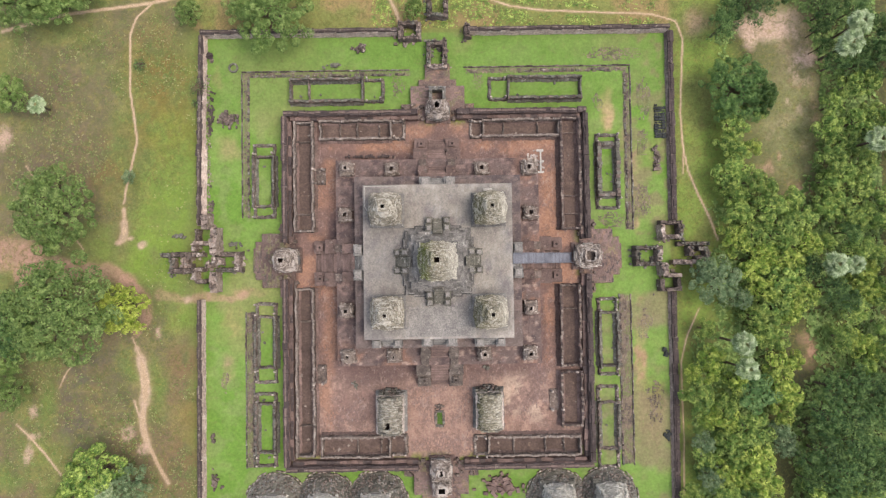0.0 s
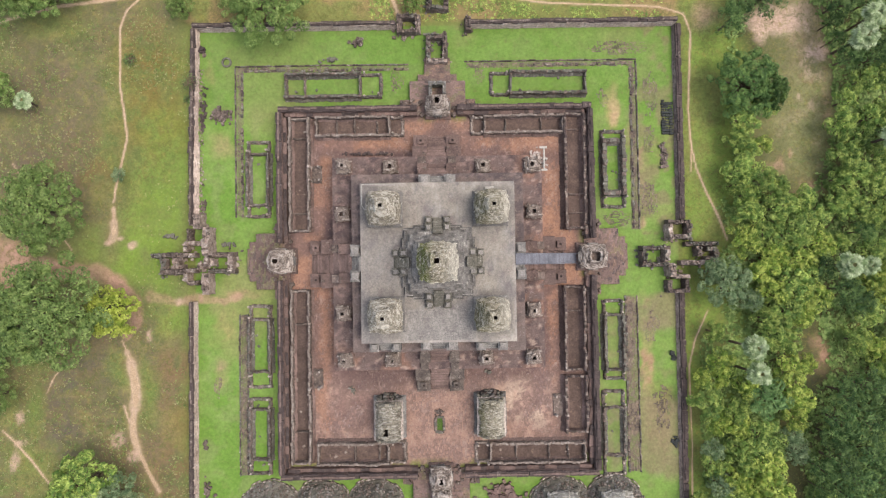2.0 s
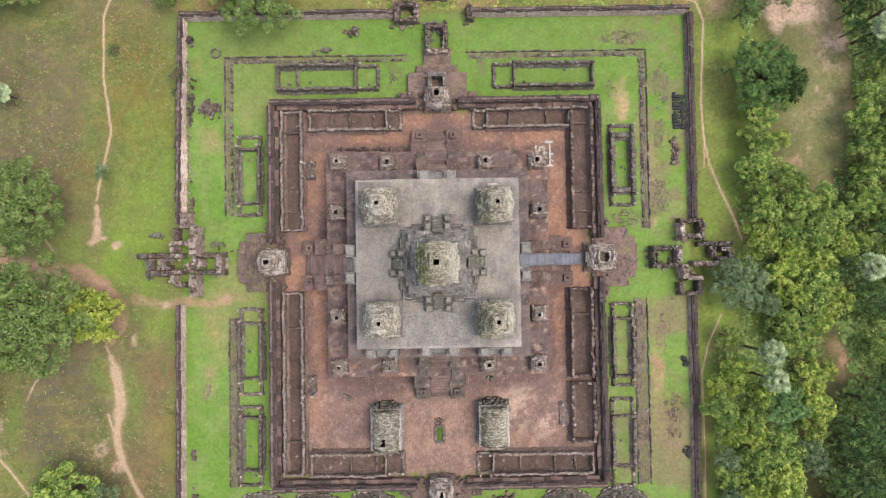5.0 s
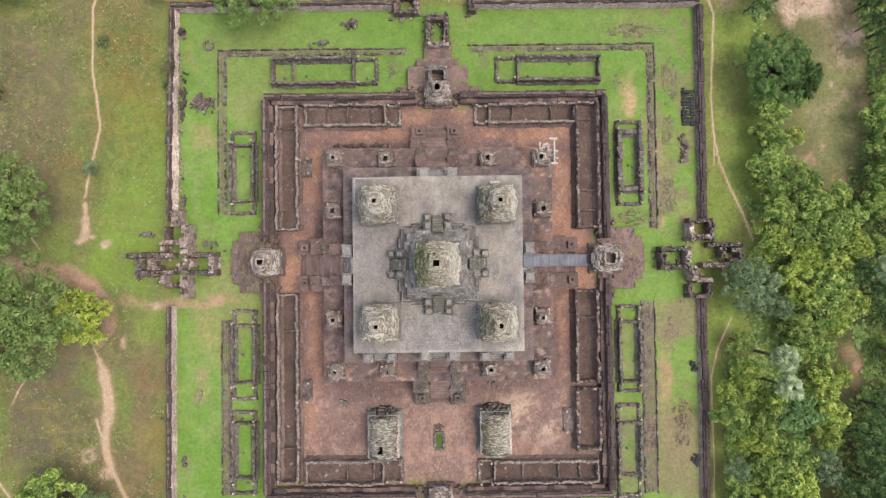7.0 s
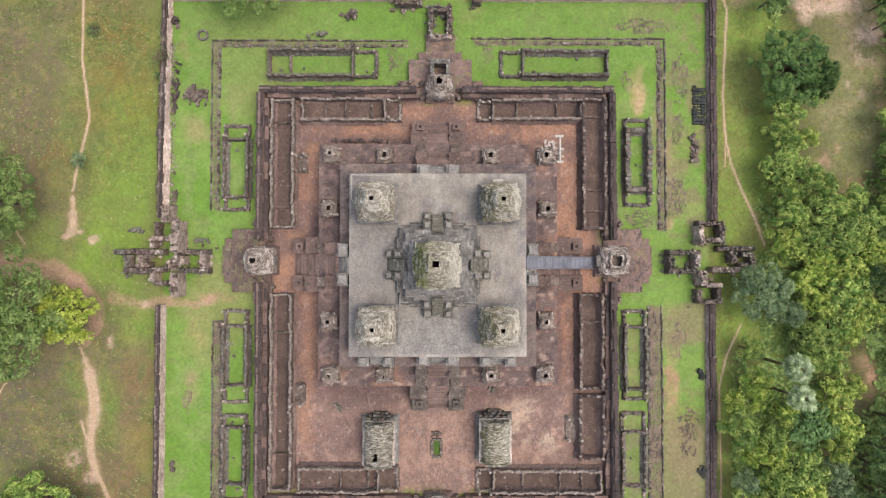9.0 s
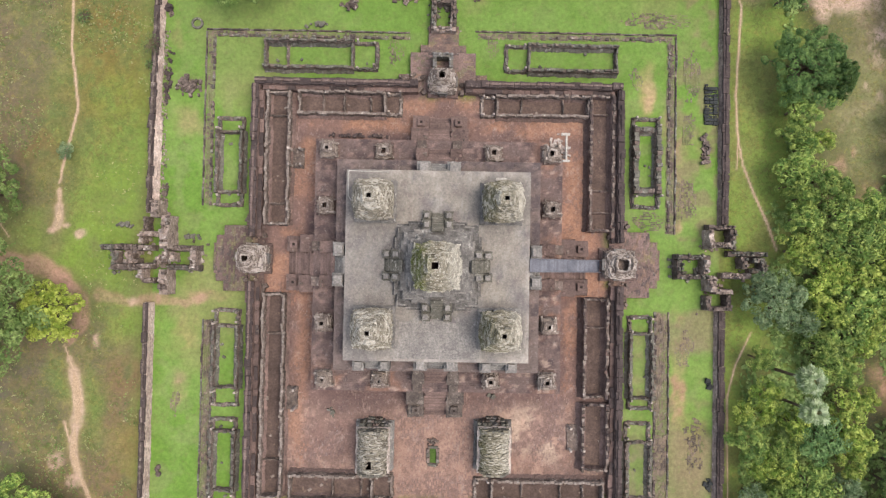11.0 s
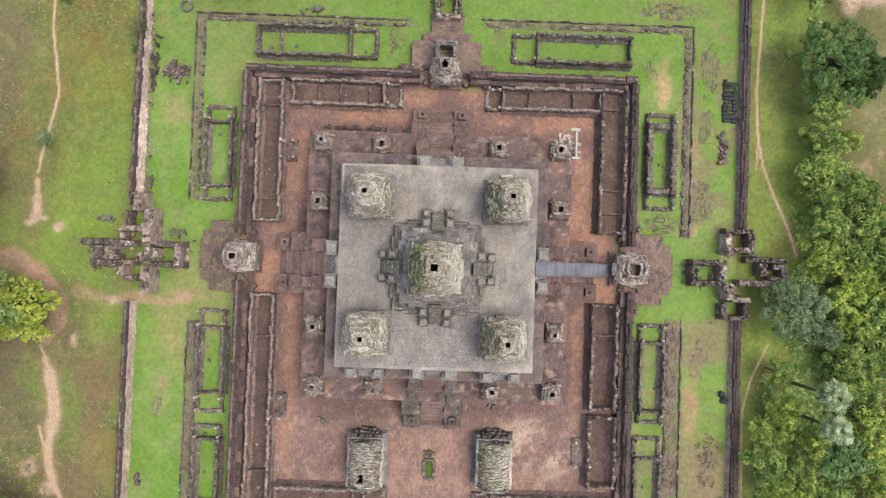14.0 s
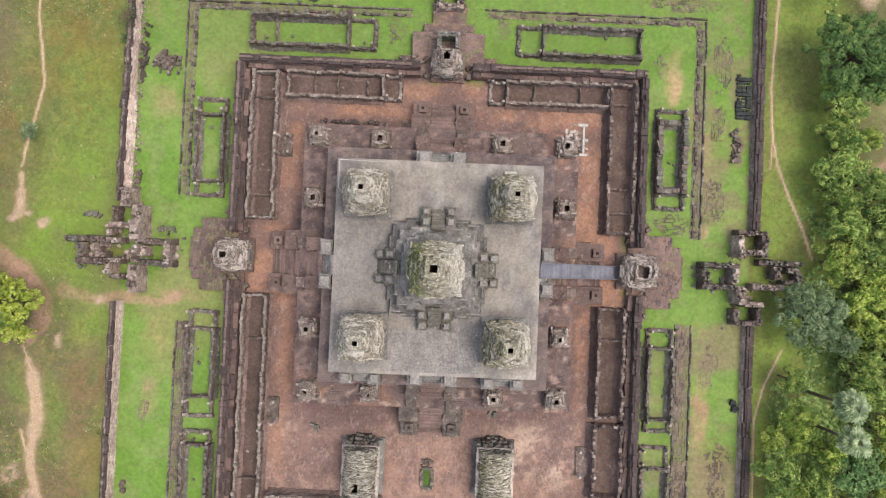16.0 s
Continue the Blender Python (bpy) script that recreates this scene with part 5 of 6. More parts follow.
# ---- long halls, now open ruins ----
def hall(rect, z0, h, label, group, porch=(0, 0), cross=(), face=RUIN, cap=WALL_PALE, th=0.56, weak=(), lost=0.05, side_porch=None, floor=None, foot=1.5, foot_stone=RUIN):
    """A roofless hall: two long walls, end and cross walls, and pillared porches at the low and high end of its length."""
    x0, x1, y0, y1 = rect
    along_x = x1 - x0 > y1 - y0
    hl = thing("ruined_hall", (x0 + x1) / 2, (y0 + y1) / 2, z0, label, "ruin", group)
    caps = cap if isinstance(cap, tuple) else (cap,)
    a0, a1, b0, b1 = (x0, x1, y0, y1) if along_x else (y0, y1, x0, x1)
    p0, p1 = a0 + porch[0], a1 - porch[1]

    def run(a, b, c, d, hh, t=th, cp=cap, fc=face, ls=lost):
        q = (a, b, c, d) if along_x else (b, a, d, c)
        wall_run(hl, *q, z0, hh, t, fc, cp, .62, .2, ls, min(.4, hh * .5), worn=1.0)
        if hh > h * .65 and t > .5:
            spread = (foot - t) * .5
            wall_run(hl, *q, z0, hh * .36 + .3, t * 1.1, foot_stone, cp, 2, 0, 1.0, .3, "wall_foot", worn=1.0, talus=(spread, spread))

    k = th / 2
    run(p0, b0 + k, p1, b0 + k, h * (0.7 if "low" in weak else 1))
    run(p0, b1 - k, p1, b1 - k, h * (0.7 if "high" in weak else 1))
    for e in (p0 + k, p1 - k):
        run(e, b0 + th, e, b1 - th, h * .8, th * .8)
    for f in cross:
        e = p0 + (p1 - p0) * f
        run(e, b0 + th, e, b1 - th, h * .45, .3, RUIN)
    for lo, hi in ((a0, p0), (p1, a1)):
        if hi - lo < 1:
            continue
        run(lo, b0 + .3, hi, b0 + .3, h * .35, .6)
        run(lo, b1 - .3, hi, b1 - .3, h * .35, .6)
        e = lo + .3 if lo == a0 else hi - .3
        run(e, b0 + .6, e, b1 - .6, h * .25, .6)
        for f in (0.16, 0.84):
            for b in (b0 + .45, b1 - .45):
                a = lo + (hi - lo) * f
                px, py = (a, b) if along_x else (b, a)
                stone("pillar", hl, PALE, px, py, z0, .44, .44, h * rng.uniform(.7, 1.35), rng.uniform(-20, 20), 6)
    if side_porch:
        qx0, qx1, qy0, qy1 = side_porch
        for px in (qx0 + .4, qx1 - .4):
            for py in (qy0 + .4, qy1 - .4):
                stone("pillar", hl, PALE, px, py, z0, .5, .5, h * rng.uniform(.9, 1.35), rng.uniform(-20, 20), 6)
        part("porch_floor", stacked(square_plan((qx1 - qx0) / 2, (qy1 - qy0) / 2, 6), [(z0 - .1, .05), (z0 + .35, .03)], (qx0 + qx1) / 2, (qy0 + qy1) / 2, 0.09), RUIN, hl, "brown and mossy stone floor")
    if floor:
        part("hall_floor", stacked(square_plan((x1 - x0) / 2 - .5, (y1 - y0) / 2 - .5, 6), [(z0 - .1, 0), (z0 + .12, 0)], (x0 + x1) / 2, (y0 + y1) / 2, 0.02), floor, hl)
    for _ in range(5):
        q = rng.uniform(.25, .55)
        stone("fallen_stone", hl, caps[0], rng.uniform(x0, x1), rng.uniform(y0, y1), z0 + .05, q * 1.4, q, q * .6, rng.uniform(0, 180), 5)
    return hl


LAWN_CAPS = (MOSSY, MOSSY, MOSSY, RUIN)
PALE_CAPS = (WALL_PALE,)
DULL_CAPS = (RUIN, WALL_TOP, RUIN, WALL_PALE)
OUT = "roofless halls on the lawn"
hall((-36.7, -13.1, 40.2, 46.3), 0, 2.0, "roofless laterite hall with grass floor and broken pillars", OUT, (0, 5.0), (.26,), cap=LAWN_CAPS, foot_stone=MOSSY)
hall((13.2, 36.7, 40.4, 46.2), 0, 2.0, "roofless mossy hall with pillared porch on the lawn", OUT, (4.8, 0), (), cap=LAWN_CAPS, foot_stone=MOSSY)
hall((-46.0, -40.5, 11.4, 30.1), 0, 2.0, "roofless narrow hall with grass floor and pale pillars", OUT, (2.8, 3.0), (), cap=LAWN_CAPS, foot_stone=MOSSY, lost=.25)
hall((-45.8, -40.4, -29.6, -9.7), 0, 1.8, "roofless narrow hall with grass floor and mossy walls", OUT, (3.6, 3.2), (), cap=LAWN_CAPS, foot_stone=MOSSY, lost=.15)
hall((-45.8, -40.6, -50.2, -31.9), 0, 1.8, "roofless narrow hall with broken pale jambs", OUT, (3.4, 2.4), (), cap=LAWN_CAPS, foot_stone=MOSSY, lost=.3)
hall((39.9, 45.7, 12.5, 31.5), 0, 2.0, "roofless mossy hall with thick dark walls", OUT, (3.0, 2.2), (), cap=LAWN_CAPS, foot_stone=MOSSY, th=1.2)
hall((39.5, 44.5, -28.9, -9.7), 0, 1.8, "roofless mossy hall with overgrown floor", OUT, (2.2, 3.4), (), cap=LAWN_CAPS, foot_stone=MOSSY)
hall((39.0, 44.3, -51.8, -31.4), 0, 1.4, "collapsed mossy hall with overgrown floor", OUT, (4.6, 4.0), (), cap=LAWN_CAPS, foot_stone=MOSSY, lost=.35)
INN = "roofless galleries in the red court"
hall((-29.1, -7.8, 30.4, 35.3), 1, 2.2, "roofless laterite gallery with earth floor", INN, (0, 3.2), (.28, .52, .82), cap=PALE_CAPS, foot_stone=LATERITE, floor=EARTH)
hall((8.3, 30.6, 30.6, 35.1), 1, 2.2, "roofless laterite gallery with pillared porch", INN, (3.0, 0), (.28, .72), cap=PALE_CAPS, foot_stone=LATERITE, floor=EARTH)
hall((-35.4, -30.4, 7.7, 35.1), 1, 2.2, "long roofless gallery with pale wall tops", INN, (0, 0), (.16, .82), side_porch=(-30.7, -27.8, 19.5, 23.6), cap=PALE_CAPS, foot_stone=LATERITE, floor=EARTH)
hall((-35.3, -30.6, -47.2, -6.1), 1, 2.2, "very long roofless gallery with pale wall tops", INN, (0, 0), (.18, .80), side_porch=(-31.2, -28.0, -29.6, -25.1), cap=PALE_CAPS, foot_stone=LATERITE, floor=EARTH)
hall((30.4, 35.6, 7.4, 35.4), 1, 2.4, "long roofless dark laterite gallery", INN, (0, 0), (.14, .30, .86), th=.62, foot=1.9, face=LATERITE, cap=DULL_CAPS, foot_stone=LATERITE, floor=EARTH)
hall((29.6, 34.8, -26.3, -6.0), 1, 2.4, "roofless dark laterite gallery with fallen blocks", INN, (0, 0), (.7,), th=.62, foot=1.9, face=LATERITE, cap=DULL_CAPS, foot_stone=LATERITE, floor=EARTH)
hall((29.5, 35.0, -40.8, -27.3), 1, 2.4, "short roofless laterite gallery with a side porch", INN, (0, 0), (), th=.62, foot=1.8, face=LATERITE, cap=DULL_CAPS, foot_stone=LATERITE, side_porch=(27.0, 30.0, -37.1, -31.9), floor=EARTH)
hall((-29.3, -8.2, -47.6, -42.3), 1, 2.2, "roofless laterite gallery near the inner wall", INN, (0, 4.0), (.52, .86), cap=PALE_CAPS, foot_stone=LATERITE, floor=EARTH)
hall((8.0, 34.3, -47.8, -42.8), 1, 2.2, "roofless laterite gallery with a dark end room", INN, (3.4, 0), (.28, .62, .82), cap=PALE_CAPS, foot_stone=LATERITE, floor=EARTH)

# low kerbs on the lawn: a thin outer edge, a worn band of slabs and a broader inner row
def strip_colour(x, y):
    n2, n3 = fbm(x, y, 2.2, 251), fbm(x, y, .9, 261, 3)
    col = np.tile(np.array(lin(134, 118, 106)[:3]), (len(x), 1))
    col = blend(col, (104, 92, 84), step_up(n2, 0.45, 0.62))
    col = blend(col, (176, 152, 130), step_up(n3, 0.55, 0.7) * 0.6)
    return blend(col, (122, 138, 74), step_up(1 - n2, 0.52, 0.62) * 0.6)


for label, edges, rows, bands in [
    ("low double laterite kerb with worn slabs on the lawn", [(-49.0, 48.5, -6.6, 48.5), (-48.9, 48.1, -48.9, 11.6)], [(-47.4, 47.3, -6.6, 47.3), (-47.3, 46.7, -47.3, 11.6)], [(-48.0, -6.6, 47.0, 48.2, .35), (-48.5, -47.0, 11.6, 47, .5)]),
    ("low laterite kerb strip beside the halls", [(-48.2, -11.9, -48.2, -50.6)], [(-46.3, -11.9, -46.3, -50.6)], [(-47.9, -46.0, -50.4, -12, .2)]),
    ("low dark laterite kerb on the lawn", [(7.0, 49.0, 49.2, 49.0), (49.1, 48.6, 49.1, 7.3)], [(22, 47.9, 48.0, 47.9), (47.7, 47.3, 47.7, 7.3)], [(7.6, 48.4, 47.4, 48.7, .35), (47.2, 48.8, 7.3, 47.5, .35)]),
    ("low broken laterite kerb strip", [(48.0, -8.8, 48.0, -51.2)], [(45.2, -8.8, 45.2, -51.2)], [(45.0, 47.8, -51, -9, .3)])]:
    kb = thing("low_kerb", *edges[0][:2], 0, label, "kerb", "low kerbs on the lawn")
    for q in edges:
        wall_run(kb, *q, -.1, .42, .3, RUIN, (RUIN, MOSSY, WALL_TOP), 1.2, .10, .16, .3, "kerb_edge", worn=.4)
    for q in rows:
        wall_run(kb, *q, -.15, .42, .55, MOSSY, (RUIN, MOSSY, WALL_TOP), .6, .14, .34, .34, "kerb", worn=.8)
    for x0, x1, y0, y1, gone in bands:
        slab_field("worn_paving", kb, x0, x1, y0, y1, .06, .4, .55, strip_colour, SLABS_RED, None, gone, .06, .06, y1 - y0 > x1 - x0)


def lawn_tiles(x, y, rx, ry, label, gone=.35):
    pv = thing("paved_patch", x, y, 0, label, "paving", "worn paving left in the lawn")
    slab_field("worn_tile", pv, x - rx, x + rx, y - ry, y + ry, .02, .36, .5, strip_colour, SLABS_RED,
               lambda a, b: ((a - x) / rx) ** 2 + ((b - y) / ry) ** 2 + (fbm(a, b, 1.8, 271) - .5) * 2.6 < .75, gone, .04, .10, ry > rx)


for q in [(-9.5, 44.6, 2.0, 3.2), (10.5, 45.8, 1.6, 2.4), (43.6, 9.8, 3.4, 2.2), (52.5, 40, 1.8, 6), (52.0, 30, 1.8, 4), (51.2, 14.5, 2.6, 5.0), (45, 52.2, 8, 2.0), (40.8, 39.5, 1.6, 2.6), (51.5, -16, 2.2, 4), (53.5, -36, 2.4, 6), (-53.5, -30, 1.0, 4)]:
    lawn_tiles(*q, "worn laterite tiles sunk in the lawn", .35)


# ---- gate buildings of the inner wall ----
def gate_colour(x, y):
    n2, n3 = fbm(x, y, 2.6, 231), fbm(x, y, 1.0, 241, 3)
    col = np.tile(np.array(lin(126, 109, 101)[:3]), (len(x), 1))
    col = blend(col, (98, 86, 83), step_up(n2, 0.45, 0.62))
    col = blend(col, (172, 138, 116), step_up(n3, 0.50, 0.66) * 0.6)
    col = blend(col, (120, 124, 82), step_up(-x, 36, 40) * step_up(n3, 0.36, 0.56) * 0.55)
    return blend(col, (124, 126, 84), step_up(1 - n2, 0.56, 0.66) * 0.5)


def gate(x, y, turn, label, hx, hy, h, material, hole, at, seed, walk_end=12.5, depth=2.6, inside=None):
    """Cross-shaped laterite terrace with a brick gate hall, built for the north side and turned about its own foot."""
    base = thing("gate_terrace", x, y, 0, "brown laterite gate terrace with stepped corners", "terrace", "gate terraces")
    m = Matrix.Translation((x, y, 0)) @ Matrix.Rotation(radians(turn), 4, "Z")
    for nm, x0, x1, y0, y1, z in [("terrace_body", -6.6, 6.6, -1.5, 6.6, 1.4), ("terrace_wing", -9.0, 9.0, -1.0, 2.2, 1.1), ("terrace_step", -4.6, 4.6, 6.6, 8.4, 1.0), ("terrace_step", -3.0, 3.0, 8.4, walk_end, .7)]:
        bm = stacked([(a * (x1 - x0) / 2, b * (y1 - y0) / 2) for a, b in square_plan(1, 1, 9)], [(-.1, .15), (z * .3, .12), (z * .4, 0), (z * .8, 0), (z * .85, .1), (z, .08)], (x0 + x1) / 2, (y0 + y1) / 2, 0.08)
        bm.transform(m)
        part(nm, bm, LATERITE, base)
        p, q = m @ Vector((x0, y0, 0)), m @ Vector((x1, y1, 0))
        slab_field("terrace_paving", base, min(p.x, q.x) - .1, max(p.x, q.x) + .1, min(p.y, q.y) - .1, max(p.y, q.y) + .1, z + .05, .5, .8, gate_colour, SLABS_RED, None, .42, .06, .05, turn % 180 != 0)
    for k in range(26):
        q = rng.uniform(.5, 1.1)
        p = m @ Vector((rng.choice((-1, 1)) * rng.uniform(3.6, 8.8), rng.uniform(-2.0, 2.4), 1.0))
        stone("fallen_stone", base, RUIN, p.x, p.y, rng.uniform(1.0, 1.3), q, q * .8, rng.uniform(.4, 1.0), rng.uniform(0, 180), 8)
    a, b = (hx, hy) if turn % 180 == 0 else (hy, hx)
    ax, ay = (Matrix.Rotation(radians(turn), 2) @ Vector(at))
    hs = hole if turn % 180 == 0 else hole[::-1]
    return tower("gate_hall", label, "gate building", x, y, 1.3, a, b, h, material, hs, (ax, ay), .26, .36, .5, seed, "gate halls of the inner wall", .4, .5, 14, True, 0.22, LATERITE, depth, inside)


north_hall = gate(0.4, 37.2, 0, "ruined brick gate hall with broken roof and dark openings", 2.7, 2.3, 5.2, BRICK_DARK, (.55, .75), (-.3, .9), 71)
for q in [(-1.3, 43.0, -1.3, 39.7), (2.0, 43.0, 2.0, 39.7), (-0.9, 42.6, 1.6, 42.6)]:
    wall_run(north_hall, *q, 1.3, 3.0, .8, MOSSY, GREYSTONE, .5, .25, .05, .4, "porch_wall")
gate(-37.0, 0.8, 90, "ruined pale brick gate hall with a dark roof opening", 2.7, 2.9, 5.2, BRICK_DARK, (.5, .8), (0, 1.2), 72, 9.0)
gate(36.7, 0.8, 270, "ruined brick gate hall, roof open to a brown floor", 2.9, 3.2, 3.9, BRICK_DARK, (1.35, 1.4), (0, .5), 73, 9.0, 1.8, PINKISH)
gate(-0.1, -50.5, 180, "ruined brick gate hall with a dark roof opening", 2.5, 2.5, 5.0, BRICK_DARK, (.85, .7), (0, 0), 74)
tower("gate_hall", "outer brick room of a gate hall with a dark opening", "gate building", -0.0, -54.6, 1.3, 2.2, 1.9, 4.6, BRICK_DARK, (.8, .6), (0, 0), .5, .6, .6, 75, "gate halls of the inner wall", .4, .5, 14, False, 0.22, LATERITE)


# ---- outer gate ruins ----
def gate_ruin(label, boxes, h=2.8, caps=(), group="outer gate ruins"):
    """Wall stubs by their top outline (west, south, east, north), each with its height and stone."""
    boxes = [tuple(b) if len(b) > 4 else tuple(b) + (h, caps[i % len(caps)]) for i, b in enumerate(boxes)]
    g = thing("gate_ruin", sum(b[0] for b in boxes) / len(boxes), sum(b[1] for b in boxes) / len(boxes), 0, label, "ruin", group)
    for x0, y0, x1, y1, hh, cap in boxes:
        if x1 - x0 > y1 - y0:
            ends, th = (x0, (y0 + y1) / 2, x1, (y0 + y1) / 2), y1 - y0
        else:
            ends, th = ((x0 + x1) / 2, y0, (x0 + x1) / 2, y1), x1 - x0
        wall_run(g, *ends, -.1, hh, min(1.7, max(.55, th)), PINKISH if cap in (PALE, PINKISH) else RUIN, (cap, cap, cap, RUIN), .5, .5, .12, .5, worn=1.0)
    for k in range(30):
        q = rng.uniform(.3, .75)
        b = boxes[rng.randrange(len(boxes))]
        stone("fallen_stone", g, b[5], rng.uniform(b[0] - 1.0, b[2] + 1.0), rng.uniform(b[1] - 1.0, b[3] + 1.0), -.05, q * 1.3, q, q * .6, rng.uniform(0, 180), 7)
    return g


gate_ruin("cross-shaped roofless gate ruin of pale and dark sandstone", [(-58.0, 8.8, -56.3, 12.2, 4.0, PINKISH), (-55.7, 2.5, -53.9, 9.1, 4.6, PALE), (-60.0, 6.0, -59.2, 8.9, 3.2, RUIN), (-60.2, 4.9, -56.1, 5.8, 3.4, PINKISH),
    (-60.8, 3.4, -59.9, 5.1, 3.0, PALE), (-68.5, 2.1, -63.7, 3.1, 2.6, MOSSY), (-63.3, 2.1, -60.2, 3.2, 3.4, RUIN), (-60.2, 2.1, -57.8, 3.0, 3.8, PALE),
    (-66.6, -2.0, -63.6, -0.9, 2.6, MOSSY), (-63.2, -1.9, -60.0, -0.8, 3.4, RUIN), (-60.0, -1.5, -57.8, -0.7, 3.8, PALE), (-63.2, -0.7, -61.8, 2.0, 3.4, PINKISH),
    (-61.9, 1.3, -60.7, 1.9, 3.4, PALE), (-62.0, -0.6, -60.7, 0.2, 3.2, PINKISH), (-66.4, -0.9, -65.1, 1.9, 2.4, MOSSY), (-60.6, -3.6, -59.5, -1.7, 3.2, PALE),
    (-59.8, -4.5, -57.4, -3.6, 2.8, RUIN), (-56.2, -6.8, -54.0, -1.8, 4.0, PINKISH)])
gate_ruin("roofless inner porch of a gate ruin with pale jambs", [(-55.0, 2.1, -48.5, 3.1, 3.0, RUIN), (-54.8, -1.8, -48.4, -0.9, 3.0, MOSSY), (-55.5, -0.2, -54.5, 1.9, 3.8, PALE), (-54.2, -0.1, -53.4, 1.7, 3.2, PALE),
    (-50.3, -1.4, -49.0, 2.8, 3.2, PALE), (-57.2, -0.8, -55.9, 0.7, 3.4, PINKISH)])
gate_ruin("roofless gate ruin of grey and pink sandstone under trees", [(55.2, 8.4, 60.4, 9.2, 3.2, RUIN), (55.0, 4.3, 56.1, 8.3, 3.4, PINKISH), (59.6, 4.4, 60.7, 8.4, 3.0, MOSSY), (56.1, 4.8, 59.5, 5.7, 3.4, PINKISH),
    (54.7, -4.3, 56.8, -1.1, 3.6, PINKISH), (56.5, -4.8, 59.8, -3.9, 3.6, PINKISH), (54.8, -8.2, 55.9, -5.2, 3.2, RUIN), (58.9, -8.1, 60.0, -4.9, 3.0, RUIN),
    (55.2, -8.2, 59.9, -7.5, 3.0, RUIN), (59.4, 3.0, 66.8, 3.9, 2.8, MOSSY), (64.3, 1.7, 67.1, 2.7, 2.6, MOSSY), (62.0, 0.4, 63.1, 2.8, 3.0, MOSSY),
    (66.2, -0.3, 67.3, 1.7, 2.4, MOSSY), (58.0, -1.6, 63.7, -0.6, 3.4, PINKISH), (63.8, -0.4, 66.7, 0.4, 2.4, MOSSY)])
gate_ruin("dark roofless porch on the lawn before a gate", [(48.6, 2.2, 55.5, 3.0, 3.0, MOSSY), (48.7, -1.8, 55.5, -0.9, 3.0, MOSSY), (48.8, -0.9, 49.8, 2.0, 3.0, MOSSY), (54.1, -0.7, 55.4, 2.2, 3.2, PALE)])
gate_ruin("dark roofless porch of grey stone beside a gate", [(-2.2, 49.1, -1.2, 55.3), (1.8, 49.1, 2.9, 55.3), (-1.2, 54.2, 1.8, 55.3), (-2.2, 48.2, 2.9, 49.1, 2.6, PALE)], 2.8, (MOSSY, RUIN))
gate_ruin("small roofless gate room with pink stone walls", [(-9.2, 55.7, -8.0, 60.1), (-4.7, 55.7, -3.6, 60.1), (-8.0, 59.2, -4.7, 60.1), (-8.0, 55.6, -4.7, 56.5)], 2.8, (RUIN, PINKISH, MOSSY))
gate_ruin("outer gate room of grey stone at the wall", [(-1.9, 61.2, -0.9, 66.0), (2.3, 61.2, 3.3, 66.0), (-0.9, 61.2, 2.3, 62.1), (7.4, 56.0, 8.7, 59.5)], 2.8, (MOSSY, RUIN))


# ---- cistern, timber stairs, rubble and small things ----
pit = thing("stone_basin", -.3, -38.4, 1.0, "small stone basin with grassy bottom in the court", "basin")
for x0, y0, x1, y1 in [(-1.3, -37.0, .8, -37.0), (-1.3, -40.5, .8, -40.5), (-1.2, -37.2, -1.2, -40.3), (.7, -37.2, .7, -40.3)]:
    wall_run(pit, x0, y0, x1, y1, .9, .5, .55, RUIN, (MOSSY, RUIN), .8, .08, 0, .25, "rim", worn=.5)
gm = bmesh.new()
add_box(gm, -1.1, .6, -40.4, -37.1, .92, 1.06, .01)
GRASSY = stone_material("basin_grass", (78, 102, 46), (100, 128, 56), (130, 150, 78), 0.6, 4.0, 0.6)
part("grass_bottom", gm, GRASSY, pit, "bright green grass")

steps = thing("timber_stairs", 24.5, 0.4, 1.0, "long grey weathered timber staircase over the stone stair", "stairs")
A, B = (33.2, 1.25), (17.0, 13.25)
count = 54
for i in range(count):
    f = (i + .5) / count
    stone("tread", steps, PLANK, A[0] + (B[0] - A[0]) * f, .42, A[1] + (B[1] - A[1]) * f, .31, 2.15, .06, rng.uniform(-.4, .4))
for yy in (-.72, .42, 1.56):
    bm = bmesh.new()
    vs = [bm.verts.new((px, yy + s, pz + d)) for s in (-.06, .06) for (px, pz) in (A, B) for d in (-.32, .03)]
    for q in [(0, 1, 3, 2), (4, 6, 7, 5), (0, 4, 5, 1), (2, 3, 7, 6), (0, 2, 6, 4), (1, 5, 7, 3)]:
        bm.faces.new([vs[i] for i in q])
    part("stringer", bm, PLANK, steps)
for yy in (-.78, 1.62):
    for i in range(9):
        f = i / 8
        px, pz = A[0] + (B[0] - A[0]) * f, A[1] + (B[1] - A[1]) * f
        stone("rail_post", steps, PLANK, px, yy, pz - (.5 if 0 < i < 8 else .1), .1, .1, 1.5 if 0 < i < 8 else 1.1)
    bm = bmesh.new()
    vs = [bm.verts.new((px, yy + s, pz + d)) for s in (-.05, .05) for (px, pz) in (A, B) for d in (.92, 1.0)]
    for q in [(0, 1, 3, 2), (4, 6, 7, 5), (0, 4, 5, 1), (2, 3, 7, 6), (0, 2, 6, 4), (1, 5, 7, 3)]:
        bm.faces.new([vs[i] for i in q])
    part("handrail", bm, PLANK, steps)
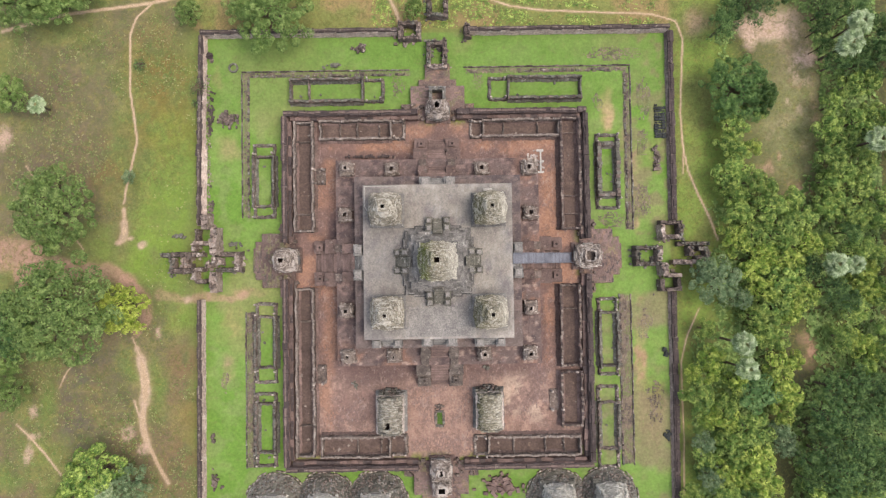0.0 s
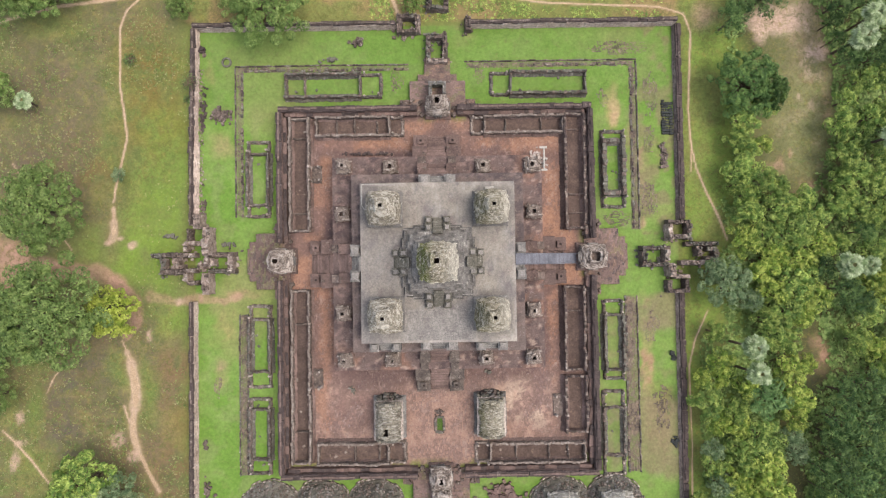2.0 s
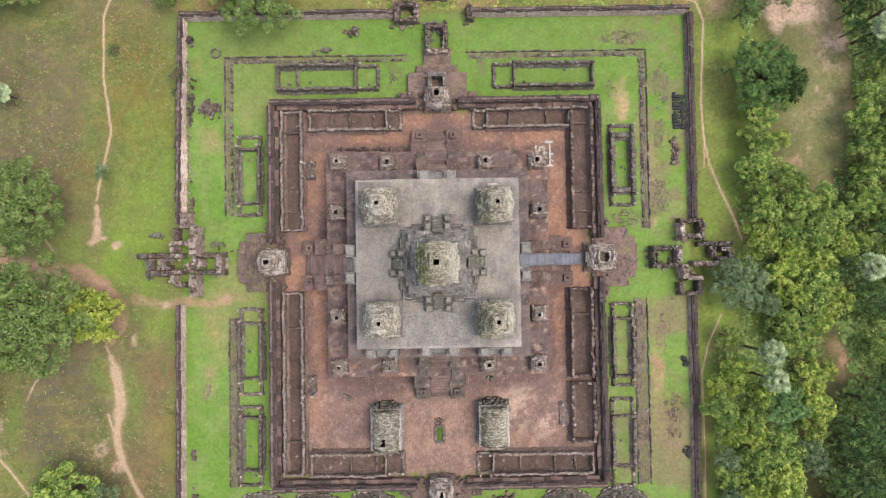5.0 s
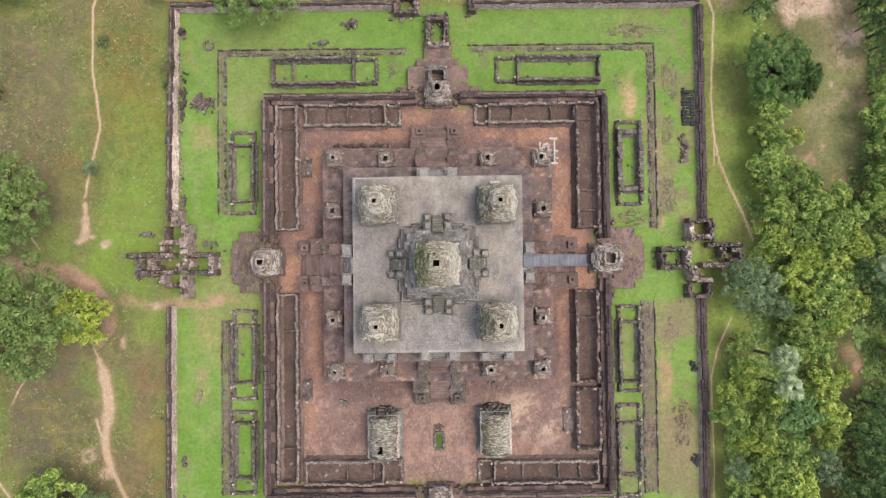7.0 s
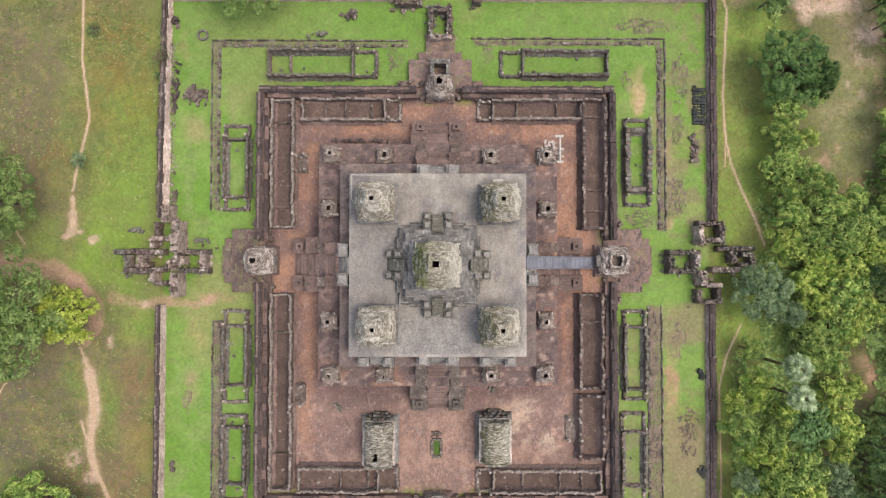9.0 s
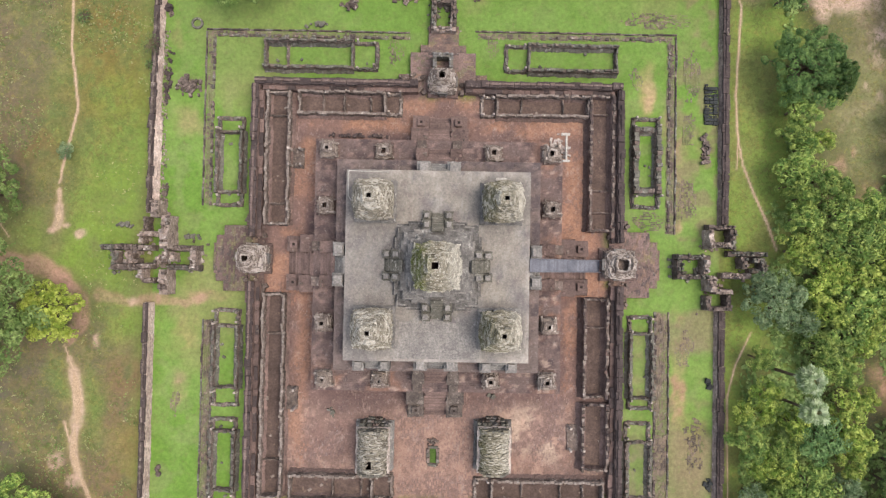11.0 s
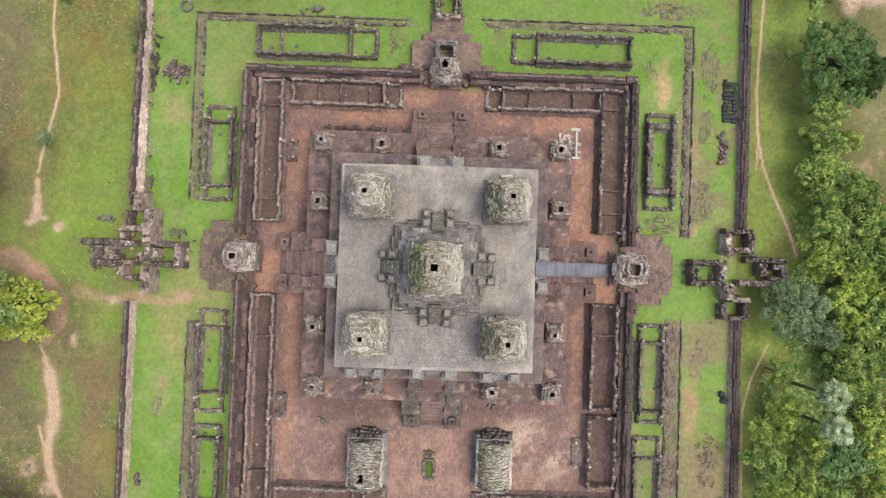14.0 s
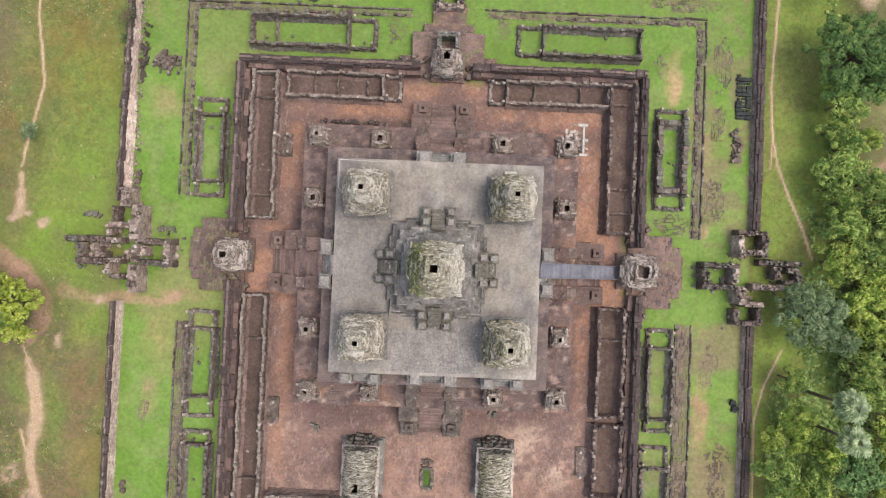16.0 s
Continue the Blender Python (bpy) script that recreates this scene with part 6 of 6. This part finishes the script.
for i, f in enumerate((.28, .5, .72, .86)):
    px, pz = A[0] + (B[0] - A[0]) * f, A[1] + (B[1] - A[1]) * f
    base = 1.0 if px > 24.4 else 5.65 if px > 19.4 else 9.35
    for yy in (-.72, 1.56):
        stone("support_post", steps, PLANK, px, yy, base, .14, .14, pz - base - .15)


def rubble(x, y, rx, ry, n, material, label, z=0.0, big=0.8, rows=False):
    n = int(n * (1.6 if big < .5 else 1.15))
    rb = thing("stone_pile", x, y, z, label, "rubble", "piles of fallen stones")
    for i in range(n):
        q = rng.uniform(.45, .95) * big
        px, py = (x + rng.gauss(0, rx * .42), y + rng.gauss(0, ry * .42)) if not rows else (x + ((i % 3) - 1) * rx * .7, y - ry + 2 * ry * (i // 3) / max(1, (n - 1) // 3))
        stone("fallen_stone", rb, material, px, py, z - .05 + (0 if i < n * .7 or rows else .35 * big), q * 1.3, q * .85, q * rng.uniform(.5, .8), rng.uniform(0, 180) if not rows else rng.uniform(-8, 8), 6)
    return rb


rubble(-52.3, 36.6, 2.4, 1.7, 60, RUIN, "pile of brown laterite blocks on the lawn")
rubble(-19.0, 54.0, 2.0, 1.1, 34, RUIN, "pile of mossy stones near the wall")
rubble(-25.5, 49.8, 2.6, .5, 14, MOSSY, "row of mossy stones beside a kerb")
rubble(-57.0, 52.6, 1.0, 1.0, 10, WALL_TOP, "dark stone stack against the wall", 0, 1.0)
rubble(-56.6, 37.0, .8, 6.0, 26, WALL_TOP, "dark stones along the foot of the wall")
rubble(-56.6, 14, .6, 2.4, 10, RUIN, "stones along the foot of the wall")
rubble(-56.5, -43, .7, 1.6, 8, RUIN, "stones along the foot of the wall")
rubble(-56.3, -53.5, .9, 3.4, 20, RUIN, "long heap of brown stones along the wall")
rubble(56.4, 34.6, 1.3, 4.0, 30, DARKSTONE, "dark stones laid out in rows beside the wall", 0, .9, True)
rubble(55.3, 25.4, .9, 4.2, 40, RUIN, "long heap of brown stones on the lawn")
rubble(56.4, -23.5, .8, 1.3, 12, DARKSTONE, "dark mossy stones beside the wall")
rubble(56.3, -44.0, .9, 1.3, 12, DARKSTONE, "dark mossy stones beside the wall")
rubble(-54.3, -55, .2, .2, 3, RUIN, "few brown stones on the lawn")
rubble(-64.5, 7.3, 1.8, .5, 14, MOSSY, "dark fallen stones beside a gate ruin")
rubble(-51.0, 5.0, 2.0, .5, 12, MOSSY, "fallen stones beside a gate ruin")
rubble(-56.5, 51.5, .4, .4, 4, RUIN, "stones by the wall")
rubble(-21, -30.2, .9, .8, 8, MOSSY, "block of grey stones in the court", 1.0)
rubble(11.5, -26.4, 1.2, .5, 8, MOSSY, "dark stones at the foot of the pyramid", 1.0)
rubble(-.2, -35.9, 1.1, .7, 16, RUIN, "small heap of stones beside a basin", 1.0, .6)
rubble(14.5, -55.5, 5.0, 3.0, 60, LATERITE, "ruined laterite plinth overgrown with grass", 0, 1.2)
rubble(23.6, 23.2, 2.6, 2.8, 70, PALE, "broken pale bricks of a collapsed shrine", 5.64, .6)
rubble(-16.5, 26.4, 6.5, .35, 34, WALL_TOP, "row of dark stones at the foot of the pyramid", 1.0, .7)

beam = thing("white_frame", 24.9, 23.6, 5.64, "white timber bracing frame beside a broken shrine", "bracing")
for nm, x0, x1, y0, y1 in [("post", 24.75, 25.08, 21.2, 26.0), ("crosspiece", 24.2, 25.6, 20.8, 21.2), ("crosspiece", 23.9, 25.6, 26.0, 26.5), ("brace", 25.15, 25.7, 23.4, 23.8)]:
    part(nm, box(x0, x1, y0, y1, 6.4, 6.75, bevel=.03), WHITE, beam)
for yy in (21.0, 26.2):
    part("leg", box(24.8, 25.0, yy - .1, yy + .1, 5.64, 6.42, bevel=.02), WHITE, beam)

bench = thing("stone_bench", 11.5, 16.1, 12.9, "pale stone slab bench beside a brick tower", "bench")
part("seat", box(10.5, 12.5, 15.85, 16.4, 13.25, 13.4, bevel=.03), WHITE, bench)
for px in (10.8, 12.2):
    part("foot", box(px - .12, px + .12, 15.92, 16.32, 12.88, 13.26, bevel=.02), PALE, bench)

rope = thing("rope_barrier", -16, 17, 12.9, "white rope barrier on thin posts around a platform corner", "barrier")
posts = [(-9.3, 17.0), (-11.8, 17.05), (-14.2, 17.1), (-16.5, 17.15), (-16.5, 14.8), (-16.5, 12.6), (-15.5, 11.0), (-15.1, 10.2)]
for px, py in posts:
    part("post", box(px - .04, px + .04, py - .04, py + .04, 12.88, 13.85, bevel=.01), WHITE, rope)
for (ax, ay), (bx, by) in zip(posts, posts[1:]):
    bm = bmesh.new()
    d = Vector((bx - ax, by - ay, 0))
    bmesh.ops.create_cone(bm, cap_ends=True, segments=6, radius1=.08, radius2=.08, depth=d.length)
    bm.transform(Matrix.Translation(((ax + bx) / 2, (ay + by) / 2, 13.78)) @ d.to_track_quat("Z", "Y").to_matrix().to_4x4())
    part("rope", bm, WHITE, rope)

well = thing("stone_ring", -51.0, 49.6, 0, "low round ring of grey stones on the lawn", "ring")
for i in range(12):
    a = i * math.pi / 6
    stone("ring_stone", well, MOSSY, -51.0 + 1.0 * math.cos(a), 49.6 + 1.0 * math.sin(a), -.05, .45, .5, .4, math.degrees(a))


# ---- trees ----
def crown_cloud(r, height, lobes, per, size, seed, flat=0.75):
    """Leaf sprays on many overlapping lobes, as small bent quads."""
    g = np.random.RandomState(seed)
    centres = []
    for i in range(lobes):
        a = i * 2.39996 + g.uniform(-.4, .4)
        f = math.sqrt((i + .5) / lobes)
        rad = r * f * g.uniform(.72, .98) * 1.02
        dome = math.sqrt(max(0, 1 - (f * .93) ** 2))
        cz = height - r * flat * (1 - dome) * 1.05 - g.uniform(0, r * 2.2 / math.sqrt(lobes)) - r * .14
        lr = r * min(.27, 1.15 / math.sqrt(lobes)) * g.uniform(.7, 1.35)
        centres.append((rad * math.cos(a), rad * math.sin(a), cz, lr))
    c = np.array(centres)
    n = lobes * per
    mid = np.repeat(c[:, :3], per, 0)
    lr = np.repeat(c[:, 3], per)[:, None]
    d = g.normal(size=(n, 3))
    d[:, 2] = np.abs(d[:, 2]) - .3
    d /= np.linalg.norm(d, axis=1)[:, None]
    o = mid + d * lr * g.uniform(.80, 1.08, (n, 1)) * np.array([1, 1, .95])
    nrm = d + g.normal(size=(n, 3)) * .24 + np.array([0, 0, .35])
    nrm /= np.linalg.norm(nrm, axis=1)[:, None]
    t1 = np.cross(nrm, g.normal(size=(n, 3)))
    t1 /= np.linalg.norm(t1, axis=1)[:, None]
    t2 = np.cross(nrm, t1)
    s = size * g.uniform(.6, 1.35, (n, 1))
    verts = np.stack([o - t1 * s, o - t2 * s * .6 + nrm * s * .12, o + t1 * s - nrm * s * .2, o + t2 * s * .6 + nrm * s * .12], 1).reshape(-1, 3)
    return verts, np.arange(4 * n).reshape(n, 4), centres


def limb(bm, a, b, r0, r1):
    d = Vector(b) - Vector(a)
    made = bmesh.ops.create_cone(bm, cap_ends=True, segments=6, radius1=r0, radius2=r1, depth=d.length)["verts"]
    bmesh.ops.transform(bm, matrix=Matrix.Translation((Vector(a) + Vector(b)) / 2) @ d.to_track_quat("Z", "Y").to_matrix().to_4x4(), verts=made)


def make_tree(species, r, height, seed, label, lobes=34, per=110, size=.42):
    t = thing("tree", 0, 0, 0, label, "tree", "trees round the temple")
    verts, quads, centres = crown_cloud(r, height, lobes, per, size, seed)
    bm = bmesh.new()
    fork = height * .38
    limb(bm, (0, 0, -.3), (0.1, 0.05, fork), r * .075, r * .055)
    for cx, cy, cz, lr in centres[::4]:
        mid = (cx * .45, cy * .45, fork + (cz - fork) * .6)
        limb(bm, (0.1, 0.05, fork - .3), mid, r * .035, r * .022)
        limb(bm, mid, (cx * .92, cy * .92, cz), r * .022, r * .008)
    part("trunk", bm, BARK, t)
    array_mesh("crown", verts, quads, LEAF[species], t)
    return t


TREE_LABEL = {"light": "broad light green tree with clumped leafy crown", "bright": "leafy yellow-green tree with rounded clumps", "dark": "dense dark green tree with tight small leaves",
              "grey": "grey-green tree with soft rounded crown", "deep": "broad deep green tree with dense clumped crown", "jade": "blue-green tree with large tight leaf clumps", "golden": "small golden-green tree beside red earth", "olive": "large spreading olive-green tree in the meadow"}
NURSERY = {}


def plant(species, x, y, r, height=None):
    """A tree of that crown radius: one of three small or large forms of its species, turned and sized."""
    small = r < 5.6 and species not in ("olive", "golden", "deep")
    key = (species, small, rng.randrange(3))
    h = height or 0.9 * r + 4.2 + (1.5 if species == "dark" else 0)
    r0, h0 = (3.6, 7.4) if small else (7.0, 10.5)
    k = r / r0
    m = pose(x, y, 0, 0, 0, rng.uniform(0, 360)) @ Matrix.Diagonal((k * rng.uniform(.92, 1.12), k * rng.uniform(.92, 1.12), h / h0, 1))
    if key not in NURSERY:
        if small:
            form = {"dark": (34, 75, .15), "grey": (26, 90, .20), "jade": (16, 150, .20)}.get(species, (18, 120, .22))
        else:
            form = {"dark": (100, 110, .20), "olive": (85, 180, .16), "deep": (120, 130, .16), "golden": (80, 90, .26), "grey": (60, 120, .22)}.get(species, (44, 170, .25))
        t = make_tree(species, r0, h0, 5 + key[2] + 10 * len(NURSERY), TREE_LABEL[species], *form)
        NURSERY[key] = t
    else:
        t = copy_thing(NURSERY[key], pose(0, 0, 0))
    t.matrix_basis = m
    return t


EAST_WOOD = {
    "dark": [(69.8, 55.9, 3.9), (77.3, 60.9, 5), (72.5, 59.8, 3.3), (89.7, -2.9, 3.1), (94.6, -7.9, 3.7), (97.5, -10.6, 3.7), (99.6, 5.5, 2.9), (97.4, 46.7, 3.4), (94.7, 51.2, 2.4), (94.1, 55.4, 2.4), (95.5, 59.7, 3.9), (102.3, 60, 3.9), (107.4, 56.2, 3.4), (107.3, 49.4, 3.1), (103.7, 46.7, 3.1), (73.3, -57.3, 2.6), (93.6, -31.6, 3.9), (98.9, -30.3, 4.2), (103.3, -31.8, 3.9), (92.2, -38, 5), (98, -38.1, 5.2), (103.8, -38.4, 3.9), (90.6, -41.6, 3.4), (97.1, -44.6, 5.2), (91.1, -47.1, 5.2), (87.7, -49, 3.9), (102.4, -46.2, 4.5), (94.9, -51.4, 5.2), (101.5, -52.7, 4.6), (88, -54, 2.9), (94.5, -55.9, 3.1)],
    "deep": [(73.0, 40.6, 8.8), (78.2, 38.6, 4.4)],
    "light": [(72.2, 32.9, 3.7), (77.8, 36.3, 3.7), (71.6, 28.2, 3.1), (73.7, 25.1, 3.4), (71.7, 20.6, 3.9), (70.8, 17.3, 2.6), (76.6, 18.5, 3.7), (80, 16.4, 3.4), (73.6, 14.9, 2.9), (72.9, 10.7, 3.7), (80.2, 11.5, 4.2), (85.9, 13.6, 3.3), (87.6, 9.1, 4.2), (94.3, 11.4, 3.3), (77.5, 5.5, 3.7), (83.3, 5.4, 4.5), (94.5, 3.2, 2.4), (83.5, -6.1, 4.6), (81.5, -12.9, 4.2), (76.7, -14.5, 3.4), (102, 1.7, 3.7), (106.6, 0.3, 2.6), (100.9, -13.5, 3.3), (95.6, 18.3, 2.6), (98.9, 19.4, 4.2), (103.2, 16.7, 3.7), (96.5, 14.1, 3.1), (100.1, 9.9, 3.9), (104.6, 9.2, 3.1), (96.3, 23.6, 4.2), (95.5, 31.2, 3.7), (99.6, 27.8, 3.4), (102.5, 32.5, 3.9), (106.9, 34.6, 3.1), (97.3, 36.8, 3.1), (101.2, 41.4, 3.9), (106.4, 42.9, 3.4), (104.1, 22.6, 3.7), (64.6, -17.4, 2.6), (77.6, -18.3, 3.4), (81.2, -19.6, 3.7), (62, -34, 3.9), (69.1, -35.7, 2.9), (75, -41.8, 4.5), (69.9, -44.9, 3.7), (63.3, -48.6, 2.9), (71.4, -48.7, 2.9), (68.3, -56.6, 3.3), (59.9, -57.1, 2.4), (89.4, -57.8, 3.4), (100.3, -58, 4.5), (98.1, -20, 3.1), (103.5, -27.1, 2.6)],
    "bright": [(76.8, 26.6, 2.6), (71.9, 4.2, 3.9), (89.7, 3.3, 3.7), (79.5, 0.7, 3.4), (76.6, -2.7, 3.7), (84.7, -0.8, 3.9), (86.9, -8.9, 4.5), (78.5, -8.1, 3.7), (84.8, -13.9, 3.3), (102.3, -7.1, 3.7), (106.1, -9.3, 2.9), (104.7, -3.8, 2.6), (65.7, -24.8, 3.7), (61.3, -28.2, 2.4), (65.7, -28.3, 2.4), (81.7, -26.3, 4.2), (85.9, -25.2, 2.6), (71.9, -30.3, 3.1), (81.5, -31.8, 3.4), (84.1, -33.4, 3.4), (82.4, -37.8, 3.4), (65.2, -38.9, 3.1), (69.7, -39.7, 2.9), (75.5, -48.1, 4.5), (68.6, -52, 2.9), (72.6, -53.4, 2.9), (77.3, -54.4, 4.5), (102.1, -21.4, 3.1), (105.3, -23.1, 2.6)],
    "grey": [(66.8, -5.8, 6), (64.5, -3.2, 3.1), (73.2, -10.1, 3.1), (63.4, -44.7, 2.9), (81.9, -41.6, 2.6), (82.9, -45.5, 3.1), (65.1, -53.2, 3.1)],
    "jade": [(75.9, -32.4, 4.7)],
}
for species, spots in EAST_WOOD.items():
    for q in spots:
        plant(species, *q, *((10.5,) if species == "deep" else ()))
# the wood goes on past them
for q in [(112, 30, 7), (113, 10, 7), (112, -8, 7), (112, -35, 9), (112, 50, 8), (110, -52, 7), (110, -22, 6), (100, 68, 7), (84, 67, 6), (70, -64, 6), (82, -64, 6), (96, -64, 7)]:
    plant("dark" if abs(q[1]) > 30 else "light", *q)
for q in [(-90.6, 13.4, 10.6), (-88.6, -9.9, 12.8), (-38.9, 60.4, 9.0), (-45.6, 64.0, 5.9), (-103.5, 42.0, 5.2), (-99.1, 64.5, 7.9), (-92.4, 65.6, 6.6), (-103.9, -29.6, 5.2), (-104.6, -21.7, 4.6), (-87.1, 67.5, 5.2), (-60.4, 62.0, 3.4), (-4.9, 62.5, 2.7)]:
    plant("olive", *q)
plant("golden", -75.6, -10.4, 6.6)
for q in [(-82.3, -49.5, 7.8), (-88, -58, 6)]:
    plant("light", *q)
plant("grey", -74.5, -52.3, 5.6)
plant("grey", -76.6, 22.1, 1.9, 2.4)
plant("dark", -101.5, -13.9, 7.0)


def fan_palm(height, seed, label):
    t = thing("palm_tree", 0, 0, 0, label, "palm tree", "fan palms")
    g = random.Random(seed)
    bm = bmesh.new()
    limb(bm, (0, 0, -.3), (.1, 0, height), .30, .20)
    part("trunk", bm, BARK, t)
    for i in range(26):
        a = i * 2.39996
        up = radians(80 - 92 * (i / 26) + g.uniform(-6, 6))
        way = Vector((math.cos(a) * math.cos(up), math.sin(a) * math.cos(up), math.sin(up)))
        flat = Vector((math.cos(a), math.sin(a), math.sin(up) * .7 - .3 + g.uniform(-.2, .2))).normalized()
        side = flat.cross(Vector((0, 0, 1))).normalized()
        o = Vector((.1, 0, height)) + way * g.uniform(.8, 1.7)
        rad = g.uniform(1.2, 1.75)
        bm = bmesh.new()
        for k in range(13):
            th = radians(-84 + 168 * k / 12)
            dd = flat * math.cos(th) + side * math.sin(th)
            wd = (side * math.cos(th) - flat * math.sin(th)) * .15
            rr = rad * (1 - .25 * abs(k - 6) / 6) * g.uniform(.9, 1.05)
            lift = Vector((0, 0, .10 if k % 2 else -.10))
            mid = o + dd * rr * .66 + lift
            q = [bm.verts.new(o), bm.verts.new(mid - wd), bm.verts.new(o + dd * rr + Vector((0, 0, -.2 * rr))), bm.verts.new(mid + wd)]
            bm.faces.new(q)
        leaf = part("fan_leaf", bm, LEAF["palm"], t)
        bm = bmesh.new()
        limb(bm, (.1, 0, height), o, .08, .05)
        part("leaf_stalk", bm, STALK, leaf)
    return t


STALK = stone_material("pale_palm_stalk", (150, 146, 96), (176, 168, 118), (204, 196, 150), 1.0, 6.0, 0.6)
first_palm = None
for x, y, h, k in [(70.1, -20.2, 11, 1.15), (71.0, -26.1, 10.6, 1.1), (99.6, 54.4, 11, 1.2), (97.4, 49.7, 10.6, 1.25), (103.2, 26.8, 11, 1.2), (92.2, -2.2, 11, 1.2), (96.8, -2.3, 10.2, .9), (-97.2, 39.6, 4.6, 0.9), (-79.3, -52.2, 7.5, 1.0)]:
    if first_palm is None:
        first_palm = fan_palm(10, 3, "silver-green fan palm rising among other trees")
        p = first_palm
    else:
        p = copy_thing(first_palm, pose(0, 0, 0))
    p.matrix_basis = pose(x, y, 0, 0, 0, x * 37) @ Matrix.Diagonal((k, k, h / 10, 1))


# ---- low growth, past counting ----
def tufts(name, label, n, where, size, species, seed):
    g = np.random.RandomState(seed)
    x, y = where(g, n)
    x, y = np.repeat(x, 5), np.repeat(y, 5)
    k = len(x)
    s = size * g.uniform(.5, 1.4, k)
    a = g.uniform(0, 6.283, k)
    o = np.stack([x + g.normal(size=k) * s, y + g.normal(size=k) * s, g.uniform(.02, .5, k) * s], 1)
    t1 = np.stack([np.cos(a), np.sin(a), g.uniform(-.3, .5, k)], 1) * s[:, None]
    t2 = np.stack([-np.sin(a), np.cos(a), g.uniform(-.3, .5, k)], 1) * s[:, None] * .7
    verts = np.stack([o - t1, o - t2, o + t1, o + t2], 1).reshape(-1, 3)
    ob = array_mesh(name, verts, np.arange(4 * k).reshape(k, 4), LEAF[species])
    tagged(ob, label, "plants", "", "stuff")


def meadow(g, n):
    x, y = g.uniform(-108, -60, n * 4), g.uniform(-58, 66, n * 4)
    ok = fbm(x, y, 10, 211) > g.uniform(.40, .62, n * 4)
    for half, pts in SAND_PATHS + RED_PATHS:
        ok &= near_line(x, y, pts) - half > 1.0
    return x[ok][:n], y[ok][:n]


def undergrowth(g, n):
    x, y = g.uniform(63, 112, n * 4), g.uniform(-62, 66, n * 4)
    ok = (((x - 85) / 12.5) ** 2 + ((y - 40) / 28) ** 2 > 1) & (((x - 88) / 6) ** 2 + ((y + 24) / 10) ** 2 > 1) & ((x > 72.5) | (y < 14)) & ((x > 69) | (y < -20)) & ((np.abs(x - 85) > 2.6) | (y > -22))
    for half, pts in SAND_PATHS:
        ok &= near_line(x, y, pts) > 1.2
    return x[ok][:n], y[ok][:n]


tufts("meadow_weeds", "pale dry weeds scattered in the meadow grass", 1500, meadow, .13, "weed", 5)
tufts("meadow_herbs", "low green herbs in the meadow grass", 5200, meadow, .10, "olive", 6)
tufts("undergrowth", "dense low green undergrowth beneath the trees", 5200, undergrowth, .45, "olive", 7)


def verge(g, n):
    x, y = g.uniform(-16, 56, n * 3), g.uniform(59.2, 67, n * 3)
    ok = fbm(x, y, 6, 221) > g.uniform(.42, .6, n * 3)
    for half, pts in SAND_PATHS:
        ok &= near_line(x, y, pts) > 1.0
    return x[ok][:n], y[ok][:n]


tufts("verge_herbs", "lush green herbs outside the north wall", 1600, verge, .13, "light", 8)


def dead_shrub(x, y, z, r, label, seed):
    t = thing("dry_shrub", x, y, z, label, "shrub", "dry shrubs")
    g = random.Random(seed)
    bm = bmesh.new()
    for i in range(44):
        a, up = i * 2.39996, radians(g.uniform(8, 60))
        ln = r * g.uniform(.55, 1.05)
        mid = (x + math.cos(a) * ln * .5, y + math.sin(a) * ln * .5, z + math.sin(up) * ln * .45)
        limb(bm, (x, y, z - .2), mid, .07, .045)
        limb(bm, mid, (x + math.cos(a + g.uniform(-.3, .3)) * ln, y + math.sin(a + g.uniform(-.3, .3)) * ln, z + math.sin(up) * ln * .5 - .1), .045, .015)
    part("twigs", bm, BARK, t, "grey brown bare twigs")
    h = np.random.RandomState(seed)
    n = 130
    a, d = h.uniform(0, 6.283, n), r * np.sqrt(h.uniform(0, 1, n)) * .95
    o = np.stack([x + np.cos(a) * d, y + np.sin(a) * d, z + .25 + h.uniform(0, .5, n)], 1)
    b, s_ = h.uniform(0, 6.283, n), h.uniform(.08, .2, n)[:, None]
    t1 = np.stack([np.cos(b), np.sin(b), h.uniform(-.4, .4, n)], 1) * s_
    t2 = np.stack([-np.sin(b), np.cos(b), h.uniform(-.4, .4, n)], 1) * s_ * .6
    array_mesh("leaves", np.stack([o - t1, o - t2, o + t1, o + t2], 1).reshape(-1, 3), np.arange(4 * n).reshape(n, 4), LEAF["dark"], t, "sparse dark green leaves")


dead_shrub(-58.9, 43.9, 2.5, 2.3, "dry grey shrub rooted on the enclosure wall", 3)
dead_shrub(-74.4, 50.6, .0, 1.7, "dry brown shrub with sparse leaves beside a footpath", 4)
dead_shrub(-60.4, 40.6, .0, 1.2, "small dry shrub against the enclosure wall", 5)
foot_stones = thing("wall_rubble", -57.6, 28, 0, "crumbled pale stones along the foot of the wall", "rubble", "piles of fallen stones")
debris("fallen_stone", foot_stones, (PINKISH, PALE, RUIN), [(-57.3 + rng.gauss(0, .35), rng.uniform(11, 48), -.05, rng.uniform(.15, .5), rng.uniform(.15, .35), rng.uniform(.1, .3)) for _ in range(240)], 9)
